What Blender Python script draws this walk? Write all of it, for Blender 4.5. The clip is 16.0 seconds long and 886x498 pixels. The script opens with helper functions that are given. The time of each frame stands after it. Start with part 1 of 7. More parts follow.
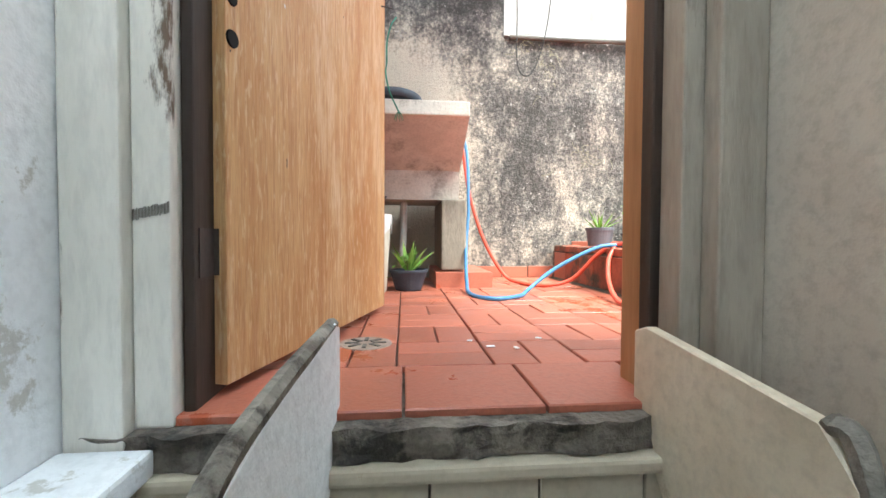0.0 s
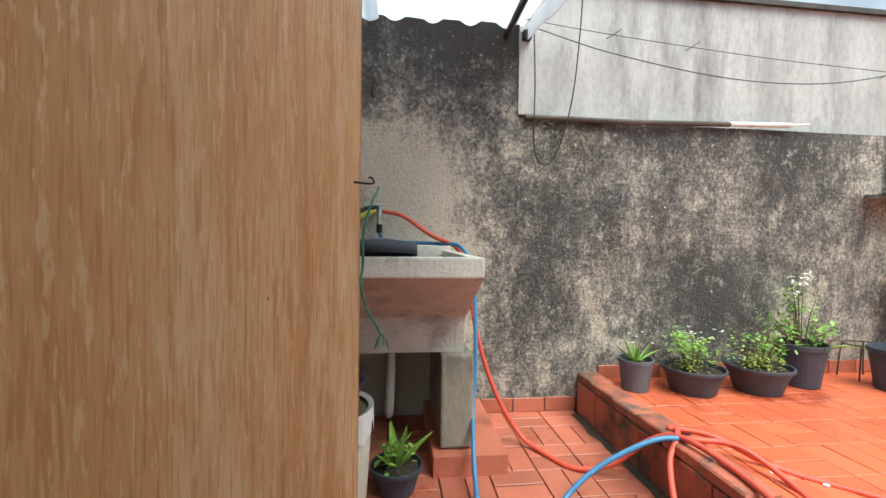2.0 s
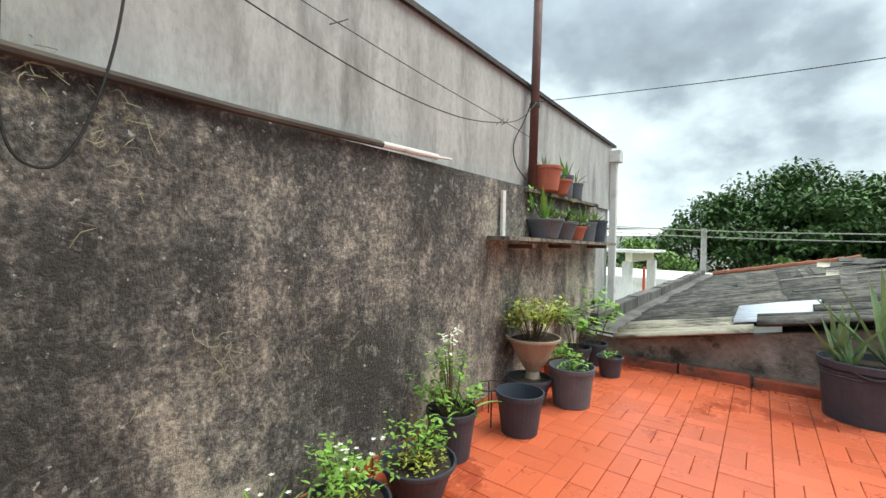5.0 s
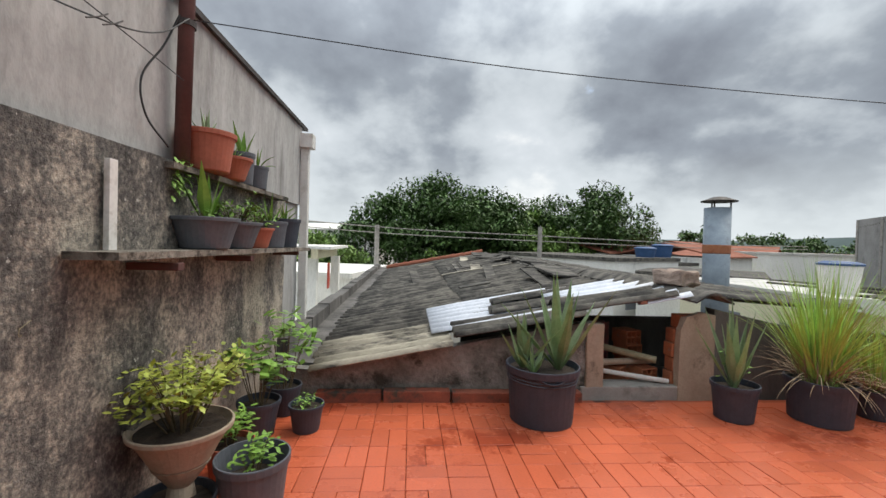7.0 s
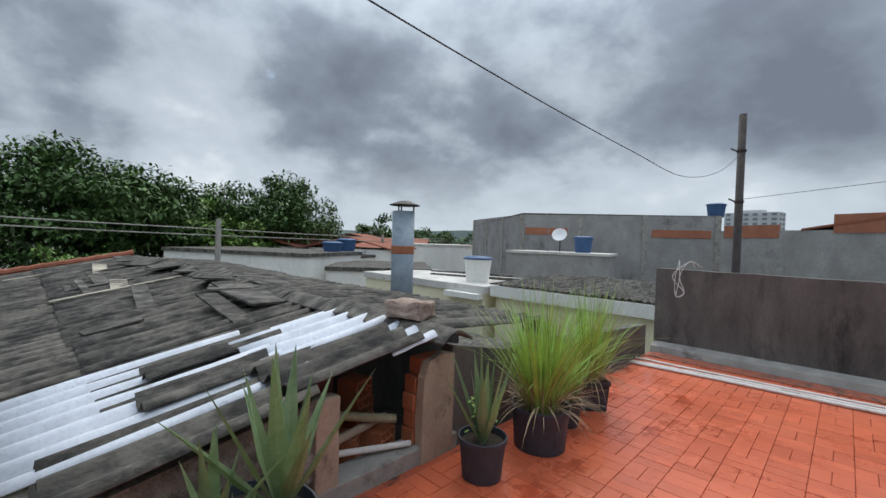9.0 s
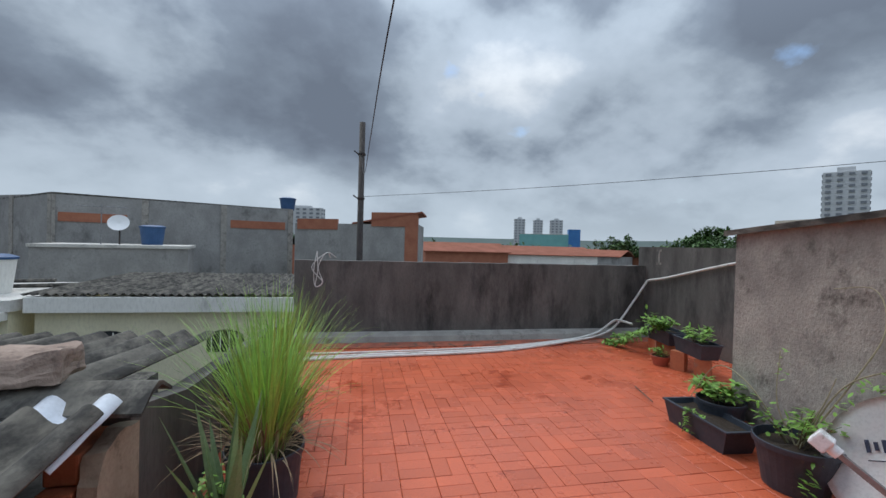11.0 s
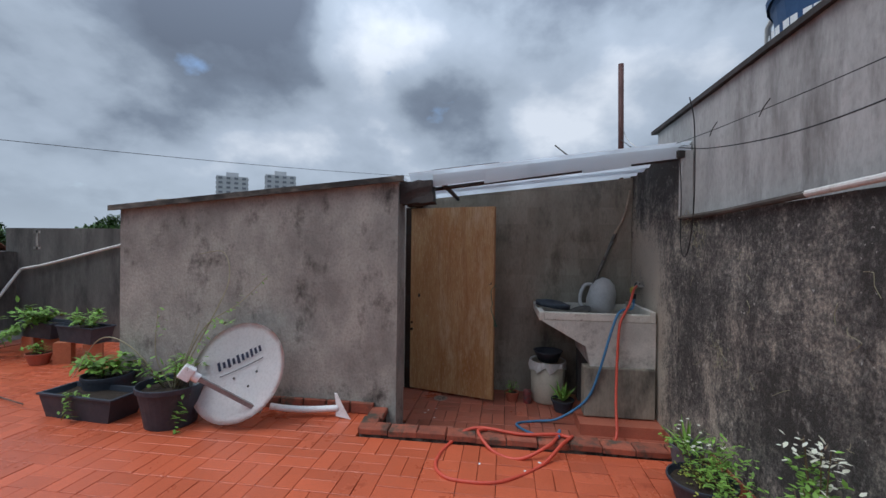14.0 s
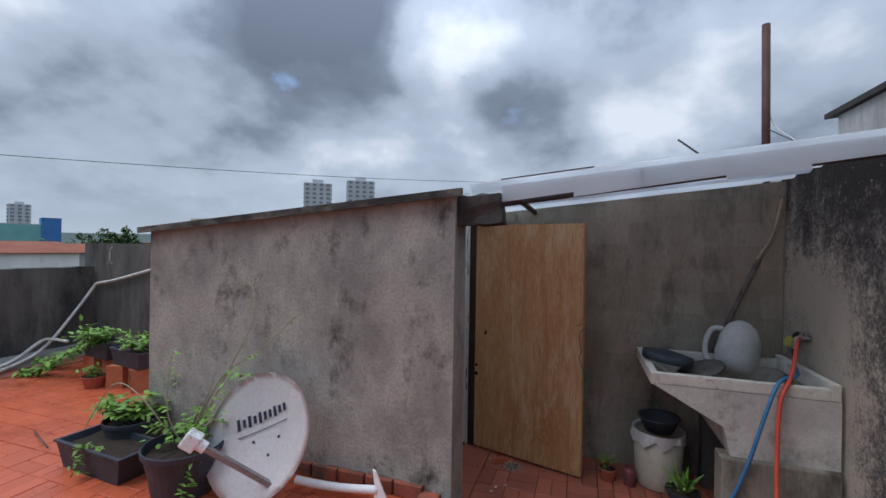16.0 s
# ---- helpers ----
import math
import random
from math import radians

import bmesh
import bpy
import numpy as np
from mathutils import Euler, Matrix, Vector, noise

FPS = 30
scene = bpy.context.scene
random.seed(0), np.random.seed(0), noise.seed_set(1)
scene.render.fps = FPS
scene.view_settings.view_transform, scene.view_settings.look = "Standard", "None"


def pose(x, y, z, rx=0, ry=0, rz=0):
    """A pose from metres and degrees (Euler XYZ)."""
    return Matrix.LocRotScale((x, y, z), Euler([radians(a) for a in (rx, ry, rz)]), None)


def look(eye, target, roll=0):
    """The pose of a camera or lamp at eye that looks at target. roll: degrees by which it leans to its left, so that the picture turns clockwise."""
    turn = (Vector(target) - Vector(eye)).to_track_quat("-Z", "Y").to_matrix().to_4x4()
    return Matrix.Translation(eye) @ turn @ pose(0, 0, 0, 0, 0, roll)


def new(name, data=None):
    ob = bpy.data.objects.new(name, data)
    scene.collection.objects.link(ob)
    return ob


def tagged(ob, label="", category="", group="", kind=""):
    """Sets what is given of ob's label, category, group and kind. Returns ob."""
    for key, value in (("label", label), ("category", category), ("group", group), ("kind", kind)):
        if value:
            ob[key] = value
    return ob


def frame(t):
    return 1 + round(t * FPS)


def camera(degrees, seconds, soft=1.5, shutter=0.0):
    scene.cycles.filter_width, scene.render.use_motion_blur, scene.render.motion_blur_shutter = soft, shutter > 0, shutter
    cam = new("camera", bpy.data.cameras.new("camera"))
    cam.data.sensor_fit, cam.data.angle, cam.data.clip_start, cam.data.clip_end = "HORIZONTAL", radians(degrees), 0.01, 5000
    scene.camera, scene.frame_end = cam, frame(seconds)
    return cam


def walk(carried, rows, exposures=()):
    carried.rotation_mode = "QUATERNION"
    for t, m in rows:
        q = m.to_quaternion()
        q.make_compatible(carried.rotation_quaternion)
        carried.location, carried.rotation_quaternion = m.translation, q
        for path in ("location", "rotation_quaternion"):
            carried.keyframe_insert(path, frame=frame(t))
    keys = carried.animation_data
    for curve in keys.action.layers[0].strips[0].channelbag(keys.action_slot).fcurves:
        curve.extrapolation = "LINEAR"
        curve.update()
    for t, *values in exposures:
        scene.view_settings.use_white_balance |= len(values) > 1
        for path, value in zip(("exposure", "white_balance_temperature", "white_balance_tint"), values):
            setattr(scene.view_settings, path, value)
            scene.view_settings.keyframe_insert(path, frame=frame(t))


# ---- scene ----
cam = camera(93.3, 16.0)
PATH = [
    (0, (1.102, 0.688, 0.314), (1.288, 2.679, 0.262), 0.3),
    (0.5, (1.090, 0.910, 0.588), (1.316, 2.896, 0.533), 0.7),
    (1, (1.090, 1.060, 0.746), (1.305, 3.048, 0.688), 0.5),
    (1.5, (1.091, 1.204, 0.926), (1.302, 3.193, 0.891), 0.7),
    (2, (1.109, 1.367, 1.122), (1.341, 3.353, 1.071), 0.8),
    (2.5, (1.133, 1.498, 1.284), (1.376, 3.483, 1.237), 0.7),
    (3, (1.094, 1.757, 1.448), (1.508, 3.713, 1.405), 0.8),
    (3.5, (1.263, 1.919, 1.462), (1.835, 3.835, 1.420), 0.9),
    (4, (1.469, 2.150, 1.427), (2.354, 3.943, 1.383), 1.0),
    (4.5, (1.651, 2.254, 1.434), (2.903, 3.813, 1.401), 1.1),
    (5, (1.823, 2.401, 1.417), (3.414, 3.613, 1.386), 1.0),
    (5.2, (1.901, 2.432, 1.414), (3.587, 3.508, 1.384), 1.0),
    (7.3, (3.126, 2.875, 1.615), (5.097, 2.534, 1.573), 1.6),
    (7.5, (3.267, 2.902, 1.679), (5.213, 2.440, 1.633), 1.5),
    (8, (3.570, 2.850, 1.775), (5.407, 2.060, 1.728), 1.5),
    (8.2, (3.698, 2.788, 1.778), (5.471, 1.864, 1.733), 1.6),
    (10.3, (5.108, 2.168, 1.898), (5.429, 0.194, 1.871), 1.7),
    (10.5, (5.207, 2.155, 1.875), (5.326, 0.158, 1.850), 1.5),
    (11, (5.429, 2.268, 1.808), (5.041, 0.306, 1.786), 1.5),
    (11.5, (5.648, 2.337, 1.745), (4.743, 0.554, 1.737), 1.6),
    (12, (5.615, 2.407, 1.641), (4.298, 0.902, 1.649), 1.5),
    (12.2, (5.590, 2.443, 1.637), (4.135, 1.071, 1.637), 1.4),
    (12.5, (5.532, 2.532, 1.631), (3.908, 1.365, 1.634), 1.0),
    (13, (5.519, 2.560, 1.625), (3.680, 1.775, 1.628), 0.9),
    (13.5, (5.514, 2.585, 1.643), (3.574, 2.097, 1.636), 0.8),
    (14, (5.495, 2.594, 1.654), (3.516, 2.305, 1.643), 0.7),
    (14.5, (5.448, 2.569, 1.683), (3.456, 2.386, 1.671), 0.7),
    (15, (5.290, 2.569, 1.748), (3.299, 2.379, 1.731), 0.6),
    (15.5, (4.973, 2.549, 1.836), (2.993, 2.265, 1.818), 0.7),
    (16, (4.597, 2.475, 1.871), (2.700, 1.843, 1.866), 0.9),
]
EXPOSURES = [(0, 2.85, 6800, 2), (1.0, 2.1, 6850, 2), (2.0, 1.7, 6850, 1), (3.5, 1.5, 6900, 1), (4.5, 1.35, 6950, 0), (5.0, 1.12, 7000, 0), (7.5, 0.50, 7350, 11), (8.2, 0.40, 7050, 10), (10.5, 0.1, 6500, 8), (11.5, 0.0, 6300, 8), (12.5, -0.32, 6250, 8), (13.2, -0.22, 6200, 8), (14.0, -0.06, 6180, 10), (16, 0.03, 6150, 11)]
walk(cam, [(t, look(eye, target, roll)) for t, eye, target, roll in PATH], EXPOSURES)

# ---- sky and sun: a broken overcast ----
world = bpy.data.worlds.new("overcast_sky")
scene.world = world
world.use_nodes = True


def sky_nodes():
    nt = world.node_tree
    nt.nodes.clear()
    add = nt.nodes.new
    out = add("ShaderNodeOutputWorld")
    bg = add("ShaderNodeBackground")
    sky = add("ShaderNodeTexSky")
    sky.sky_type = "NISHITA"
    sky.sun_disc = False
    sky.sun_elevation, sky.sun_rotation = radians(58), radians(150)
    sky_gain = add("ShaderNodeMix")
    sky_gain.data_type, sky_gain.blend_type = "RGBA", "MULTIPLY"
    sky_gain.inputs[0].default_value = 1.0
    nt.links.new(sky.outputs[0], sky_gain.inputs[6])
    sky_gain.inputs[7].default_value = (0.15, 0.15, 0.15, 1)
    co = add("ShaderNodeTexCoord")
    # flatten the clouds towards the horizon: divide the direction by its height
    sep = add("ShaderNodeSeparateXYZ")
    nt.links.new(co.outputs["Generated"], sep.inputs[0])
    up = add("ShaderNodeMath")
    up.operation = "MAXIMUM"
    nt.links.new(sep.outputs[2], up.inputs[0])
    up.inputs[1].default_value = 0.0
    lift = add("ShaderNodeMath")
    lift.operation = "ADD"
    nt.links.new(up.outputs[0], lift.inputs[0])
    lift.inputs[1].default_value = 0.62
    div = add("ShaderNodeVectorMath")
    div.operation = "DIVIDE"
    comb = add("ShaderNodeCombineXYZ")
    for n in range(3):
        nt.links.new(lift.outputs[0], comb.inputs[n])
    nt.links.new(co.outputs["Generated"], div.inputs[0])
    nt.links.new(comb.outputs[0], div.inputs[1])
    big = add("ShaderNodeTexNoise")
    big.inputs["Scale"].default_value, big.inputs["Detail"].default_value = 2.3, 9
    big.inputs["Roughness"].default_value = 0.53
    big.inputs["Distortion"].default_value = 0.0
    shift = add("ShaderNodeMapping")
    shift.inputs["Location"].default_value = (3.1, 1.9, 0.3)
    nt.links.new(div.outputs[0], shift.inputs[0])
    nt.links.new(shift.outputs[0], big.inputs["Vector"])
    ramp = add("ShaderNodeValToRGB")
    e = ramp.color_ramp.elements
    e[0].position, e[0].color = 0.32, (0.15, 0.18, 0.235, 1)
    e[1].position, e[1].color = 0.72, (0.74, 0.79, 0.86, 1)
    for pos, col in ((0.43, (0.22, 0.265, 0.335, 1)), (0.52, (0.38, 0.445, 0.53, 1)), (0.61, (0.46, 0.53, 0.625, 1))):
        el = ramp.color_ramp.elements.new(pos)
        el.color = col
    def bank(az, el, wide, gain, onto):
        """Thickens (gain below 0) or thins the cover round one direction, given in degrees from north and above the horizon."""
        a, h = radians(az), radians(el)
        near = add("ShaderNodeVectorMath")
        near.operation = "DOT_PRODUCT"
        nt.links.new(co.outputs["Generated"], near.inputs[0])
        near.inputs[1].default_value = (math.sin(a) * math.cos(h), math.cos(a) * math.cos(h), math.sin(h))
        fade = add("ShaderNodeMapRange")
        fade.interpolation_type = "SMOOTHSTEP"
        fade.inputs[1].default_value, fade.inputs[2].default_value = math.cos(radians(wide)), 1.0
        fade.inputs[3].default_value, fade.inputs[4].default_value = 0.0, gain
        nt.links.new(near.outputs["Value"], fade.inputs[0])
        total = add("ShaderNodeMath")
        nt.links.new(onto, total.inputs[0])
        nt.links.new(fade.outputs[0], total.inputs[1])
        return total.outputs[0]

    cover = big.outputs[0]
    for az, el, wide, gain in ((105, 26, 26, -0.09), (130, 24, 22, -0.08), (84, 24, 20, -0.03), (112, 7, 12, 0.07), (86, 9, 10, 0.10),
                               (176, 20, 14, -0.08), (201, 22, 10, 0.16), (216, 17, 9, 0.12), (236, 22, 11, -0.12), (205, 33, 12, -0.10), (252, 27, 10, 0.15),
                               (263, 18, 10, -0.13), (240, 10, 12, 0.07), (278, 14, 12, 0.09), (234, 33, 14, -0.08), (290, 24, 12, 0.08)):
        cover = bank(az, el, wide, gain, cover)
    nt.links.new(cover, ramp.inputs[0])
    gap = add("ShaderNodeTexNoise")
    gap.inputs["Scale"].default_value, gap.inputs["Detail"].default_value = 4.2, 9
    shift2 = add("ShaderNodeMapping")
    shift2.inputs["Location"].default_value = (5.2, 3.1, 0.9)
    nt.links.new(div.outputs[0], shift2.inputs[0])
    nt.links.new(shift2.outputs[0], gap.inputs["Vector"])
    open_ = add("ShaderNodeMapRange")
    open_.inputs[1].default_value, open_.inputs[2].default_value = 0.72, 0.79
    rift = gap.outputs[0]
    for az, el, wide, gain in ((199, 21, 14, 0.14), (252, 27, 9, 0.10)):
        rift = bank(az, el, wide, gain, rift)
    nt.links.new(rift, open_.inputs[0])
    mix = add("ShaderNodeMix")
    mix.data_type = "RGBA"
    nt.links.new(open_.outputs[0], mix.inputs[0])
    nt.links.new(ramp.outputs[0], mix.inputs[6])
    nt.links.new(sky_gain.outputs[2], mix.inputs[7])
    # pale haze low over the horizon
    haze = add("ShaderNodeMapRange")
    haze.inputs[1].default_value, haze.inputs[2].default_value = 0.02, 0.20
    haze.inputs[3].default_value, haze.inputs[4].default_value = 0.75, 0.0
    nt.links.new(sep.outputs[2], haze.inputs[0])
    mix2 = add("ShaderNodeMix")
    mix2.data_type = "RGBA"
    nt.links.new(haze.outputs[0], mix2.inputs[0])
    nt.links.new(mix.outputs[2], mix2.inputs[6])
    mix2.inputs[7].default_value = (0.52, 0.60, 0.68, 1)
    nt.links.new(mix2.outputs[2], bg.inputs[0])
    # an overcast sky is brighter overhead than near the horizon
    zen = add("ShaderNodeMapRange")
    zen.inputs[1].default_value, zen.inputs[2].default_value = 0.35, 1.0
    zen.inputs[3].default_value, zen.inputs[4].default_value = 1.0, 2.8
    nt.links.new(sep.outputs[2], zen.inputs[0])
    nt.links.new(zen.outputs[0], bg.inputs[1])
    nt.links.new(bg.outputs[0], out.inputs[0])


sky_nodes()
sun = new("sun", bpy.data.lights.new("sun", "SUN"))
sun.data.energy, sun.data.angle, sun.data.color = 1.4, radians(40), (1.0, 0.96, 0.9)
sun.matrix_world = look((0, 0, 30), (0 - math.sin(radians(150)) * 20, -math.cos(radians(150)) * 20, 30 - math.tan(radians(58)) * 20))
# ---- materials ----
def mat(name, base, other=None, scale=6.0, rough=0.8, bump=0.3, fine=60.0, metal=0.0, spots=None, spot_scale=3.0, spot_at=(0.55, 0.68),
        stretch=(1, 1, 1), vary=0.0, trans=0.0, coat=0.0, bump_size=0.004, rough_to=None, island=False, wet=None, grain_stretch=None, flecks=None):
    """Two colours mixed by a coarse noise, a fine grain, optional stains of a third colour, bump, and a tint for each object or island."""
    m = bpy.data.materials.new(name)
    m.use_nodes = True
    nt = m.node_tree
    add, link = nt.nodes.new, nt.links.new
    b = nt.nodes["Principled BSDF"]
    co = add("ShaderNodeNewGeometry")
    mp = add("ShaderNodeMapping")
    mp.inputs["Scale"].default_value = stretch
    link(co.outputs["Position"], mp.inputs[0])

    mp_grain = mp
    if grain_stretch:
        mp_grain = add("ShaderNodeMapping")
        mp_grain.inputs["Scale"].default_value = grain_stretch
        link(co.outputs["Position"], mp_grain.inputs[0])

    def noise_tex(s, detail=6, grained=False, squeeze=None):
        n = add("ShaderNodeTexNoise")
        n.inputs["Scale"].default_value, n.inputs["Detail"].default_value = s, detail
        n.inputs["Roughness"].default_value = 0.62
        src = (mp_grain if grained else mp).outputs[0]
        if squeeze:
            again = add("ShaderNodeMapping")
            again.inputs["Scale"].default_value = squeeze
            link(src, again.inputs[0])
            src = again.outputs[0]
        link(src, n.inputs["Vector"])
        return n

    def mixed(fac, a, c):
        x = add("ShaderNodeMix")
        x.data_type = "RGBA"
        link(fac, x.inputs[0])
        for slot, v in ((6, a), (7, c)):
            if isinstance(v, tuple):
                x.inputs[slot].default_value = (*v, 1)
            else:
                link(v, x.inputs[slot])
        return x.outputs[2]

    def ranged(src, lo, hi, a=0.0, z=1.0):
        r = add("ShaderNodeMapRange")
        r.inputs[1].default_value, r.inputs[2].default_value = lo, hi
        r.inputs[3].default_value, r.inputs[4].default_value = a, z
        link(src, r.inputs[0])
        return r.outputs[0]

    coarse = noise_tex(scale)
    grain = noise_tex(fine, 3, True)
    other = other or tuple(0.75 * v for v in base)
    col = mixed(ranged(coarse.outputs[0], 0.35, 0.65), base, other)
    dark = tuple(0.7 * v for v in other)
    col = mixed(ranged(grain.outputs[0], 0.45, 0.75, 0.0, 0.45), col, dark)
    if spots:
        st = noise_tex(spot_scale, 9)
        st.inputs["Roughness"].default_value = 0.72
        spot_mask = ranged(st.outputs[0], *spot_at)
        col = mixed(spot_mask, col, spots)
    if flecks:
        col = mixed(ranged(noise_tex(36, 3, True).outputs[0], 0.52, 0.62, 0.0, 0.55), col, flecks)
        col = mixed(ranged(noise_tex(30, 3, True, (1, 1, 2.6)).outputs[0], 0.565, 0.63, 0.0, 0.55), col, spots)
        col = mixed(ranged(noise_tex(5, 4, True).outputs[0], 0.54, 0.66, 0.0, 0.5), col, flecks)
    if vary:
        info = add("ShaderNodeObjectInfo")
        hsv = add("ShaderNodeHueSaturation")
        link(col, hsv.inputs["Color"])
        tint = co.outputs["Random Per Island"] if island else info.outputs["Random"]
        link(ranged(tint, 0, 1, 1 - vary, 1 + vary), hsv.inputs["Value"])
        col = hsv.outputs[0]
    link(col, b.inputs["Base Color"])
    if rough_to is None:
        rough_to = min(1.0, rough + 0.15)
    gloss = ranged(coarse.outputs[0], 0.35, 0.65, rough, rough_to)
    if wet is not None:
        pool = add("ShaderNodeMix")
        link(spot_mask, pool.inputs[0])
        link(gloss, pool.inputs[2])
        pool.inputs[3].default_value = wet
        gloss = pool.outputs[0]
    link(gloss, b.inputs["Roughness"])
    b.inputs["Metallic"].default_value = metal
    b.inputs["Transmission Weight"].default_value = trans
    b.inputs["Coat Weight"].default_value = coat
    if bump:
        bp = add("ShaderNodeBump")
        bp.inputs["Strength"].default_value, bp.inputs["Distance"].default_value = bump, bump_size
        link(grain.outputs[0], bp.inputs["Height"])
        link(bp.outputs[0], b.inputs["Normal"])
    return m


M = {}
for key, isl in (("tile", False), ("tile_joined", True)):
    M[key] = mat("red_clay_" + key, (0.62, 0.135, 0.06), (0.52, 0.115, 0.055), 1.6, 0.36, 0.25, 90, vary=0.10, spots=(0.36, 0.065, 0.030), spot_scale=1.5, spot_at=(0.58, 0.63), rough_to=0.22, island=isl, wet=0.07)
M["tile_yard"] = mat("worn_red_yard_tile", (0.47, 0.145, 0.09), (0.36, 0.115, 0.075), 3.0, 0.5, 0.3, 90, vary=0.16, spots=(0.42, 0.10, 0.05), spot_scale=1.7, spot_at=(0.56, 0.62), rough_to=0.35, wet=0.1)
M["grout"] = mat("dark_brown_grout", (0.16, 0.06, 0.04), (0.09, 0.05, 0.035), 2.5, 0.7)
M["grout_red"] = mat("painted_over_joint", (0.50, 0.105, 0.048), (0.40, 0.09, 0.045), 1.6, 0.55, spots=(0.065, 0.030, 0.022), spot_scale=0.75, spot_at=(0.49, 0.53))
M["slab"] = mat("terrace_concrete", (0.24, 0.21, 0.175), (0.10, 0.085, 0.07), 9, 0.9, 1.0, 50, spots=(0.035, 0.03, 0.026), spot_scale=7, spot_at=(0.48, 0.58), bump_size=0.01)
M["brick"] = mat("mossy_clay_brick", (0.40, 0.11, 0.06), (0.24, 0.075, 0.05), 7, 0.8, 0.5, 60, vary=0.2, spots=(0.07, 0.06, 0.045), spot_scale=5, spot_at=(0.5, 0.62))
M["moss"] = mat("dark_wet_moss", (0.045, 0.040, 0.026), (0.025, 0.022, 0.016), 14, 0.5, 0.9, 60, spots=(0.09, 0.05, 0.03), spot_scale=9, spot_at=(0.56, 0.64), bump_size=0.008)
M["hollow_brick"] = mat("orange_hollow_brick", (0.52, 0.19, 0.09), (0.42, 0.14, 0.07), 7, 0.85, 0.4, 70, vary=0.12, spots=(0.3, 0.22, 0.17), spot_scale=6)
M["concrete"] = mat("grey_cement", (0.40, 0.38, 0.345), (0.29, 0.272, 0.25), 3.5, 0.85, 0.45, 80, spots=(0.10, 0.092, 0.083), spot_scale=2.6, spot_at=(0.53, 0.70))
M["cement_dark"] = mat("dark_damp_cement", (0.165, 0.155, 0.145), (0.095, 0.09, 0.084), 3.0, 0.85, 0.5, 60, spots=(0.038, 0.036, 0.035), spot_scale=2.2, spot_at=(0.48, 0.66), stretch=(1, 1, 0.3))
M["shed"] = mat("rendered_shed_wall", (0.45, 0.43, 0.385), (0.245, 0.233, 0.213), 2.6, 0.9, 1.0, 46, spots=(0.075, 0.069, 0.062), spot_scale=3.0, spot_at=(0.53, 0.68), stretch=(1, 1, 0.75), bump_size=0.009)
M["render_grey"] = mat("grey_render", (0.47, 0.468, 0.462), (0.33, 0.328, 0.32), 5, 0.9, 0.9, 40, spots=(0.15, 0.146, 0.14), spot_scale=2.6, spot_at=(0.52, 0.72), stretch=(1, 1, 0.22), bump_size=0.004, grain_stretch=(1, 1, 0.5))
M["plaster_white"] = mat("flaking_white_plaster", (0.91, 0.92, 0.93), (0.82, 0.84, 0.86), 2.2, 0.85, 0.5, 40, spots=(0.56, 0.55, 0.52), spot_scale=1.8, spot_at=(0.575, 0.60), bump_size=0.006)
# Stairwell's right-hand plaster and frame colours darkened to carry the shade there.
M["plaster_cream"] = mat("aged_shaded_cream_plaster", (0.54, 0.475, 0.39), (0.42, 0.365, 0.295), 1.6, 0.8, 0.35, 45, spots=(0.36, 0.30, 0.24), spot_scale=1.5, spot_at=(0.55, 0.75), bump_size=0.005)
M["frame_paint"] = mat("worn_grey_shaded_frame_paint", (0.40, 0.35, 0.285), (0.25, 0.215, 0.17), 5, 0.55, 0.4, 60, stretch=(1, 1, 0.2), spots=(0.08, 0.065, 0.05), spot_scale=6, spot_at=(0.58, 0.66))
M["frame_white"] = mat("peeling_white_frame_paint", (0.86, 0.83, 0.76), (0.72, 0.69, 0.62), 5, 0.6, 0.5, 60, stretch=(1, 1, 0.25), spots=(0.13, 0.085, 0.055), spot_scale=6, spot_at=(0.55, 0.60))
M["frame_brown"] = mat("dark_bare_frame_wood", (0.055, 0.030, 0.018), (0.028, 0.017, 0.012), 9, 0.6, 0.5, 60, stretch=(1, 1, 0.1), spots=(0.13, 0.06, 0.03), spot_scale=7, spot_at=(0.62, 0.68))
M["door_wood"] = mat("varnish_worn_plywood", (0.66, 0.42, 0.20), (0.50, 0.235, 0.080), 1.6, 0.5, 0.8, 75, stretch=(2.2, 2.2, 0.6), spots=(0.72, 0.54, 0.33), spot_scale=2.2, spot_at=(0.52, 0.68), grain_stretch=(3.4, 3.4, 0.21), flecks=(0.40, 0.16, 0.05), bump_size=0.004)
M["door_edge"] = mat("door_edge_wood", (0.50, 0.26, 0.12), (0.36, 0.17, 0.07), 9, 0.6, 0.3, 60, stretch=(1, 1, 0.1))
M["fibro"] = mat("weathered_fibre_cement", (0.165, 0.152, 0.13), (0.075, 0.07, 0.062), 9, 0.9, 0.7, 45, spots=(0.034, 0.032, 0.03), spot_scale=4.5, spot_at=(0.45, 0.60), stretch=(1, 0.45, 1), vary=0.2, bump_size=0.006)
M["fibro_light"] = mat("pale_fibre_cement", (0.50, 0.455, 0.36), (0.30, 0.275, 0.22), 5, 0.85, 0.5, 50, spots=(0.07, 0.064, 0.055), spot_scale=4, spot_at=(0.48, 0.60), stretch=(1, 0.3, 1))
M["sheet_white"] = mat("white_plastic_sheet", (0.68, 0.72, 0.79), (0.56, 0.60, 0.67), 6, 0.45, 0.1, 40, spots=(0.36, 0.37, 0.38), spot_scale=5, spot_at=(0.60, 0.72))
M["ground"] = mat("dusty_ground", (0.16, 0.15, 0.13), (0.11, 0.11, 0.1), 0.05, 0.95)
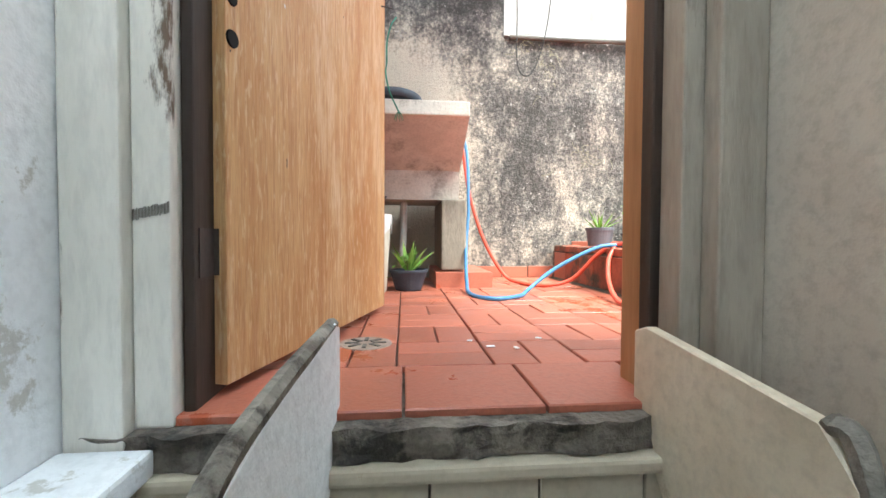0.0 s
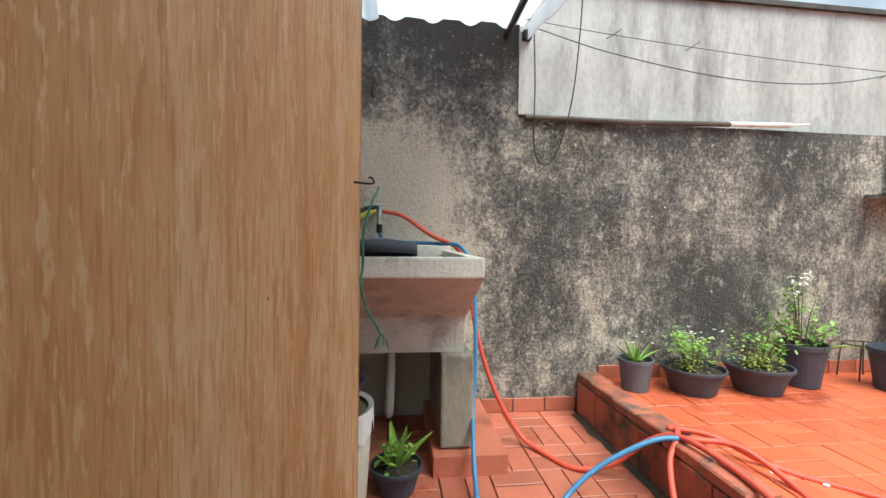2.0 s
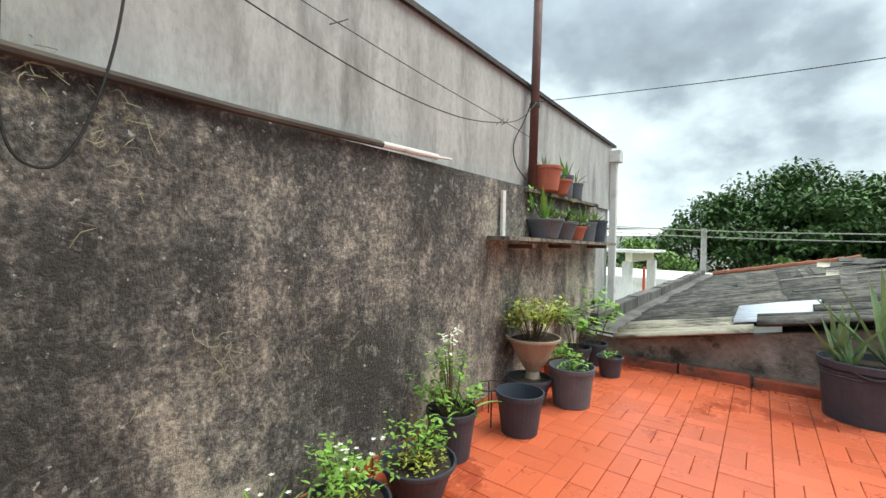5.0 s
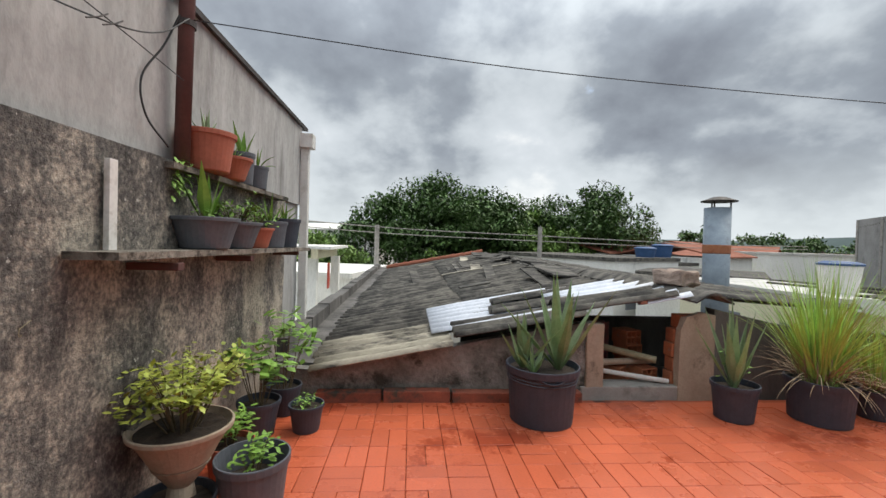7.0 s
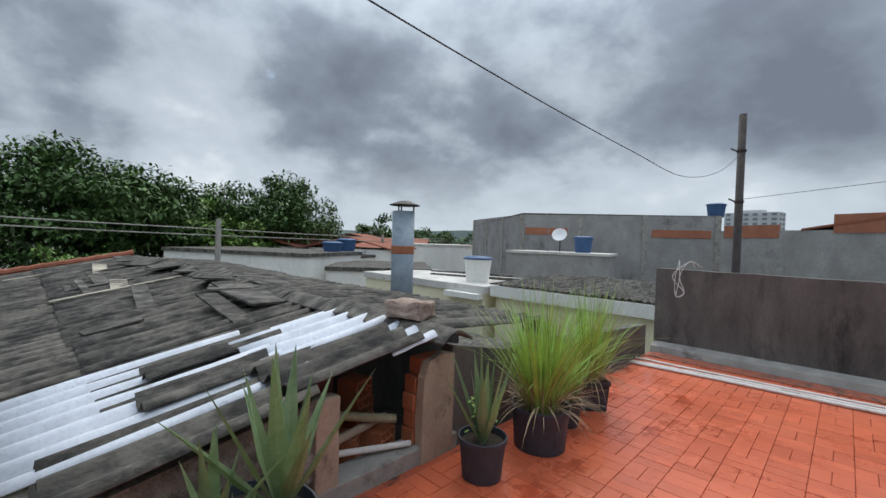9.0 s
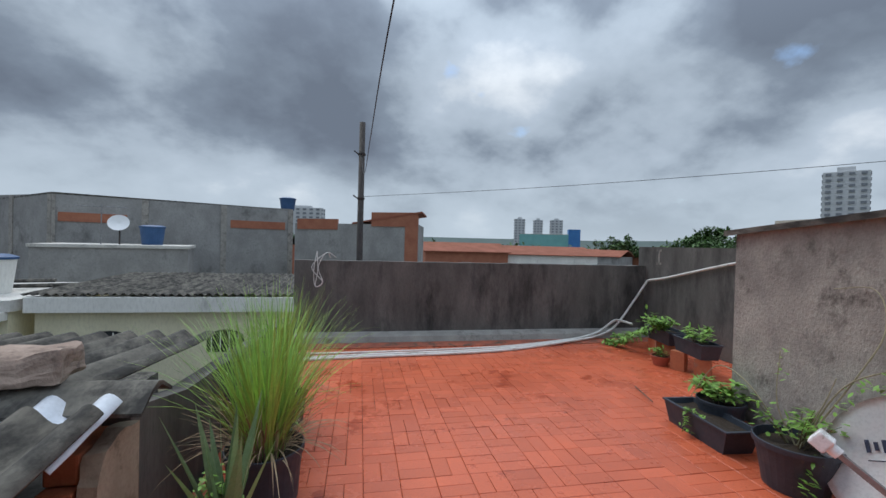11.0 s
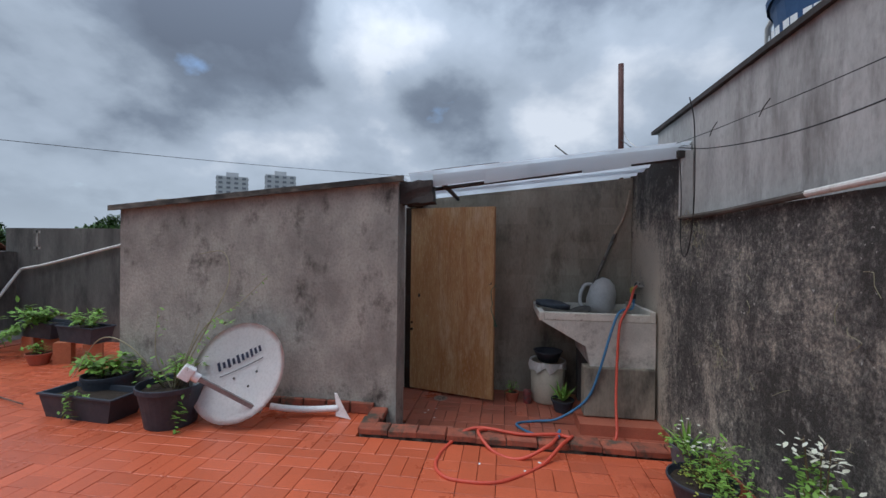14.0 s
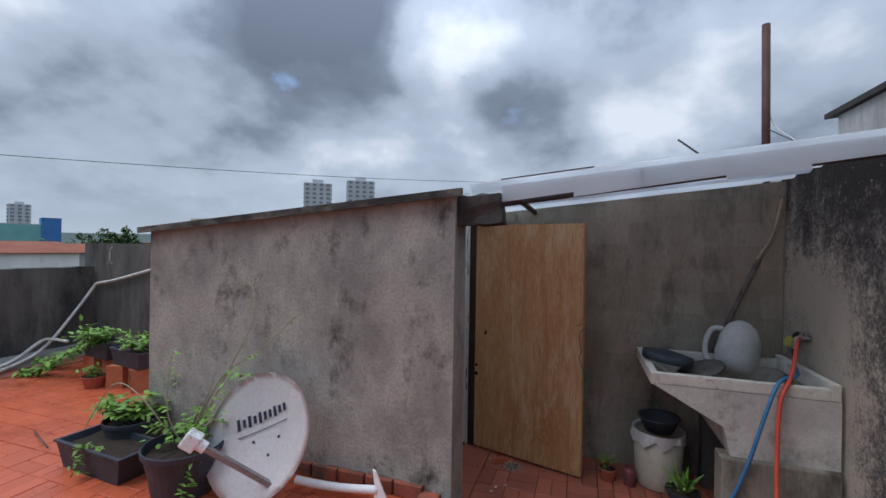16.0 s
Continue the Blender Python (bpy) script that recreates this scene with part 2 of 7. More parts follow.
M["black_plastic"] = mat("black_pot_plastic", (0.045, 0.056, 0.076), (0.034, 0.043, 0.060), 9, 0.5, 0.1, 60, spots=(0.075, 0.075, 0.078), spot_scale=7, spot_at=(0.60, 0.72))
M["grey_plastic"] = mat("grey_pot_plastic", (0.11, 0.122, 0.142), (0.088, 0.098, 0.115), 9, 0.5, 0.1, 60)
M["lid_grey"] = mat("scuffed_grey_plastic", (0.16, 0.15, 0.135), (0.10, 0.095, 0.086), 12, 0.6, 0.3, 50)
M["clay_pot"] = mat("terracotta_plastic", (0.42, 0.12, 0.07), (0.34, 0.10, 0.06), 9, 0.6, 0.1, 60)
M["soil"] = mat("dark_potting_soil", (0.055, 0.038, 0.026), (0.03, 0.022, 0.016), 30, 0.95, 0.8, 140, bump_size=0.01)


def mould_wall():
    """Beige render overgrown with black mould in blotches and streaks, denser towards the east, with pale washed runs."""
    m = bpy.data.materials.new("mould_black_render")
    m.use_nodes = True
    nt = m.node_tree
    add, link = nt.nodes.new, nt.links.new
    b = nt.nodes["Principled BSDF"]
    geo = add("ShaderNodeNewGeometry")

    def noise_tex(s, detail=8, stretch=(1, 1, 1), rough=0.65):
        mp = add("ShaderNodeMapping")
        mp.inputs["Scale"].default_value = stretch
        link(geo.outputs["Position"], mp.inputs[0])
        n = add("ShaderNodeTexNoise")
        n.inputs["Scale"].default_value, n.inputs["Detail"].default_value, n.inputs["Roughness"].default_value = s, detail, rough
        link(mp.outputs[0], n.inputs["Vector"])
        return n.outputs[0]

    def ranged(src, lo, hi, a=0.0, z=1.0):
        r = add("ShaderNodeMapRange")
        r.inputs[1].default_value, r.inputs[2].default_value, r.inputs[3].default_value, r.inputs[4].default_value = lo, hi, a, z
        link(src, r.inputs[0])
        return r.outputs[0]

    def calc(op, a, c):
        n = add("ShaderNodeMath")
        n.operation = op
        for slot, v in ((0, a), (1, c)):
            if isinstance(v, float):
                n.inputs[slot].default_value = v
            else:
                link(v, n.inputs[slot])
        return n.outputs[0]

    def mixed(fac, a, c):
        x = add("ShaderNodeMix")
        x.data_type = "RGBA"
        link(fac, x.inputs[0])
        for slot, v in ((6, a), (7, c)):
            if isinstance(v, tuple):
                x.inputs[slot].default_value = (*v, 1)
            else:
                link(v, x.inputs[slot])
        return x.outputs[2]

    sep = add("ShaderNodeSeparateXYZ")
    link(geo.outputs["Position"], sep.inputs[0])
    patches = noise_tex(1.25, 12, (1, 1, 0.75), 0.7)
    runs = noise_tex(3.0, 8, (1, 1, 0.16), 0.65)
    speck = noise_tex(48, 5, (1, 1, 0.9), 0.7)
    mid = noise_tex(9, 10, (1, 1, 0.7), 0.72)
    fine = noise_tex(150, 3)
    # how far the mould has spread: 0 clean render, 1 black
    spread = ranged(sep.outputs[0], 1.35, 1.90, 0.15, 0.72)
    drips = ranged(sep.outputs[2], 1.55, 2.40, 0.0, 0.75)
    washed = ranged(sep.outputs[2], 0.9, 0.15, 0.0, -0.20)
    for field, gain in ((patches, 2.5), (runs, 1.2), (mid, 1.5), (speck, 1.5)):
        spread = calc("ADD", spread, calc("MULTIPLY", calc("SUBTRACT", field, 0.5), gain))
    rinsed = ranged(sep.outputs[0], 3.9, 6.0, 0.0, -0.24)
    spread = calc("ADD", calc("ADD", calc("ADD", spread, drips), washed), rinsed)
    tone = add("ShaderNodeValToRGB")
    stops = tone.color_ramp.elements
    stops[0].position, stops[0].color = 0.05, (0.56, 0.50, 0.41, 1)
    stops[1].position, stops[1].color = 0.98, (0.050, 0.047, 0.044, 1)
    for at, shade in ((0.28, (0.45, 0.395, 0.325)), (0.48, (0.27, 0.245, 0.21)), (0.64, (0.155, 0.143, 0.13)), (0.80, (0.095, 0.089, 0.083))):
        tone.color_ramp.elements.new(at).color = (*shade, 1)
    link(spread, tone.inputs[0])
    col = tone.outputs[0]
    pale = ranged(noise_tex(5.0, 12, (1, 1, 0.75), 0.78), 0.57, 0.68, 0.0, 0.8)
    col = mixed(pale, col, (0.50, 0.475, 0.43))
    flake = ranged(noise_tex(30, 4, (1, 1, 1), 0.6), 0.66, 0.69, 0.0, 0.8)
    col = mixed(flake, col, (0.55, 0.53, 0.49))
    link(col, b.inputs["Base Color"])
    b.inputs["Roughness"].default_value = 0.93
    bp = add("ShaderNodeBump")
    bp.inputs["Strength"].default_value, bp.inputs["Distance"].default_value = 0.9, 0.016
    link(calc("ADD", calc("ADD", speck, mid), calc("MULTIPLY", fine, 0.4)), bp.inputs["Height"])
    link(bp.outputs[0], b.inputs["Normal"])
    return m


M["mould"] = mould_wall()
M["trough_cement"] = mat("pale_trough_cement", (0.66, 0.63, 0.57), (0.50, 0.475, 0.43), 5, 0.8, 0.6, 70, spots=(0.22, 0.20, 0.175), spot_scale=4, spot_at=(0.54, 0.70))
M["rim_cement"] = mat("cream_white_rim", (0.74, 0.71, 0.64), (0.60, 0.57, 0.50), 8, 0.75, 0.6, 70, spots=(0.30, 0.27, 0.23), spot_scale=9, spot_at=(0.58, 0.68))
M["block_render"] = mat("stained_block_face", (0.40, 0.355, 0.285), (0.26, 0.232, 0.19), 3, 0.9, 0.7, 50, vary=0.10, spots=(0.06, 0.054, 0.046), spot_scale=1.7, spot_at=(0.51, 0.68), stretch=(1, 1, 0.4))
M["rough_gable"] = mat("rough_grey_roughcast", (0.34, 0.33, 0.30), (0.17, 0.165, 0.148), 5, 0.95, 1.0, 26, spots=(0.055, 0.055, 0.045), spot_scale=3.5, spot_at=(0.50, 0.62), bump_size=0.02)
M["leaf"] = mat("mid_green_leaf", (0.22, 0.40, 0.065), (0.145, 0.29, 0.045), 14, 0.5, 0.1, 60, vary=0.35, island=True)
M["leaf_dark"] = mat("dark_tree_leaf", (0.085, 0.165, 0.04), (0.055, 0.115, 0.03), 0.6, 0.6, 0.1, 60, vary=0.45, island=True)
M["leaf_tree_light"] = mat("light_tree_leaf", (0.19, 0.31, 0.07), (0.13, 0.23, 0.05), 0.6, 0.6, 0.1, 60, vary=0.4, island=True)
M["leaf_yellow"] = mat("yellow_green_succulent_leaf", (0.40, 0.42, 0.07), (0.27, 0.34, 0.06), 12, 0.45, 0.1, 60, vary=0.35, island=True)
M["grass_blade"] = mat("lemongrass_blade", (0.44, 0.62, 0.15), (0.31, 0.50, 0.11), 5, 0.45, 0.1, 60, vary=0.3, island=True)
M["grass_dry"] = mat("dry_straw_blade", (0.42, 0.32, 0.20), (0.32, 0.21, 0.13), 6, 0.7, 0.1, 60, vary=0.25, island=True)
M["aloe"] = mat("grey_green_aloe", (0.36, 0.47, 0.27), (0.26, 0.37, 0.19), 9, 0.45, 0.15, 50, vary=0.2)
M["petal"] = mat("white_petal", (0.75, 0.76, 0.66), (0.65, 0.66, 0.5), 20, 0.6, 0)
M["stem"] = mat("brown_plant_stem", (0.16, 0.11, 0.06), (0.10, 0.08, 0.04), 20, 0.7)
M["stem_pale"] = mat("pale_dry_stem", (0.36, 0.33, 0.22), (0.26, 0.25, 0.15), 20, 0.7)
M["bark"] = mat("grey_brown_bark", (0.13, 0.10, 0.075), (0.08, 0.065, 0.05), 6, 0.9, 0.6, 40)
M["hose_red"] = mat("orange_red_hose", (0.70, 0.10, 0.06), (0.60, 0.085, 0.05), 12, 0.4, 0.05, 60)
M["hose_blue"] = mat("blue_hose", (0.06, 0.22, 0.42), (0.05, 0.18, 0.35), 12, 0.4, 0.05, 60)
M["white_paint"] = mat("chalky_white_paint", (0.92, 0.93, 0.94), (0.87, 0.88, 0.89), 5, 0.45, 0.05, 50)
M["pvc"] = mat("white_pvc_pipe", (0.74, 0.73, 0.70), (0.66, 0.65, 0.62), 6, 0.4, 0.05, 50, spots=(0.45, 0.42, 0.37), spot_scale=6)
M["logo_blue"] = mat("dark_blue_print", (0.018, 0.022, 0.06), None, 9, 0.5, 0)
M["metal_grey"] = mat("dull_grey_metal", (0.35, 0.35, 0.36), (0.25, 0.25, 0.26), 9, 0.5, 0.1, 60, metal=0.6)
M["chrome"] = mat("worn_chrome", (0.6, 0.6, 0.58), (0.45, 0.45, 0.43), 30, 0.25, 0.05, 60, metal=1.0)
M["brass_yellow"] = mat("yellow_plastic", (0.62, 0.58, 0.10), (0.5, 0.46, 0.08), 12, 0.4, 0)
M["rust"] = mat("rusty_red_steel", (0.12, 0.045, 0.038), (0.085, 0.034, 0.03), 6, 0.6, 0.3, 60, spots=(0.07, 0.04, 0.035), spot_scale=8)
M["dark_metal"] = mat("dark_rusty_iron", (0.05, 0.038, 0.034), (0.03, 0.026, 0.024), 10, 0.6, 0.3, 70)
M["galvanised"] = mat("blue_grey_galvanised", (0.30, 0.36, 0.41), (0.24, 0.29, 0.34), 4, 0.5, 0.1, 50, metal=0.3, spots=(0.18, 0.20, 0.22), spot_scale=5)
M["pipe_dull"] = mat("dull_stained_pipe", (0.20, 0.185, 0.165), (0.11, 0.098, 0.085), 12, 0.6, 0.3, 60, spots=(0.10, 0.055, 0.035), spot_scale=14, spot_at=(0.56, 0.64))
M["orange_band"] = mat("orange_rust_band", (0.42, 0.16, 0.08), (0.33, 0.11, 0.05), 9, 0.7)
M["blue_tank"] = mat("blue_tank_plastic", (0.035, 0.10, 0.24), (0.03, 0.085, 0.2), 4, 0.5, 0.05)
M["roof_slab"] = mat("pale_flat_roof_slab", (0.68, 0.66, 0.62), (0.52, 0.505, 0.475), 0.6, 0.85, 0.1, 20, spots=(0.27, 0.26, 0.24), spot_scale=1.1, spot_at=(0.52, 0.66))
M["hole_shade"] = mat("hole_shade_black", (0.003, 0.003, 0.003), None, 9, 1.0, 0)
M["cable"] = mat("black_cable", (0.010, 0.010, 0.011), None, 9, 0.5, 0)
M["old_wood"] = mat("grey_rotten_wood", (0.11, 0.095, 0.08), (0.06, 0.052, 0.045), 8, 0.85, 0.6, 60, stretch=(0.3, 1, 1))
M["edge_wood"] = mat("splintered_grey_edge", (0.30, 0.275, 0.235), (0.13, 0.112, 0.092), 14, 0.85, 0.8, 60, spots=(0.05, 0.042, 0.034), spot_scale=12, spot_at=(0.52, 0.60), bump_size=0.006)
M["board"] = mat("cream_painted_board", (0.72, 0.64, 0.50), (0.58, 0.50, 0.37), 3, 0.55, 0.3, 50, spots=(0.30, 0.20, 0.115), spot_scale=2.8, spot_at=(0.57, 0.66))
M["step_tile"] = mat("cream_step_tile", (0.55, 0.49, 0.38), (0.47, 0.41, 0.31), 4, 0.35, 0.1, 50, vary=0.06, spots=(0.28, 0.14, 0.08), spot_scale=6, spot_at=(0.64, 0.70))
M["house_white"] = mat("whitewashed_house_wall", (0.90, 0.89, 0.84), (0.80, 0.79, 0.74), 0.8, 0.85, 0.1, 20, spots=(0.42, 0.41, 0.38), spot_scale=1.4, spot_at=(0.58, 0.72), stretch=(1, 1, 0.4))
M["house_yellow"] = mat("pale_yellow_house_wall", (0.88, 0.83, 0.60), (0.78, 0.73, 0.52), 0.8, 0.85, 0.1, 20, spots=(0.48, 0.45, 0.34), spot_scale=1.4, spot_at=(0.58, 0.72), stretch=(1, 1, 0.4))
M["block_wall"] = mat("grey_block_wall", (0.37, 0.365, 0.355), (0.27, 0.266, 0.258), 0.9, 0.9, 0.3, 12, spots=(0.17, 0.168, 0.163), spot_scale=0.7, stretch=(1, 1, 0.7))
M["brick_far"] = mat("orange_brick_far", (0.42, 0.17, 0.10), (0.34, 0.13, 0.08), 1.5, 0.9, 0.2, 15)
M["roof_red"] = mat("red_clay_roof", (0.33, 0.11, 0.065), (0.24, 0.085, 0.05), 0.7, 0.85, 0.3, 12)
# Distance haze is mixed into the tower and window colours, which lightens them.
M["far_tower"] = mat("haze_pale_tower", (0.60, 0.61, 0.62), (0.54, 0.55, 0.56), 0.1, 0.8, 0)
M["far_window"] = mat("haze_lightened_window", (0.24, 0.26, 0.29), None, 1, 0.3, 0)
M["teal"] = mat("teal_cladding", (0.20, 0.46, 0.44), (0.17, 0.40, 0.39), 0.2, 0.6, 0)
M["blue_clad"] = mat("blue_cladding", (0.05, 0.20, 0.48), (0.045, 0.17, 0.42), 0.2, 0.6, 0)
# The hills' haze is part of this greyed green.
M["hill"] = mat("hazy_green_hill", (0.16, 0.20, 0.19), (0.13, 0.17, 0.16), 0.02, 0.95, 0)
M["glass_dark"] = mat("dark_window_glass", (0.03, 0.035, 0.04), None, 2, 0.1, 0)
M["bag_white"] = mat("white_bin_liner", (0.72, 0.72, 0.70), (0.62, 0.62, 0.6), 20, 0.4, 0.3, 60)
M["bin_cream"] = mat("cream_plastic_bin", (0.58, 0.52, 0.42), (0.50, 0.45, 0.36), 6, 0.5, 0.05)
M["grey_white_plastic"] = mat("grey_white_plastic", (0.66, 0.65, 0.64), (0.56, 0.55, 0.54), 8, 0.45, 0.05)
M["rope"] = mat("green_cord", (0.05, 0.25, 0.18), (0.04, 0.18, 0.13), 30, 0.8, 0.2)
M["stone"] = mat("broken_pinkish_stone", (0.42, 0.32, 0.26), (0.30, 0.22, 0.18), 9, 0.9, 0.8, 40, spots=(0.16, 0.12, 0.10), spot_scale=9, bump_size=0.01)
M["plaster_old"] = mat("old_beige_plaster", (0.47, 0.38, 0.29), (0.36, 0.29, 0.22), 4, 0.9, 0.6, 50, spots=(0.14, 0.11, 0.085), spot_scale=3, spot_at=(0.58, 0.7))
M["can"] = mat("red_printed_can", (0.32, 0.05, 0.05), (0.10, 0.08, 0.08), 30, 0.4, 0, 60)
# ---- mesh helpers ----
def part(name, bm, material, parent=None, label="", smooth=False):
    """Links a bmesh as one mesh object, under a thing or a part if one is given."""
    me = bpy.data.meshes.new(name)
    bm.normal_update()
    bm.to_mesh(me)
    bm.free()
    if material is not None:
        me.materials.append(material)
    if smooth:
        me.polygons.foreach_set("use_smooth", [True] * len(me.polygons))
    ob = new(name, me)
    if parent is not None:
        ob.parent = parent
    if label:
        tagged(ob, label)
    return ob


def thing(name, at=(0, 0, 0), label="", category="", group="", kind="", rz=0, rx=0, ry=0):
    ob = new(name)
    ob.empty_display_size = 0.1
    ob.matrix_basis = pose(*at, rx, ry, rz)
    return tagged(ob, label, category, group, kind)


def B():
    return bmesh.new()


def box(bm, x0, x1, y0, y1, z0, z1, m=None, bevel=0.0):
    vs = [bm.verts.new((x, y, z)) for z in (z0, z1) for y in (y0, y1) for x in (x0, x1)]
    fs = [bm.faces.new([vs[i] for i in f]) for f in ((0, 2, 3, 1), (4, 5, 7, 6), (0, 1, 5, 4), (1, 3, 7, 5), (3, 2, 6, 7), (2, 0, 4, 6))]
    if bevel:
        edges = list({e for f in fs for e in f.edges})
        r = bmesh.ops.bevel(bm, geom=edges, offset=bevel, segments=2, affect="EDGES", profile=0.6)
        vs = list({v for f in r["faces"] for v in f.verts} | {v for v in vs if v.is_valid})
    if m is not None:
        for v in vs:
            v.co = m @ v.co
    return vs


def prism(bm, outline, lift):
    """A flat outline, listed counter-clockwise seen from the end of lift, drawn out along lift."""
    lift = Vector(lift)
    a = [bm.verts.new(p) for p in outline]
    c = [bm.verts.new(Vector(p) + lift) for p in outline]
    n = len(a)
    bm.faces.new(c)
    bm.faces.new(a[::-1])
    for i in range(n):
        bm.faces.new((a[i], a[(i + 1) % n], c[(i + 1) % n], c[i]))
    return a + c


def lathe(bm, profile, n=28, m=None, squash=1.0):
    """Turns (radius, height) pairs round z; open ends are closed where the radius is 0."""
    rings = []
    for r, z in profile:
        if r <= 1e-6:
            rings.append([bm.verts.new((0, 0, z))])
        else:
            rings.append([bm.verts.new((r * math.cos(2 * math.pi * i / n), squash * r * math.sin(2 * math.pi * i / n), z)) for i in range(n)])
    for a, c in zip(rings, rings[1:]):
        for i in range(n):
            j = (i + 1) % n
            if len(a) == 1 and len(c) == 1:
                continue
            if len(a) == 1:
                bm.faces.new((a[0], c[j], c[i]))
            elif len(c) == 1:
                bm.faces.new((a[i], a[j], c[0]))
            else:
                bm.faces.new((a[i], a[j], c[j], c[i]))
    if m is not None:
        for ring in rings:
            for v in ring:
                v.co = m @ v.co
    bmesh.ops.recalc_face_normals(bm, faces=bm.faces)


def smooth_path(pts, steps=6):
    """A Catmull-Rom curve through the points."""
    p = [Vector(q) for q in pts]
    p = [2 * p[0] - p[1]] + p + [2 * p[-1] - p[-2]]
    out = []
    for a, b, c, d in zip(p, p[1:], p[2:], p[3:]):
        for k in range(steps):
            t = k / steps
            out.append(0.5 * (2 * b + (c - a) * t + (2 * a - 5 * b + 4 * c - d) * t * t + (3 * b - a - 3 * c + d) * t ** 3))
    return out + [p[-2]]


def tube(bm, pts, r, n=8, r1=None, steps=6, curve=True):
    """A round tube along points, tapering to r1."""
    path = smooth_path(pts, steps) if curve and len(pts) > 2 else [Vector(q) for q in pts]
    r1 = r if r1 is None else r1
    rings, side = [], None
    for i, q in enumerate(path):
        ahead = (path[min(i + 1, len(path) - 1)] - path[max(i - 1, 0)]).normalized()
        if side is None:
            side = ahead.orthogonal().normalized()
        side = (side - ahead * side.dot(ahead)).normalized()
        other = ahead.cross(side)
        rr = r + (r1 - r) * i / (len(path) - 1)
        rings.append([bm.verts.new(q + rr * (math.cos(2 * math.pi * k / n) * side + math.sin(2 * math.pi * k / n) * other)) for k in range(n)])
    for a, c in zip(rings, rings[1:]):
        for k in range(n):
            bm.faces.new((a[k], a[(k + 1) % n], c[(k + 1) % n], c[k]))
    bm.faces.new(rings[0][::-1])
    bm.faces.new(rings[-1])


def structure(name, bm, material, label, category=""):
    return tagged(part(name, bm, material), label, category or name.split("_")[0], "", "structure")


def boxed(name, material, label, *sizes, category="", bevel=0.0):
    bm = B()
    for s in sizes:
        box(bm, *s, bevel=bevel)
    return structure(name, bm, material, label, category)
# ---- large structure ----
Z = 0.2  # the raised terrace; the sunken yard lies at 0
boxed("ground", M["ground"], "dusty brown ground among the houses", (-900, 900, -900, 900, -3.3, -3.0))
boxed("floor_yard", M["grout"], "dark joint mortar under the sunken yard's tiles", (0.6, 2.30, 1.69, 4.0, -0.3, -0.012), category="floor")
boxed("floor_terrace", M["grout_red"], "red-brown joint mortar under the terrace's tiles", (2.44, 6.44, -4.70, 4.0, -0.3, Z - 0.012), (2.0, 2.44, -4.70, 1.50, -0.3, Z - 0.012), (0.15, 2.0, -4.70, -1.02, -0.3, Z - 0.012), category="floor")
boxed("wall_house", M["render_grey"], "grey rendered outer wall of the house below", (0.15, 6.30, -4.9, -4.7, -3.0, -0.3), (6.33, 6.44, -4.7, 4.0, -3.0, -0.3), category="wall")


def subdivided_wall(name, material, label, x0, x1, y0, y1, z0, z1, rough):
    """A wall whose face and edges waver as hand-laid render does."""
    bm = B()
    n, k = max(2, int((x1 - x0) / 0.12)), max(2, int((z1 - z0) / 0.12))
    grid = [[bm.verts.new((x0 + (x1 - x0) * i / n, y0 + rough * (noise.noise(Vector((i * 0.35, j * 0.35, x0))) - 0.3) * (0 if j == 0 else 1),
                           z0 + (z1 - z0) * j / k + (0.6 * rough * noise.noise(Vector((i * 0.9, 3, z1))) if j == k else 0))) for j in range(k + 1)] for i in range(n + 1)]
    back = [[bm.verts.new((v.co.x, y1, v.co.z)) for v in (col[0], col[-1])] for col in grid]
    for i in range(n):
        for j in range(k):
            bm.faces.new((grid[i][j], grid[i + 1][j], grid[i + 1][j + 1], grid[i][j + 1]))
        bm.faces.new((grid[i][k], grid[i + 1][k], back[i + 1][1], back[i][1]))
        bm.faces.new((back[i][0], back[i][1], back[i + 1][1], back[i + 1][0]))
    bm.faces.new([*grid[0], back[0][1], back[0][0]])
    bm.faces.new([*grid[n][::-1], back[n][0], back[n][1]])
    bmesh.ops.recalc_face_normals(bm, faces=bm.faces)
    return structure(name, bm, material, label, "wall")


subdivided_wall("wall_north", M["mould"], "tall beige rendered wall blackened with mould", 1.89, 6.95, 4.0, 4.24, -0.3, 1.90, 0.012)
subdivided_wall("wall_north_corner", M["mould"], "beige rendered wall above the washing trough, mould at its top", 0.42, 1.89, 4.0, 4.24, -0.3, 2.49, 0.015)
subdivided_wall("wall_upper", M["render_grey"], "streaked pale grey rendered wall of the neighbouring house", 1.89, 7.78, 4.07, 4.32, 1.90, 2.785, 0.008)
boxed("wall_upper_end", M["render_grey"], "grey rendered foot of the neighbouring house's wall", (6.95, 7.78, 4.10, 4.32, -3.0, 1.90), category="wall")
boxed("wall_upper_west", M["render_grey"], "rough grey rendered gable behind the corrugated roof", (1.15, 1.887, 4.068, 4.32, 2.50, 2.785), category="wall")
# the neighbouring house's eaves: a dark metal edge along the wall's top
bm = B()
prism(bm, [(1.05, 4.035, 2.79), (1.05, 4.5, 2.85), (1.05, 4.5, 2.88), (1.05, 4.035, 2.825)], (6.86, 0, -0.025))
bmesh.ops.recalc_face_normals(bm, faces=bm.faces)
structure("roof_edge", bm, M["dark_metal"], "thin dark metal eaves along the grey wall", "roof")
boxed("roof_north", M["fibro"], "grey sheet roof of the neighbouring house", (1.75, 7.89, 4.5, 9.0, 2.76, 2.83), category="roof")
bm = B()
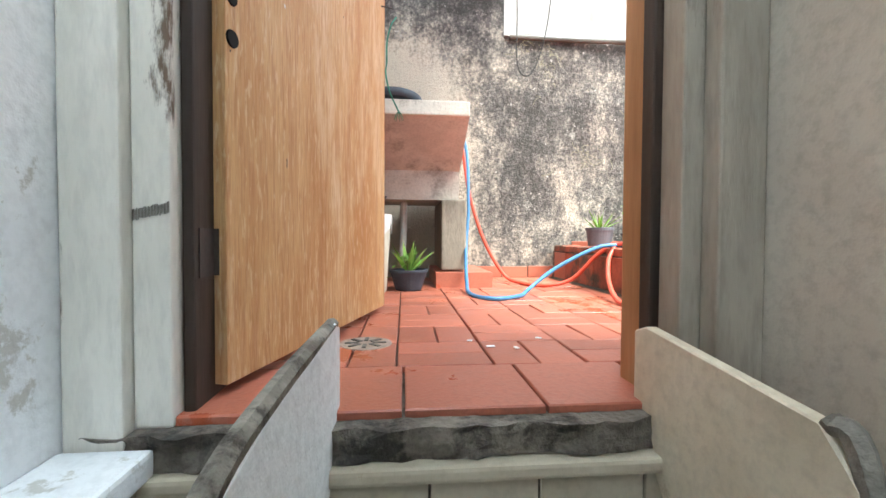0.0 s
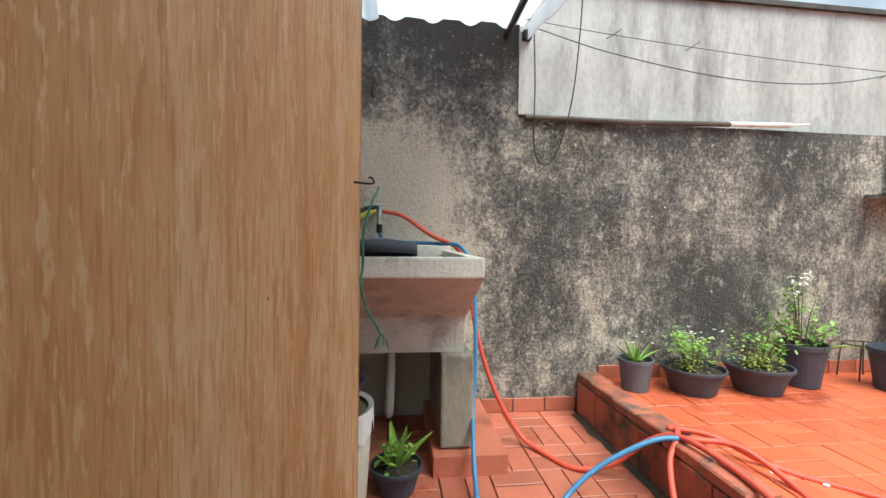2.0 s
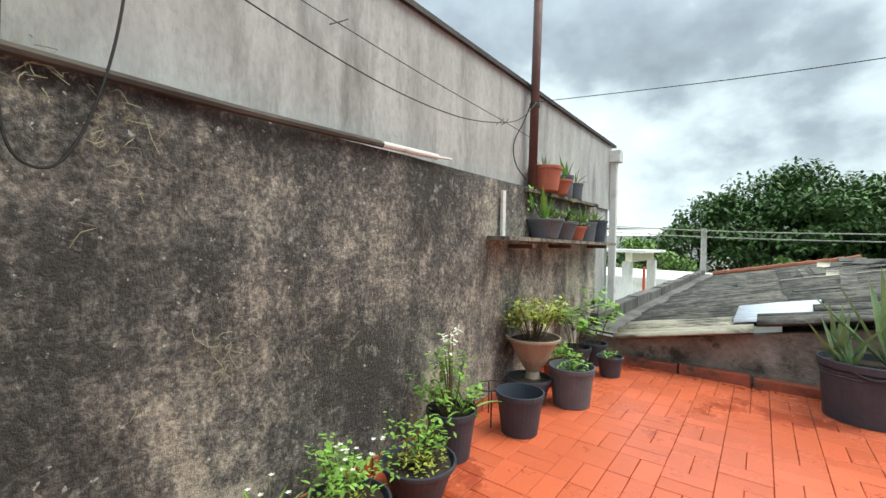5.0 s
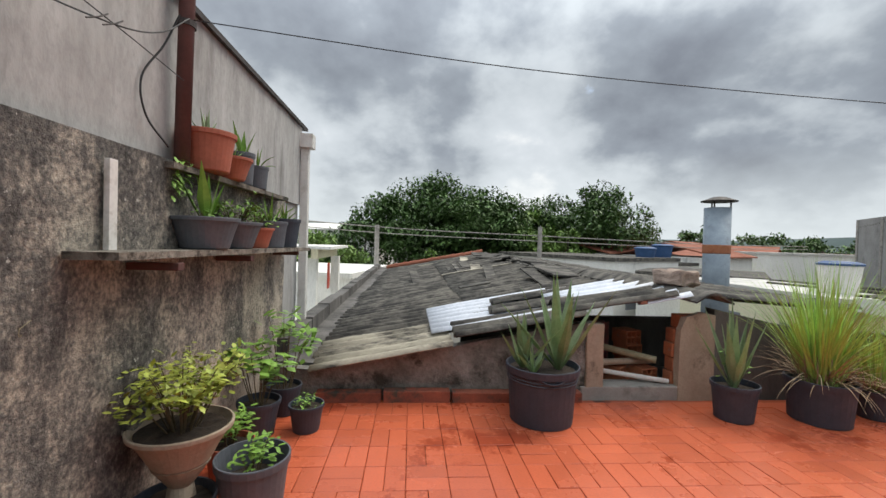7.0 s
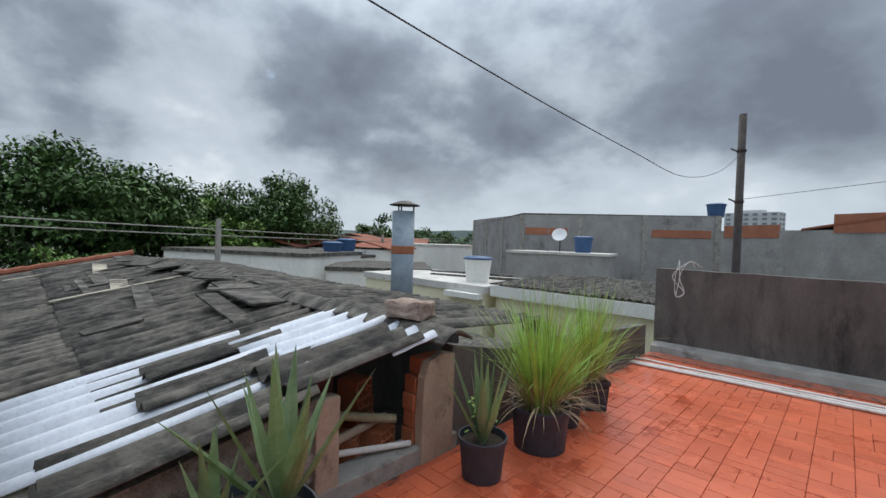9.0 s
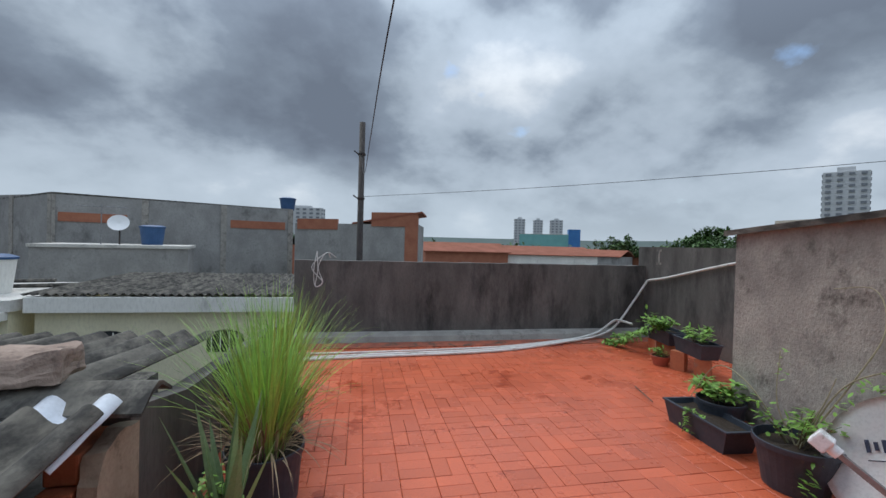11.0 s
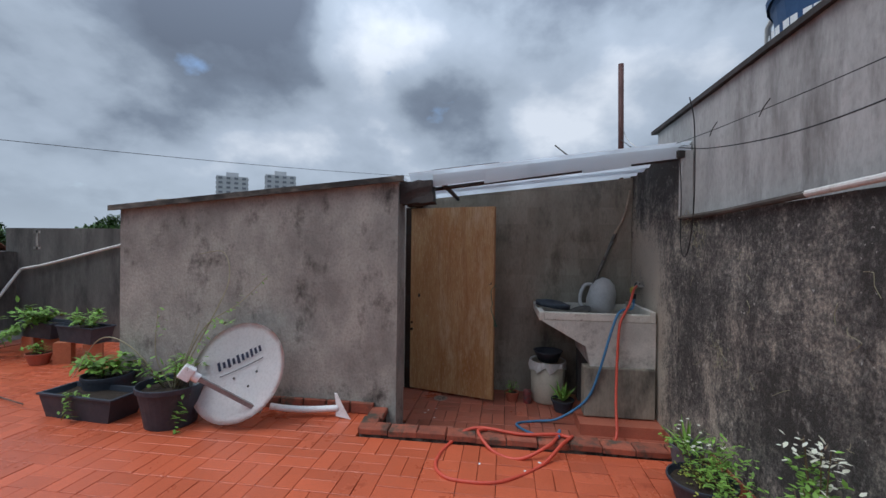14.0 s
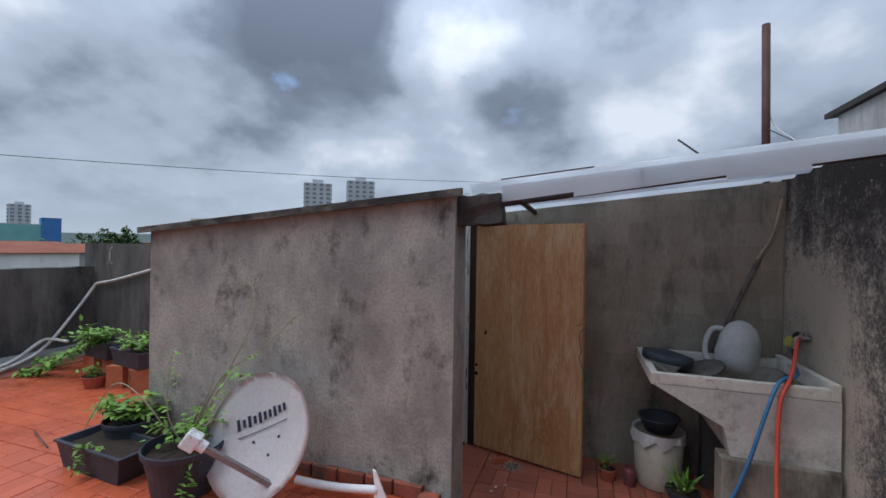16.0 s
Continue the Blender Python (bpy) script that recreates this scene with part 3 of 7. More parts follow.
prism(bm, [(0.42, 1.69, -0.3), (0.42, 4.0, -0.3), (0.42, 4.0, 2.445), (0.42, 1.69, 2.215)], (0.18, 0, 0))
bmesh.ops.recalc_face_normals(bm, faces=bm.faces)
wall_west = structure("wall_west", bm, M["block_render"], "stained block wall behind the washing trough", "wall")
bm = B()
prism(bm, [(2.0, -1.02, -0.1), (2.0, 1.69, -0.1), (2.0, 1.69, 2.22), (2.0, -1.02, 1.98)], (-0.26, 0, 0))
bmesh.ops.recalc_face_normals(bm, faces=bm.faces)
structure("wall_shed_east", bm, M["shed"], "rough rendered shed wall with dark damp stains", "wall")
boxed("wall_doorway", M["shed"], "rendered wall round the stair door", (0.42, 0.63, 1.48, 1.69, -0.3, 2.18), (0.63, 1.74, 1.48, 1.69, 2.14, 2.18), category="wall")
boxed("wall_stair_west", M["plaster_white"], "flaking white plaster wall of the stairwell", (0.42, 0.553, -0.88, 1.48, -3.0, 2.1), category="wall")
boxed("wall_stair_east", M["plaster_cream"], "aged cream plaster wall of the stairwell, darkened for shade", (1.729, 1.739, -0.88, 1.69, -3.0, 2.1), category="wall")
boxed("wall_stair_south", M["plaster_white"], "white plaster end wall of the stairwell", (0.42, 1.739, -1.02, -0.88, -3.0, 1.95), category="wall")
bm = B()
n = 54
lo = [bm.verts.new((0.15 + 6.3 * i / n, -4.72, -0.3)) for i in range(n + 1)]
hi = [bm.verts.new((0.15 + 6.3 * i / n, -4.72, 1.50 + 0.012 * noise.noise(Vector((i * 0.5, 0, 0))))) for i in range(n + 1)]
lo2, hi2 = [bm.verts.new((v.co.x, -4.92, v.co.z)) for v in lo], [bm.verts.new((v.co.x, -4.92, v.co.z)) for v in hi]
for i in range(n):
    bm.faces.new((lo[i], lo[i + 1], hi[i + 1], hi[i]))
    bm.faces.new((hi[i], hi[i + 1], hi2[i + 1], hi2[i]))
    bm.faces.new((lo2[i], lo2[i + 1], hi2[i + 1], hi2[i]))
bm.faces.new((lo[0], hi[0], hi2[0], lo2[0])), bm.faces.new((lo[n], hi[n], hi2[n], lo2[n]))
bmesh.ops.recalc_face_normals(bm, faces=bm.faces)
structure("parapet_south", bm, M["cement_dark"], "dark stained cement parapet wall", "wall")
boxed("parapet_west", M["cement_dark"], "dark stained cement parapet wall, higher than its neighbour", (-0.05, 0.15, -4.92, -0.9, -0.3, 1.86), category="wall")
bm = B()
prism(bm, [(0.15, -4.72, Z - 0.01), (0.15, -4.50, Z - 0.01), (0.15, -4.54, Z + 0.09), (0.15, -4.66, Z + 0.13), (0.15, -4.72, Z + 0.14)], (6.28, 0, 0))
bmesh.ops.recalc_face_normals(bm, faces=bm.faces)
structure("parapet_footing", bm, M["concrete"], "pale mossy cement footing along the parapet", "footing")
boxed("parapet_skirting", M["brick"], "dull red band of tile at the parapet's foot", (0.15, 6.35, -4.47, -4.15, Z - 0.004, Z + 0.012), category="skirting")

# stairs down into the house
bm = B()
for i in range(12):
    box(bm, 0.56, 1.72, 1.42 - 0.19 * (i + 1), 1.42 - 0.19 * i + 0.02, -3.0, -0.20 * (i + 1), bevel=0.006)
structure("stairs", bm, M["concrete"], "worn cement stairs going down into the house", "stairs")
bm = B()
box(bm, 0.56, 1.72, 1.40, 1.69, -0.07, -0.012)
bmesh.ops.subdivide_edges(bm, edges=[e for e in bm.edges if abs(e.verts[0].co.x - e.verts[1].co.x) > 1], cuts=44, use_grid_fill=True)
bmesh.ops.subdivide_edges(bm, edges=[e for e in bm.edges if abs(e.verts[0].co.z - e.verts[1].co.z) > 0.02], cuts=3, use_grid_fill=True)
for v in bm.verts:
    if v.co.y < 1.45:
        v.co.y += 0.020 * noise.noise(v.co * 17) + 0.008 * noise.noise(v.co * 45)
        v.co.z += 0.006 * noise.noise(v.co * 23 + Vector((7, 0, 0)))
structure("stair_sill", bm, M["slab"], "rough broken cement edge below the door", "sill")
boxed("stair_nosing", M["step_tile"], "narrow cream tiled ledge below the door", (0.545, 1.715, 1.375, 1.43, -0.10, -0.072), category="ledge", bevel=0.008)
boxed("stair_riser", M["slab"], "mortar bed of the top riser", (0.56, 1.72, 1.405, 1.425, -0.22, -0.10), category="riser")
boxed("wall_sill", M["plaster_white"], "white painted sloping ledge beside the stairs", (0.5535, 0.70, 0.3, 1.40, -0.075, -0.03), category="ledge", bevel=0.008)
boxed("wall_sill_base", M["step_tile"], "cream tiled wall below the ledge", (0.5535, 0.685, 0.3, 1.40, -1.4, -0.0765), category="wall")
# ---- doorway: frame, door, boards ----
frame_1 = thing("door_frame", (0, 0, 0), "worn grey and white painted wooden door frame", "door frame", "", "structure")
for name, material, size, label in (
        ("pilaster", "frame_white", (0.555, 0.648, 1.405, 1.50, -0.07, 2.1), "white painted boxing beside the frame"),
        ("jamb", "frame_white", (0.650, 0.712, 1.43, 1.56, -0.012, 2.12), "peeling white painted jamb"),
        ("stop", "frame_brown", (0.714, 0.735, 1.46, 1.60, 0.0, 2.1), "dark bare wood where the hinges sit"),
        ("stop", "door_edge", (1.589, 1.66, 1.512, 1.586, -0.008, 2.1), "bare orange wood strip"),
        ("jamb", "frame_brown", (1.586, 1.684, 1.472, 1.510, -0.008, 2.12), "dark wooden jamb on the latch side"),
        ("architrave", "frame_paint", (1.603, 1.698, 1.405, 1.470, -0.012, 2.1), "worn cream painted cover strip, darkened for shade"),
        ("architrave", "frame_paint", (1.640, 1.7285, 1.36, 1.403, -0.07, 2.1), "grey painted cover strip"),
        ("head", "frame_brown", (0.736, 1.630, 1.5, 1.66, 2.105, 2.138), "")):
    bm = B()
    box(bm, *size, bevel=0.005)
    part(name, bm, M[material], frame_1, label)
bm = B()
random.seed(3)
for k in range(26):
    box(bm, 0.652 + 0.0023 * k, 0.6528 + 0.0023 * k, 1.4285, 1.4298, 0.341 + random.uniform(-0.002, 0.002) + 0.0005 * k, 0.359 + random.uniform(-0.002, 0.002) + 0.0005 * k)
tagged(part("saw_marks", bm, M["frame_brown"], frame_1, "row of dark saw marks"), kind="stuff")
for z in (0.24, 1.0, 1.8):
    bm = B()
    tube(bm, [(0.739, 1.535, z), (0.739, 1.535, z + 0.09)], 0.007, 8)
    box(bm, 0.7355, 0.738, 1.475, 1.53, z, z + 0.09)
    part("hinge", bm, M["dark_metal"], frame_1, "rusty butt hinge")

door = thing("door_1", (0.744, 1.535, 0), "open plywood door, varnish worn to orange and pale grain", "door", "", "structure", rz=75)
bm = B()
box(bm, 0.0, 0.99, -0.018, 0.018, 0.025, 2.09, bevel=0.003)
part("leaf", bm, M["door_wood"], door)
bm = B()
box(bm, 0.9905, 1.0, -0.017, 0.017, 0.03, 2.085, bevel=0.002)
part("edge_strip", bm, M["door_edge"], door)
# Flat discs on the face; their black paints the inner shade of two holes.
for z, r in ((0.778, 0.014), (0.700, 0.017)):
    bm = B()
    lathe(bm, [(0, 0.002), (r * 0.95, 0.002), (r, 0), (r * 1.02, -0.003)], 20, pose(0.019, -0.0200, z, 90, 0, 0))
    part("lock_hole", bm, M["hole_shade"], door, "flat black disc standing for the dark of an empty lock hole")
bm = B()
box(bm, 0.100, 0.122, -0.024, -0.0185, 1.075, 1.113, bevel=0.006)
tube(bm, [(0.110, -0.022, 1.103), (0.112, -0.036, 1.098), (0.128, -0.036, 1.096)], 0.005, 8)
lathe(bm, [(0, 0.01), (0.009, 0.01), (0.010, 0), (0, 0)], 14, pose(0.111, -0.024, 1.087, 90, 0, 0))
part("latch", bm, M["dark_metal"], door, "dark worn metal turn latch")
bm = B()
tube(bm, [(0.940, -0.02, 1.26), (0.955, -0.05, 1.258), (0.973, -0.062, 1.262), (0.980, -0.055, 1.275), (0.970, -0.05, 1.275)], 0.003, 6)
part("hook", bm, M["dark_metal"], door, "bent rusty nail hook")
bm = B()
tube(bm, [(1.030, -0.058, 1.258), (0.980, -0.05, 1.20), (0.973, -0.035, 1.13), (0.985, -0.03, 1.05), (0.970, -0.03, 1.0), (0.995, -0.04, 0.93), (1.020, -0.06, 0.88), (1.030, -0.07, 0.855)], 0.0035, 6)
for k in range(7):
    a = 2.4 * k
    tube(bm, [(1.030, -0.07, 0.86), (1.030 + 0.012 * math.cos(a), -0.07 + 0.012 * math.sin(a), 0.845), (1.030 + 0.02 * math.cos(a), -0.07 + 0.02 * math.sin(a), 0.82)], 0.0016, 5)
part("cord", bm, M["rope"], door, "frayed green cord")
for x, z, w, h, key in ((0.212, 0.867, 0.006, 0.008, "frame_white"), (0.015, 0.864, 0.004, 0.004, "dark_metal"), (0.014, 0.675, 0.003, 0.004, "dark_metal"), (0.218, 0.494, 0.003, 0.022, "frame_brown"), (0.40, 0.56, 0.004, 0.003, "frame_white"), (0.56, 1.02, 0.003, 0.006, "dark_metal")):
    bm = B()
    box(bm, x - w / 2, x + w / 2, -0.0188, -0.0182, z - h / 2, z + h / 2)
    part("scratch", bm, M[key], door)


def low_board(name, outline, thick, label, key="board"):
    t = thing(name, (0, 0, 0), label, "board", "boards beside the stairs")
    bm = B()
    vs = prism(bm, outline, thick)
    bmesh.ops.recalc_face_normals(bm, faces=bm.faces)
    bmesh.ops.bevel(bm, geom=list(bm.edges), offset=0.003, segments=1, affect="EDGES")
    part("panel", bm, M[key], t)
    return t, vs


b1, _ = low_board("stair_guard_board", [(0.985, 1.47, -0.011), (0.985, 1.47, 0.15), (0.985, 1.43, 0.165), (0.972, 1.16, 0.145), (0.965, 1.0, 0.115), (0.962, 0.95, 0.03), (0.96, 0.90, -0.30), (0.96, 0.90, -0.59), (0.965, 1.0, -0.58)], (-0.022, 0, 0), "low worn white board with a grey chipped edge beside the stairs", "plaster_white")
bm = B()
tube(bm, [(0.974, 1.45, 0.158), (0.962, 1.16, 0.146), (0.954, 1.0, 0.116), (0.952, 0.95, 0.03), (0.95, 0.90, -0.3)], 0.0125, 7)
part("edge_cap", bm, M["edge_wood"], b1, "grey splintered edge")
b2, _ = low_board("stair_guard_board", [(1.555, 1.47, -0.011), (1.555, 1.47, 0.135), (1.555, 1.43, 0.15), (1.555, 1.10, 0.115), (1.56, 1.06, 0.06), (1.565, 0.98, -0.35), (1.565, 0.98, -0.59), (1.56, 1.2, -0.39)], (0.022, 0, 0), "low cream painted board with a stained face beside the stairs")
bm = B()
tube(bm, [(1.566, 1.10, 0.118), (1.571, 1.06, 0.066), (1.576, 0.98, -0.35)], 0.013, 6)
part("edge_cap", bm, M["edge_wood"], b2, "grey splintered edge")
# ---- sunken yard: washing trough, recess roof, bins ----
def corrugated(x0, x1, f_z0, y0, y1, z0, z1, pitch=0.177, amp=0.024, thick=0.006, along="y", per=8, wave=0.0):
    """A corrugated sheet whose grooves run from (y0, z0) to (y1, z1) and whose waves step along x; f_z0 lifts it."""
    bm = B()
    n = max(4, int(round((x1 - x0) / pitch * per)))
    k = 4
    tops, lows = [], []
    for i in range(n + 1):
        x = x0 + (x1 - x0) * i / n
        h = amp * math.sin(2 * math.pi * (x - x0) / pitch)
        row, low = [], []
        for j in range(k + 1):
            t = j / k
            z = z0 + (z1 - z0) * t + h + f_z0 + wave * noise.noise(Vector((x * 0.8, t * 3, z0)))
            row.append(bm.verts.new((x, y0 + (y1 - y0) * t, z)))
            low.append(bm.verts.new((x, y0 + (y1 - y0) * t, z - thick)))
        tops.append(row), lows.append(low)
    for i in range(n):
        for j in range(k):
            bm.faces.new((tops[i][j], tops[i + 1][j], tops[i + 1][j + 1], tops[i][j + 1]))
            bm.faces.new((lows[i][j + 1], lows[i + 1][j + 1], lows[i + 1][j], lows[i][j]))
        bm.faces.new((tops[i][0], lows[i][0], lows[i + 1][0], tops[i + 1][0]))
        bm.faces.new((tops[i][k], tops[i + 1][k], lows[i + 1][k], lows[i][k]))
    for i in (0, n):
        for j in range(k):
            bm.faces.new((tops[i][j], tops[i][j + 1], lows[i][j + 1], lows[i][j]))
    bmesh.ops.recalc_face_normals(bm, faces=bm.faces)
    return bm


def translucent(name, colour):
    m = bpy.data.materials.new(name)
    m.use_nodes = True
    nt = m.node_tree
    b = nt.nodes["Principled BSDF"]
    b.inputs["Base Color"].default_value = (*colour, 1)
    b.inputs["Roughness"].default_value = 0.5
    tr = nt.nodes.new("ShaderNodeBsdfTranslucent")
    tr.inputs[0].default_value = (*colour, 1)
    mx = nt.nodes.new("ShaderNodeMixShader")
    n = nt.nodes.new("ShaderNodeTexNoise")
    n.inputs["Scale"].default_value = 3.0
    geo = nt.nodes.new("ShaderNodeNewGeometry")
    nt.links.new(geo.outputs["Position"], n.inputs["Vector"])
    r = nt.nodes.new("ShaderNodeMapRange")
    r.inputs[1].default_value, r.inputs[2].default_value, r.inputs[3].default_value, r.inputs[4].default_value = 0.3, 0.7, 0.6, 0.85
    nt.links.new(n.outputs[0], r.inputs[0])
    nt.links.new(r.outputs[0], mx.inputs[0])
    nt.links.new(b.outputs[0], mx.inputs[1])
    nt.links.new(tr.outputs[0], mx.inputs[2])
    nt.links.new(mx.outputs[0], nt.nodes["Material Output"].inputs[0])
    return m


M["translucent"] = translucent("milky_translucent_sheet", (0.84, 0.87, 0.90))
# Translucent cover is made up, unseen from below, to brighten the stairwell.
shed_roof = thing("shed_roof", (0, 0, 0), "thin sheet roof over the stairs, added milky to let daylight in, with a dark weathered edge", "roof", "", "structure")
bm = B()
prism(bm, [(0.3, -1.08, 1.99), (2.0, -1.08, 1.99), (2.0, 1.74, 2.235), (0.3, 1.74, 2.235)], (0, 0, 0.006))
bmesh.ops.recalc_face_normals(bm, faces=bm.faces)
part("sheet", bm, M["translucent"], shed_roof)
bm = B()
prism(bm, [(2.002, -1.10, 1.962), (2.06, -1.10, 1.955), (2.06, 1.74, 2.203), (2.002, 1.74, 2.209)], (0, 0, 0.050))
bmesh.ops.recalc_face_normals(bm, faces=bm.faces)
part("drip_edge", bm, M["fibro"], shed_roof, "dark weathered cement edge")
recess_roof = thing("corrugated_roof", (0, 0, 0), "milky white corrugated plastic roof over the washing place", "roof", "", "structure")
for x0, x1, lift in ((0.30, 1.0, 0.0), (0.92, 1.93, 0.012)):
    bm = corrugated(x0, x1, lift, 1.76, 4.06, 2.255, 2.482, 0.235, 0.026, 0.004)
    part("sheet", bm, M["translucent"], recess_roof)
bm = B()
tube(bm, [(0.35, 2.05, 2.215), (1.9, 2.05, 2.215)], 0.022, 6, curve=False)
part("batten", bm, M["dark_metal"], recess_roof)
bm = B()
tube(bm, [(1.62, 1.75, 2.17), (1.80, 4.0, 2.405)], 0.02, 6, curve=False)
part("batten", bm, M["dark_metal"], recess_roof)
bm = B()
for y0, y1, d in ((1.98, 2.42, 0.105), (2.42, 2.80, 0.125), (2.80, 3.22, 0.115), (3.22, 3.60, 0.13), (3.60, 4.05, 0.10)):
    z0, z1 = 2.255 + 0.099 * (y0 - 1.76), 2.255 + 0.099 * (y1 - 1.76)
    prism(bm, [(1.925, y0, z0 - d), (1.925, y1, z1 - d + 0.01), (1.925, y1, z1), (1.925, y0, z0)], (0.008, 0, 0))
bmesh.ops.recalc_face_normals(bm, faces=bm.faces)
part("edge_flashing", bm, M["translucent"], recess_roof, "white ragged edge sheet")
bm = B()
box(bm, 1.74, 1.96, 1.69, 1.98, 2.03, 2.22)
bmesh.ops.subdivide_edges(bm, edges=list(bm.edges), cuts=3, use_grid_fill=True)
for v in bm.verts:
    v.co += 0.035 * Vector((noise.noise(v.co * 9), noise.noise(v.co * 9 + Vector((5, 0, 0))), noise.noise(v.co * 9 + Vector((0, 5, 0)))))
tagged(part("rotten_roof_end", bm, M["dark_metal"]), "black rotten end of the roof timbers above the door", "timber", "", "structure")
bm = B()
prism(bm, [(1.885, 3.98, 1.92), (1.955, 3.98, 1.92), (1.945, 3.98, 2.44), (1.885, 3.98, 2.44)], (0, 0.08, 0))
bmesh.ops.recalc_face_normals(bm, faces=bm.faces)
structure("broken_render", bm, M["render_grey"], "broken grey render edge where the walls meet", "wall")

for y0, y1, z0, z1, lab in ((1.93, 2.54, 2.338, 2.395, "dark weathered board lying on the corrugated roof"), (2.70, 3.17, 2.402, 2.448, "narrow dark board lying on the corrugated roof")):
    bm = B()
    prism(bm, [(1.62, y0, z0), (1.70, y0, z0), (1.72, y1, z1), (1.64, y1, z1)], (0, 0, 0.022))
    bmesh.ops.recalc_face_normals(bm, faces=bm.faces)
    tagged(part("roof_board", bm, M["old_wood"]), lab, "board", "boards on the roof")
bm = B()
tube(bm, [(1.66, 3.20, 2.43), (1.66, 3.03, 2.57)], 0.006, 6, curve=False)
tagged(part("stick", bm, M["old_wood"]), "thin dark stick poking up from the roof", "stick")

tank = thing("washing_trough", (0, 0, 0), "grey cast cement washing trough with a chipped white rim", "trough")
bm = B()
x0, x1, y0, y1, zt = 0.66, 1.455, 2.93, 3.97, 1.05
t = 0.05
for s in ((x0, x1, y0, y0 + t, 0.97, zt), (x0, x1, y1 - t, y1, 0.977, zt + 0.03), (x0, x0 + t, y0 + t, y1 - t, 0.977, zt), (x1 - t, x1, y0 + t, y1 - t, 0.977, zt)):
    box(bm, *s, bevel=0.008)
part("rim", bm, M["rim_cement"], tank, "chipped pale cement rim")
side = [(x1, y0 + 0.01, 0.975), (x1, 3.36, 0.74), (x1, 3.40, 0.56), (x1, y1, 0.56), (x1, y1, 0.975)]
xa, xw = x0 + 0.046, x1 - x0 - 0.092
for name, outline, lift in (
        ("side_wall", side, (-0.045, 0, 0)), ("side_wall", [(x - (x1 - x0) + 0.045, y, z) for x, y, z in side], (-0.045, 0, 0)),
        ("washboard", [(xa, y0 + 0.012, 0.972), (xa, 3.358, 0.742), (xa, 3.36, 0.78), (xa, y0 + 0.06, 0.985)], (xw, 0, 0)),
        ("front_wall", [(xa, 3.361, 0.742), (xa, 3.402, 0.562), (xa, 3.44, 0.58), (xa, 3.40, 0.78)], (xw, 0, 0)),
        ("bottom", [(xa, 3.405, 0.562), (xa, y1 - 0.055, 0.562), (xa, y1 - 0.055, 0.60), (xa, 3.405, 0.60)], (xw, 0, 0))):
    bm = B()
    prism(bm, outline, lift)
    bmesh.ops.recalc_face_normals(bm, faces=bm.faces)
    part(name, bm, M["trough_cement"], tank)
bm = B()
box(bm, 1.34, 1.50, 3.34, 3.96, 0.11, 0.56, bevel=0.012)
part("support", bm, M["block_render"], tank, "cracked rendered support wall")
bm = B()
box(bm, 0.68, 0.80, 3.4, 3.96, 0.0, 0.56, bevel=0.012)
part("support", bm, M["cement_dark"], tank)
bm = B()
box(bm, 1.30, 1.66, 3.28, 3.985, -0.012, 0.10, bevel=0.004)
part("plinth", bm, M["tile_yard"], tank, "red tiled plinth")
bm = B()
tube(bm, [(1.10, 3.62, 0.58), (1.10, 3.62, 0.40), (1.09, 3.66, 0.16), (1.08, 3.9, 0.12)], 0.024, 10)
part("waste_pipe", bm, M["pvc"], tank, "grey waste pipe")

# watering can, basin lid and stick lying in the trough
can = thing("plastic_jug", (0.80, 3.60, 0.96), "tipped pale grey plastic jug leaning in the trough", "jug", rz=-70, rx=14, ry=-24)
bm = B()
lathe(bm, [(0, -0.02), (0.095, -0.02), (0.142, 0.03), (0.158, 0.12), (0.15, 0.25), (0.108, 0.35), (0.055, 0.395), (0, 0.40)], 28, None, 0.85)
part("body", bm, M["grey_white_plastic"], can, smooth=True)
bm = B()
tube(bm, [(0.11, -0.06, 0.30), (0.17, -0.10, 0.27), (0.19, -0.11, 0.16), (0.17, -0.10, 0.05), (0.12, -0.07, 0.0)], 0.02, 10)
part("handle", bm, M["grey_white_plastic"], can, smooth=True)
lid = thing("black_basin", (1.03, 3.10, 1.045), "upturned black plastic basin on the trough's rim", "basin", rz=8, rx=-8)
bm = B()
lathe(bm, [(0.165, 0.0), (0.175, 0.0), (0.175, 0.045), (0.15, 0.05), (0.08, 0.066), (0, 0.07), (0, 0.06), (0.14, 0.045), (0.165, 0.038)], 36)
part("bowl", bm, M["black_plastic"], lid, smooth=True)
lid_2 = thing("grey_lid", (0.98, 3.33, 0.985), "worn grey plastic lid leaning behind the black basin", "lid", rz=10, rx=24)
bm = B()
lathe(bm, [(0, 0.012), (0.15, 0.010), (0.168, 0.0), (0.172, -0.012), (0.166, -0.012), (0.148, 0.002), (0, 0.004)], 32)
part("disc", bm, M["lid_grey"], lid_2, smooth=True)
bm = B()
tube(bm, [(1.20, 3.62, 0.612), (1.40, 3.44, 0.80)], 0.012, 7, curve=False)
tagged(part("wash_brush", bm, M["old_wood"]), "worn wooden scrubbing stick in the trough", "stick")

# tap with its two hoses
tap = thing("tap", (1.02, 4.0, 1.28), "worn chrome wall tap with a yellow lever fitting", "tap")
bm = B()
tube(bm, [(0, 0.0, 0), (0, -0.07, 0)], 0.014, 10)
tube(bm, [(0, -0.06, 0.01), (0, -0.09, -0.02), (0, -0.095, -0.10)], 0.014, 10)
part("spout", bm, M["chrome"], tap, smooth=True)
bm = B()
tube(bm, [(-0.035, -0.06, 0.04), (0.035, -0.06, 0.04)], 0.007, 8)
tube(bm, [(0, -0.06, 0.0), (0, -0.06, 0.042)], 0.01, 8)
part("cross_handle", bm, M["chrome"], tap)
bm = B()
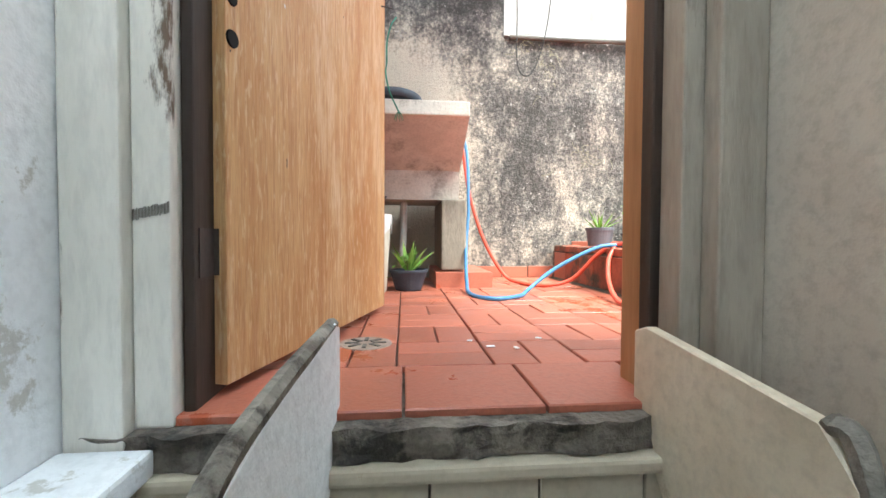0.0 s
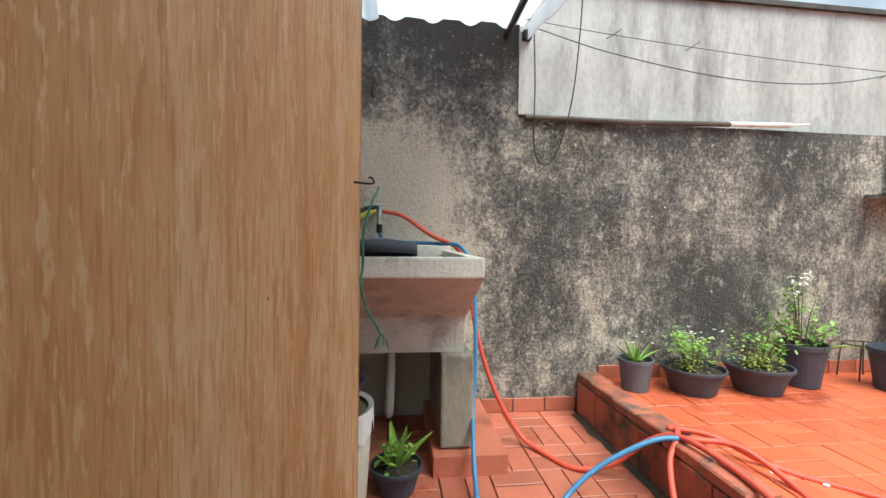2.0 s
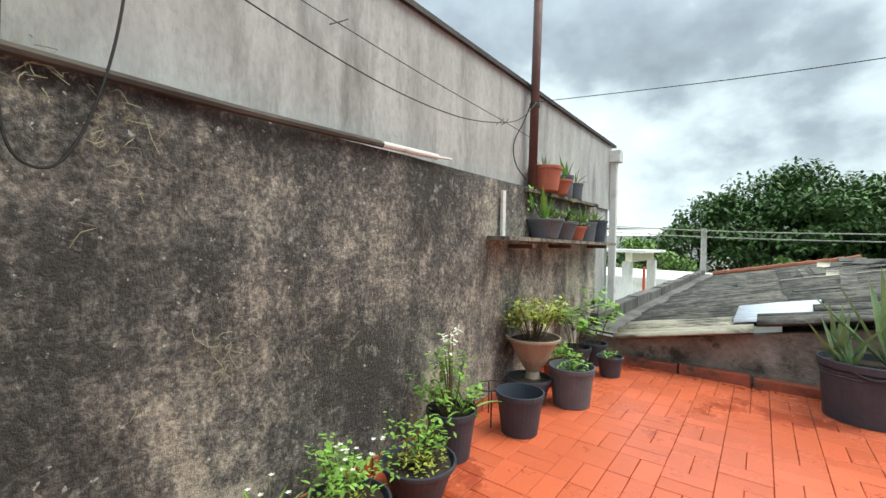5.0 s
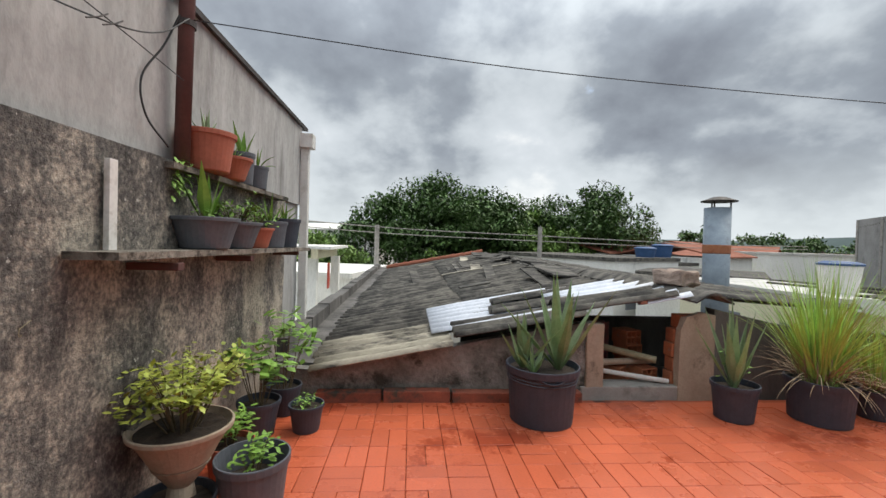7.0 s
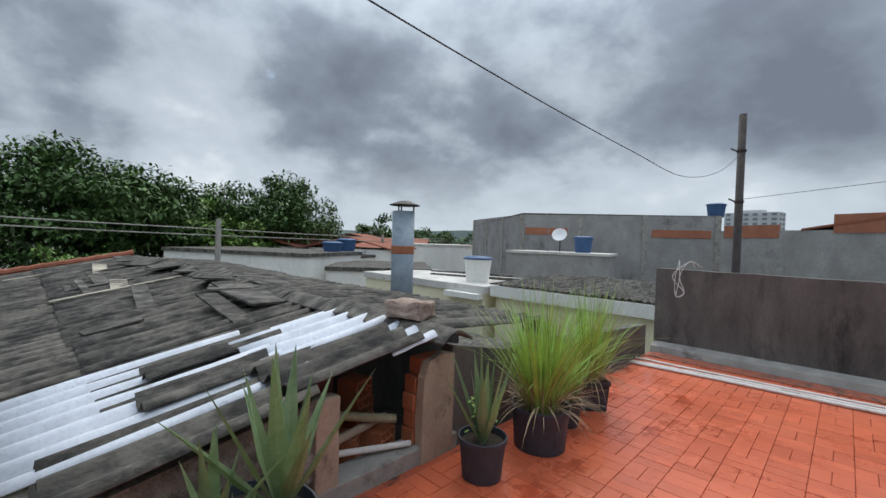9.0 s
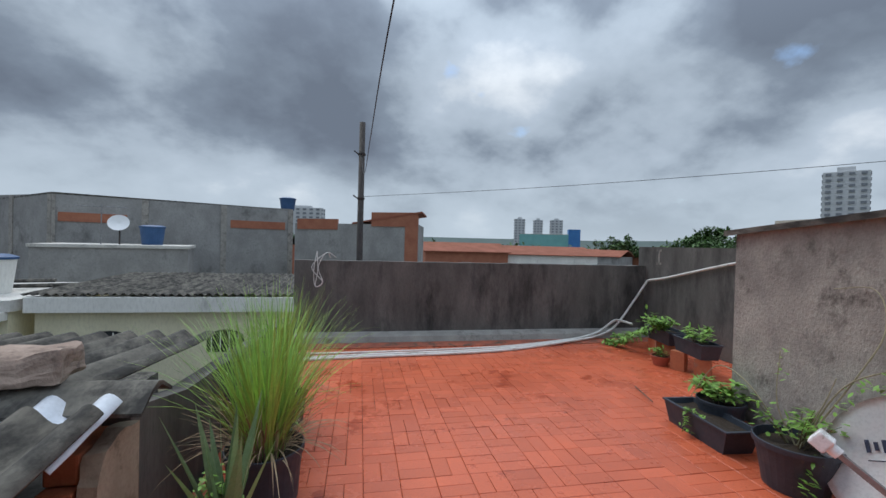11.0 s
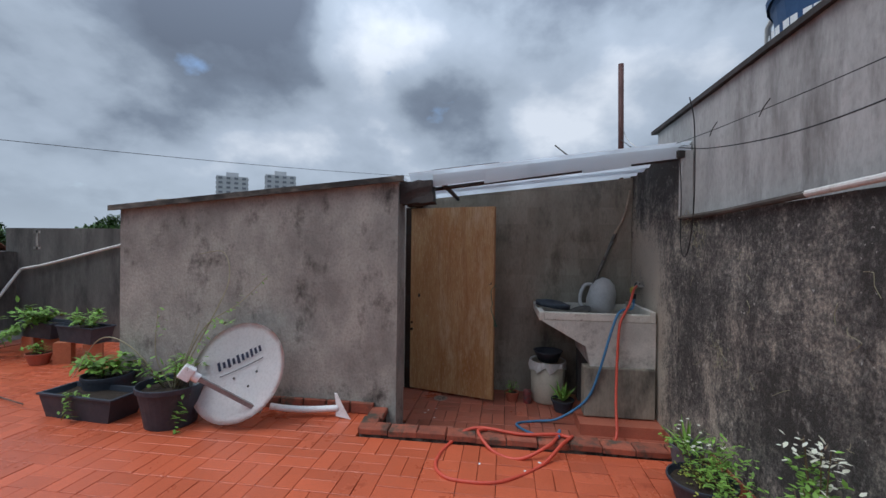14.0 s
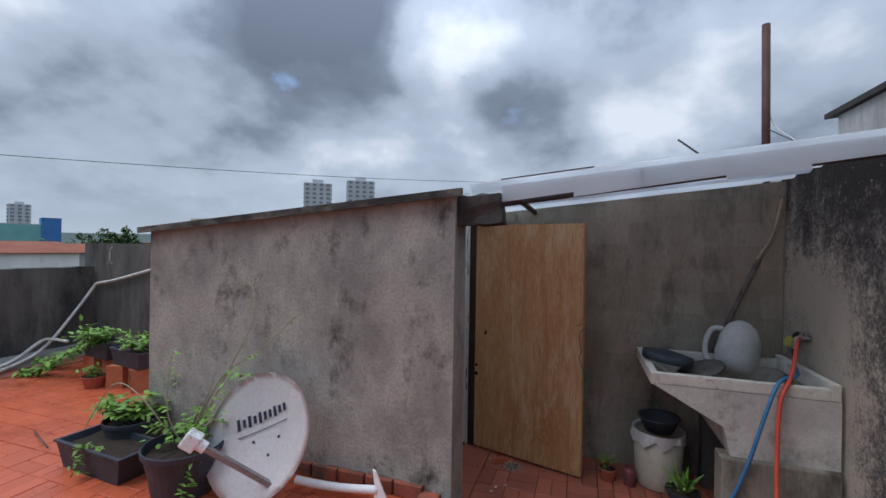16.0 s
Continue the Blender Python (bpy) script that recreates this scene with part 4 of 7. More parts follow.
tube(bm, [(0, -0.095, -0.08), (0, -0.095, -0.13)], 0.018, 10)
part("connector", bm, M["cable"], tap)
bm = B()
tube(bm, [(-0.02, -0.06, 0.0), (-0.09, -0.05, -0.02), (-0.15, -0.05, -0.05)], 0.014, 8)
lathe(bm, [(0, 0.02), (0.035, 0.018), (0.04, 0.0), (0.0, 0.0)], 18, pose(-0.17, -0.06, -0.06, 80, 0, 0))
part("lever", bm, M["brass_yellow"], tap, "yellow plastic fitting")
bm = B()
tube(bm, [(-0.01, -0.05, 0.02), (-0.08, -0.045, 0.02), (-0.14, -0.045, -0.01)], 0.013, 8)
part("grip", bm, M["black_plastic"], tap)

bm = B()
tube(bm, [(1.04, 3.92, 1.28), (1.16, 3.86, 1.25), (1.32, 3.78, 1.14), (1.46, 3.70, 1.07), (1.51, 3.64, 0.95), (1.56, 3.61, 0.62), (1.66, 3.58, 0.30), (1.80, 3.55, 0.06), (1.90, 3.42, 0.015), (1.99, 3.28, 0.015), (2.15, 3.22, 0.06), (2.27, 3.12, 0.22), (2.34, 3.00, 0.285), (2.37, 2.74, 0.280), (2.32, 2.39, 0.280), (2.47, 2.21, 0.210), (2.74, 2.16, 0.210), (2.88, 2.22, 0.210), (2.93, 2.34, 0.210), (2.90, 2.59, 0.210), (2.67, 2.85, 0.210), (2.49, 3.01, 0.280), (2.35, 3.10, 0.280), (2.37, 3.08, 0.285), (2.33, 3.02, 0.272), (2.265, 2.97, 0.20), (2.18, 2.80, 0.09), (2.115, 2.58, 0.02), (2.13, 2.42, 0.014), (2.20, 2.37, 0.03), (2.26, 2.42, 0.15), (2.31, 2.48, 0.262), (2.38, 2.42, 0.280), (2.51, 2.53, 0.210), (2.60, 2.71, 0.210), (2.53, 2.91, 0.280), (2.36, 3.00, 0.280)], 0.0125, 8, steps=7)
tagged(part("garden_hose", bm, M["hose_red"], smooth=True), "orange-red garden hose looped over the terrace kerb", "hose")
bm = B()
tube(bm, [(1.02, 3.905, 1.15), (1.05, 3.89, 1.10), (1.18, 3.85, 1.095), (1.36, 3.78, 1.09), (1.475, 3.65, 1.075), (1.53, 3.57, 0.92), (1.53, 3.46, 0.52), (1.50, 3.36, 0.26), (1.47, 3.12, 0.06), (1.46, 2.90, 0.014), (1.55, 2.73, 0.014), (1.71, 2.83, 0.014), (1.80, 3.00, 0.02), (1.98, 3.05, 0.14), (2.22, 3.03, 0.262), (2.38, 3.00, 0.280)], 0.0115, 8, steps=7)
tagged(part("garden_hose", bm, M["hose_blue"], smooth=True), "blue garden hose from the tap across the yard", "hose")

# bin, tins and pots in the recess
bin_ = thing("waste_bin", (0.84, 3.08, 0), "cream plastic bin with a crumpled white liner", "bin")
bm = B()
lathe(bm, [(0, 0.004), (0.158, 0.004), (0.165, 0.02), (0.188, 0.43), (0.180, 0.43), (0.16, 0.03), (0, 0.03)], 28)
part("body", bm, M["bin_cream"], bin_, smooth=True)
bm = B()
random.seed(8)
ring = [(0.190 + 0.022 * random.random(), 0.41 - 0.08 * random.random()) for _ in range(28)]
a = [bm.verts.new((r * math.cos(i / 28 * 6.283), r * math.sin(i / 28 * 6.283), z)) for i, (r, z) in enumerate(ring)]
c = [bm.verts.new((0.194 * math.cos(i / 28 * 6.283), 0.194 * math.sin(i / 28 * 6.283), 0.445)) for i in range(28)]
d = [bm.verts.new((0.172 * math.cos(i / 28 * 6.283), 0.172 * math.sin(i / 28 * 6.283), 0.435)) for i in range(28)]
for i in range(28):
    bm.faces.new((a[i], a[(i + 1) % 28], c[(i + 1) % 28], c[i]))
    bm.faces.new((c[i], c[(i + 1) % 28], d[(i + 1) % 28], d[i]))
part("liner", bm, M["bag_white"], bin_, "crumpled white bag")
bowl = thing("black_bowl", (0.85, 3.08, 0.432), "black plastic bowl sitting in the waste bin", "bowl")
bm = B()
lathe(bm, [(0, 0.0), (0.10, 0.0), (0.145, 0.10), (0.158, 0.115), (0.14, 0.11), (0.095, 0.015), (0, 0.015)], 26)
part("bowl_body", bm, M["black_plastic"], bowl, smooth=True)
tin = thing("drink_tin", (0.95, 2.86, 0), "small dark red printed tin on the yard floor", "tin")
bm = B()
lathe(bm, [(0, 0), (0.04, 0), (0.044, 0.008), (0.044, 0.125), (0.038, 0.135), (0, 0.135)], 20)
part("body", bm, M["can"], tin, smooth=True)
drain = thing("floor_drain", (0.99, 1.93, 0.004), "round slotted metal floor drain in the yard tiles", "drain")
bm = B()
lathe(bm, [(0, 0.0), (0.075, 0.0), (0.078, -0.004), (0, -0.004)], 28)
part("plate", bm, M["stone"], drain)
for k in range(8):
    bm = B()
    box(bm, 0.02, 0.06, -0.006, 0.006, 0.0, 0.0025, pose(0, 0, 0, 0, 0, 45 * k))
    part("slot", bm, M["slab"], drain)
# old tool handles and pipe leaning in the recess corner
bm = B()
tube(bm, [(0.66, 3.50, 1.05), (0.615, 3.82, 1.83)], 0.018, 10, curve=False)
tagged(part("leaning_pipe", bm, M["pipe_dull"], smooth=True), "dull grey-brown pipe leaning in the corner behind the trough", "pipe")
bm = B()
tube(bm, [(0.628, 3.80, 1.82), (0.622, 3.9, 2.0), (0.64, 3.96, 2.3)], 0.012, 8)
tagged(part("wall_cable", bm, M["plaster_old"]), "pale cable stub in the wall corner", "cable")
# ---- terrace: pots and plants ----
def leaf_blade(bm, base, way, length, width, droop=0.3, segs=3, fold=0.0):
    """A pointed leaf: a strip that starts at base, leaves along way and bends down."""
    way = Vector(way).normalized()
    side = way.cross(Vector((0, 0, 1)))
    side = side.normalized() if side.length > 1e-3 else Vector((1, 0, 0))
    p, d = Vector(base), way.copy()
    prev = None
    for k in range(segs + 1):
        t = k / segs
        w = width * (0.35 + 1.3 * t if t < 0.4 else 0.87 * (1 - t) / 0.6 + 0.02) * 0.5
        mid = p + Vector((0, 0, -fold * w))
        row = [bm.verts.new(p - side * w), bm.verts.new(mid), bm.verts.new(p + side * w)]
        if prev:
            bm.faces.new((prev[0], prev[1], row[1], row[0]))
            bm.faces.new((prev[1], prev[2], row[2], row[1]))
        prev = row
        d = (d + Vector((0, 0, -droop / segs))).normalized()
        p = p + d * (length / segs)


def bushy(rnd, spread, height, count, size, stems=8, dense=0.4):
    """Stems from the soil that fork into many small leaves. Returns the leaves' and the stems' meshes."""
    leaves, sticks = B(), B()
    for _ in range(stems):
        a, r = rnd.uniform(0, 6.283), spread * rnd.uniform(0.3, 1)
        top = Vector((r * math.cos(a), r * math.sin(a), height * rnd.uniform(0.55, 1)))
        foot = Vector((0.25 * r * math.cos(a), 0.25 * r * math.sin(a), 0))
        bend = foot.lerp(top, 0.5) + Vector((0, 0, 0.12 * height))
        tube(sticks, [foot, bend, top], 0.004, 5, 0.0015, steps=3)
        for k in range(count // stems):
            t = rnd.uniform(dense, 1.0)
            q = (foot.lerp(bend, t * 2) if t < 0.5 else bend.lerp(top, t * 2 - 1)) + Vector((rnd.gauss(0, 0.035), rnd.gauss(0, 0.035), rnd.gauss(0, 0.025)))
            way = Vector((rnd.gauss(0, 1), rnd.gauss(0, 1), rnd.uniform(-0.2, 0.8)))
            leaf_blade(leaves, q, way, size * rnd.uniform(0.6, 1.3), size * rnd.uniform(0.5, 0.9), rnd.uniform(0.1, 0.7), 2)
    return leaves, sticks


def pot(name, at, r1, r0, h, material, label, group="potted plants", soil=0.85, ribs=0, sides=30):
    """A flower pot with a rolled rim, a foot and, unless empty, soil."""
    t = thing(name, at, label, "plant pot" if name == "plant_pot" else "potted plant", group)
    bm = B()
    w = 0.006
    prof = [(0, 0), (r0 * 0.92, 0), (r0, 0.008)]
    rim = max(0.018, 0.12 * h)
    prof += [(r0 + (r1 * 0.95 - r0) * 0.5, h * 0.5), (r1 * 0.95, h - rim), (r1, h - rim), (r1 * 1.01, h - 0.004), (r1, h), (r1 - w * 1.4, h), (r1 * 0.95 - w, h - rim), (r0 - w + 0.002, 0.015), (0, 0.015)]
    lathe(bm, prof, sides)
    part("pot_body", bm, material, t, smooth=False)
    for k in range(ribs):
        bm = B()
        z = h * (0.86 - 0.05 * k)
        rr = r0 + (r1 * 0.95 - r0) * (z / (h - rim))
        lathe(bm, [(rr + 0.001, z - 0.006), (rr + 0.006, z), (rr + 0.001, z + 0.006)], 30)
        part("rib", bm, material, t)
    if soil:
        bm = B()
        z = soil * h
        rr = (r0 + (r1 * 0.95 - r0) * soil) - w - 0.001
        c = bm.verts.new((0, 0, z + 0.01))
        ring = [[bm.verts.new((rr * q * math.cos(i / 20 * 6.283), rr * q * math.sin(i / 20 * 6.283), z + 0.012 * noise.noise(Vector((i, q * 9, at[0] * 7))))) for i in range(20)] for q in (0.5, 1.0)]
        for i in range(20):
            bm.faces.new((c, ring[0][i], ring[0][(i + 1) % 20]))
            bm.faces.new((ring[0][i], ring[1][i], ring[1][(i + 1) % 20], ring[0][(i + 1) % 20]))
        part("soil", bm, M["soil"], t)
    t["top"] = soil * h if soil else h
    return t


def add_bush(t, seed, spread, height, count, size, leaf="leaf", stems=8, z=None, dense=0.3):
    rnd = random.Random(seed)
    leaves, sticks = bushy(rnd, spread, height, count, size, stems, dense)
    base = t["top"] if z is None else z
    for b, m, n in ((leaves, M[leaf], "foliage"), (sticks, M["stem"], "stalk")):
        for v in b.verts:
            v.co.z += base
        tagged(part(n, b, m, t), kind="stuff")


def add_spikes(t, seed, count, length, width, lean=0.6, material="aloe", at=(0, 0), fold=1.0, droop=0.15, joined=False):
    """A rosette of pointed leaves."""
    rnd = random.Random(seed)
    whole = B() if joined else None
    for k in range(count):
        bm = whole if joined else B()
        a = 2.4 * k + rnd.uniform(-0.3, 0.3)
        up = lean * (k + 1) / count
        L = length * rnd.uniform(0.75, 1.1)
        leaf_blade(bm, (at[0] + 0.01 * math.cos(a), at[1] + 0.01 * math.sin(a), t["top"]), (up * math.cos(a), up * math.sin(a), 1), L, width * rnd.uniform(0.8, 1.2), droop * rnd.uniform(0.5, 1.5), 5, fold)
        if not joined:
            bmesh.ops.solidify(bm, geom=bm.faces[:], thickness=0.004)
            part("leaf", bm, M[material], t)
    if joined:
        tagged(part("foliage", whole, M[material], t), kind="stuff")


def add_flowers(t, seed, spread, lo, hi, count, size=0.014):
    rnd = random.Random(seed)
    bm = B()
    for _ in range(count):
        q = Vector((rnd.gauss(0, spread * 0.5), rnd.gauss(0, spread * 0.5), t["top"] + rnd.uniform(lo, hi)))
        for k in range(5):
            a = k * 1.257
            leaf_blade(bm, q, (math.cos(a), math.sin(a), 0.5), size, size * 0.7, 0.3, 2)
    tagged(part("bloom", bm, M["petal"], t, "tiny white flowers"), kind="stuff")


def add_grass(t, seed, count, length, spread, dry=0.25, width=0.009):
    rnd = random.Random(seed)
    green, straw = B(), B()
    for k in range(count):
        a, r = rnd.uniform(0, 6.283), spread * rnd.random() ** 0.7
        foot = (0.35 * r * math.cos(a), 0.35 * r * math.sin(a), t["top"])
        lean = rnd.uniform(0.0, 0.38)
        leaf_blade(green, foot, (lean * math.cos(a) + rnd.gauss(0, 0.12), lean * math.sin(a) + rnd.gauss(0, 0.12), 1), length * rnd.uniform(0.55, 1.1), width * rnd.uniform(0.7, 1.3), rnd.uniform(0.15, 1.5), 7, 0.6)
    for k in range(int(count * dry)):
        a, r = rnd.uniform(0, 6.283), spread * rnd.random()
        foot = (0.4 * r * math.cos(a), 0.4 * r * math.sin(a), t["top"])
        leaf_blade(straw, foot, (rnd.uniform(0.2, 0.9) * math.cos(a), rnd.uniform(0.2, 0.9) * math.sin(a), 0.9), length * rnd.uniform(0.25, 0.65), width, rnd.uniform(0.6, 2.2), 6, 0.4)
    for k in range(90):
        a, r = rnd.uniform(0, 6.283), spread * rnd.random() * 0.45
        leaf_blade(straw, (r * math.cos(a), r * math.sin(a), t["top"]), (0.1 * math.cos(a), 0.1 * math.sin(a), 1), length * rnd.uniform(0.2, 0.42), 0.014, 0.1, 3, 0.8)
    tagged(part("tuft", green, M["grass_blade"], t), kind="stuff")
    tagged(part("dry_tuft", straw, M["grass_dry"], t, "dry straw-coloured blades"), kind="stuff")


BP, GP, CP = M["black_plastic"], M["grey_plastic"], M["clay_pot"]
row = "pots along the mouldy wall"
p = pot("potted_aloe", (2.60, 3.78, Z), 0.105, 0.078, 0.20, GP, "small spiky green plant in a grey plastic pot", row)
add_spikes(p, 1, 16, 0.19, 0.022, 1.3, "leaf", joined=True, droop=0.5)
add_flowers(p, 2, 0.08, 0.12, 0.2, 5)
p = pot("potted_herb", (2.94, 3.72, Z), 0.18, 0.125, 0.16, BP, "bushy green herb with tiny white flowers in a wide black pot", row)
add_bush(p, 3, 0.19, 0.24, 420, 0.03, stems=14)
add_bush(p, 33, 0.15, 0.05, 160, 0.02, "leaf_yellow", stems=10)
add_flowers(p, 4, 0.16, 0.18, 0.27, 16)
p = pot("potted_herb", (3.36, 3.70, Z), 0.185, 0.125, 0.17, BP, "low yellow-green ground cover and herb in a wide black pot", row)
add_bush(p, 5, 0.15, 0.07, 300, 0.022, "leaf_yellow", stems=14)
add_bush(p, 6, 0.13, 0.26, 200, 0.032, stems=8)
p = pot("potted_herb", (3.74, 3.78, Z), 0.145, 0.105, 0.28, BP, "tall leafy plant with cream tips in a deep black pot", row)
add_bush(p, 7, 0.20, 0.22, 260, 0.04, stems=10)
add_bush(p, 8, 0.09, 0.48, 180, 0.035, stems=4, dense=0.5)
add_bush(p, 88, 0.07, 0.50, 60, 0.03, "petal", stems=4, dense=0.8)
add_spikes(p, 9, 8, 0.25, 0.025, 1.6, "leaf", at=(0.07, -0.05), joined=True, droop=0.8)
p = pot("plant_pot", (4.27, 3.62, Z), 0.155, 0.115, 0.27, BP, "empty black plastic flower pot on the red tiles", row, soil=0)
p = pot("plant_pot", (4.95, 3.53, Z), 0.17, 0.135, 0.30, GP, "empty grey plastic flower pot on the red tiles", row, soil=0.6)
add_bush(p, 10, 0.10, 0.24, 110, 0.04, stems=5)
stand = thing("wire_stand", (4.30, 3.86, Z), "bent rusty wire pot stand", "stand")
for k in range(4):
    bm = B()
    a = 0.8 + 1.57 * k
    tube(bm, [(0.15 * math.cos(a), 0.10 * math.sin(a), 0.0), (0.13 * math.cos(a), 0.09 * math.sin(a), 0.20), (0.11 * math.cos(a), 0.08 * math.sin(a), 0.24)], 0.005, 6)
    part("leg", bm, M["dark_metal"], stand)
bm = B()
tube(bm, [(0.12 * math.cos(k * 0.524), 0.09 * math.sin(k * 0.524), 0.24) for k in range(13)], 0.005, 6, steps=2)
part("ring", bm, M["dark_metal"], stand)
p = pot("plant_pot", (4.78, 3.80, Z), 0.17, 0.12, 0.20, BP, "low black pot with bare soil under the succulent", row)
p = pot("potted_succulent", (4.84, 3.80, Z + 0.33), 0.21, 0.12, 0.17, M["plaster_old"], "yellow-green succulent bush in a scalloped beige pot", row)
add_bush(p, 11, 0.27, 0.32, 900, 0.042, "leaf_yellow", stems=30, dense=0.45)
bm = B()
lathe(bm, [(0, -0.33 + 0.17), (0.06, -0.33 + 0.17), (0.05, -0.1), (0.12, 0.0), (0, 0.0)], 18)
part("pedestal", bm, M["plaster_old"], p)
p = pot("plant_pot", (5.30, 3.78, Z), 0.13, 0.10, 0.2, CP, "terracotta pot with a small green plant", row)
add_bush(p, 12, 0.13, 0.2, 120, 0.05, stems=6)
p = pot("potted_herb", (5.80, 3.80, Z), 0.14, 0.10, 0.24, BP, "broad-leaved green plant in a black pot", row)
add_bush(p, 13, 0.22, 0.42, 90, 0.11, stems=9, dense=0.6)
p = pot("potted_herb", (5.86, 3.50, Z), 0.12, 0.088, 0.19, BP, "small black pot of sparse seedlings", row)
add_bush(p, 14, 0.07, 0.05, 60, 0.03, stems=6)
p = pot("potted_herb", (6.16, 3.74, Z), 0.13, 0.10, 0.22, BP, "leggy broad-leaved plant in a black pot by the neighbour's roof", row)
add_bush(p, 15, 0.25, 0.60, 120, 0.09, stems=8, dense=0.5)

row = "pots along the terrace's edge"
p = pot("potted_aloe", (6.03, 1.78, Z), 0.275, 0.235, 0.43, BP, "big aloe and pups in a large ribbed black tub", row, soil=0.9, ribs=3)
add_spikes(p, 20, 12, 0.76, 0.095, 0.8, "aloe", (0.0, -0.13), 1.2)
add_spikes(p, 21, 8, 0.44, 0.065, 0.7, "aloe", (0.04, 0.14), 1.2)
add_spikes(p, 22, 7, 0.26, 0.04, 0.9, "aloe", (-0.09, 0.09), 1.2)
bm = B()
tube(bm, [(-0.27 * math.cos(q), -0.27 * math.sin(q), 0.40 - 0.05 * math.sin((q + 0.5) * 3.14)) for q in (-0.5, -0.2, 0.1, 0.4)], 0.006, 6)
part("handle", bm, BP, p)
p = pot("potted_aloe", (6.02, 0.22, Z), 0.17, 0.135, 0.29, BP, "aloe with a leafy herb in a black pot", row)
add_spikes(p, 23, 12, 0.66, 0.075, 0.5, "aloe", (-0.03, 0.03), 1.2)
add_bush(p, 24, 0.10, 0.30, 130, 0.035, stems=6)
p = pot("potted_lemongrass", (5.98, -0.47, Z), 0.235, 0.20, 0.34, BP, "large tuft of lemongrass with dry blades in a black pot", row)
add_grass(p, 25, 440, 1.0, 0.34, 0.3, 0.012)
p = pot("potted_lemongrass", (6.03, -1.0, Z), 0.145, 0.11, 0.24, BP, "drooping half-dry grass in a black pot", row)
add_grass(p, 26, 200, 0.62, 0.2, 0.9)
p = pot("potted_lemongrass", (6.09, -1.56, Z), 0.235, 0.20, 0.30, BP, "large tuft of lemongrass in a square black tub", row, sides=4)
add_grass(p, 27, 320, 1.0, 0.32, 0.35, 0.012)

# shelf plank and ledge with pots on the north wall
shelf = thing("wall_shelf", (0, 0, 0), "warped grey plank shelf fixed to the wall", "shelf")
bm = B()
prism(bm, [(4.42, 3.80, 1.442), (6.88, 3.74, 1.417), (6.88, 3.985, 1.417), (4.42, 3.985, 1.442)], (0, 0, 0.028))
bmesh.ops.recalc_face_normals(bm, faces=bm.faces)
part("plank", bm, M["edge_wood"], shelf)
for x in (4.75, 5.55, 6.6):
    bm = B()
    box(bm, x, x + 0.05, 3.78, 3.99, 1.383, 1.416, bevel=0.004)
    part("bracket", bm, M["rust"], shelf)
bm = B()
box(bm, 4.60, 4.645, 3.955, 3.978, 1.468, 1.82, bevel=0.003)
tagged(part("upright_lath", bm, M["pvc"]), "white plastic lath standing on the shelf", "lath")
row = "pots on the wall shelf"
p = pot("potted_herb", (5.19, 3.88, 1.464), 0.165, 0.115, 0.165, GP, "upright green plant in a wide grey bowl pot", row)
add_spikes(p, 30, 7, 0.30, 0.06, 0.45, "leaf", joined=True)
add_bush(p, 31, 0.06, 0.06, 40, 0.03, stems=5)
p = pot("potted_herb", (5.53, 3.88, 1.460), 0.165, 0.11, 0.16, GP, "feathery green plant in a grey pot", row)
add_bush(p, 32, 0.17, 0.16, 260, 0.035, stems=12)
p = pot("potted_herb", (5.90, 3.88, 1.456), 0.12, 0.08, 0.14, CP, "green plant in a terracotta pot", row)
add_bush(p, 34, 0.11, 0.14, 160, 0.035, stems=9)
p = pot("potted_herb", (6.20, 3.88, 1.453), 0.125, 0.10, 0.20, GP, "grassy green plant in a grey pot", row)
add_spikes(p, 35, 18, 0.26, 0.018, 1.2, "leaf", joined=True, droop=0.5)
p = pot("potted_herb", (6.56, 3.88, 1.449), 0.13, 0.10, 0.24, BP, "grassy green plant in a black pot", row)
add_spikes(p, 36, 14, 0.18, 0.018, 1.4, "leaf", joined=True, droop=0.5)
row = "pots on the wall's ledge"
bm = B()
prism(bm, [(5.02, 3.95, 1.855), (6.72, 3.90, 1.855), (6.72, 4.066, 1.855), (5.02, 4.066, 1.855)], (0, 0, 0.03))
bmesh.ops.recalc_face_normals(bm, faces=bm.faces)
structure("wall_ledge", bm, M["slab"], "crumbling cement ledge between the two walls", "ledge")
p = pot("potted_herb", (5.36, 3.965, 1.886), 0.155, 0.12, 0.22, CP, "spiky plant in a large terracotta pot", row)
add_spikes(p, 40, 7, 0.17, 0.025, 0.6, "aloe", joined=True)
p = pot("potted_herb", (5.67, 3.955, 1.886), 0.125, 0.08, 0.14, CP, "small green tuft in a terracotta pot", row)
add_spikes(p, 41, 14, 0.13, 0.012, 1.0, "leaf", joined=True)
p = pot("potted_herb", (5.91, 3.985, 1.886), 0.085, 0.07, 0.22, GP, "broad-bladed plant in a tall grey pot", row)
add_spikes(p, 42, 4, 0.26, 0.05, 0.5, "leaf", joined=True)
p = pot("potted_herb", (6.16, 3.975, 1.886), 0.085, 0.07, 0.17, GP, "thin drooping plant in a grey pot", row)
add_spikes(p, 43, 6, 0.2, 0.02, 0.9, "leaf", joined=True, droop=0.9)
bm = B()
rnd = random.Random(50)
for k in range(60):
    leaf_blade(bm, (5.05 + 0.16 * rnd.random(), 3.975, 1.72 + 0.2 * rnd.random()), (rnd.gauss(0, 1), -1, rnd.gauss(0, 0.6)), 0.05, 0.025, 0.8, 2)
tagged(part("wall_weed", bm, M["leaf"]), "small green weeds rooted in the wall", "weed")

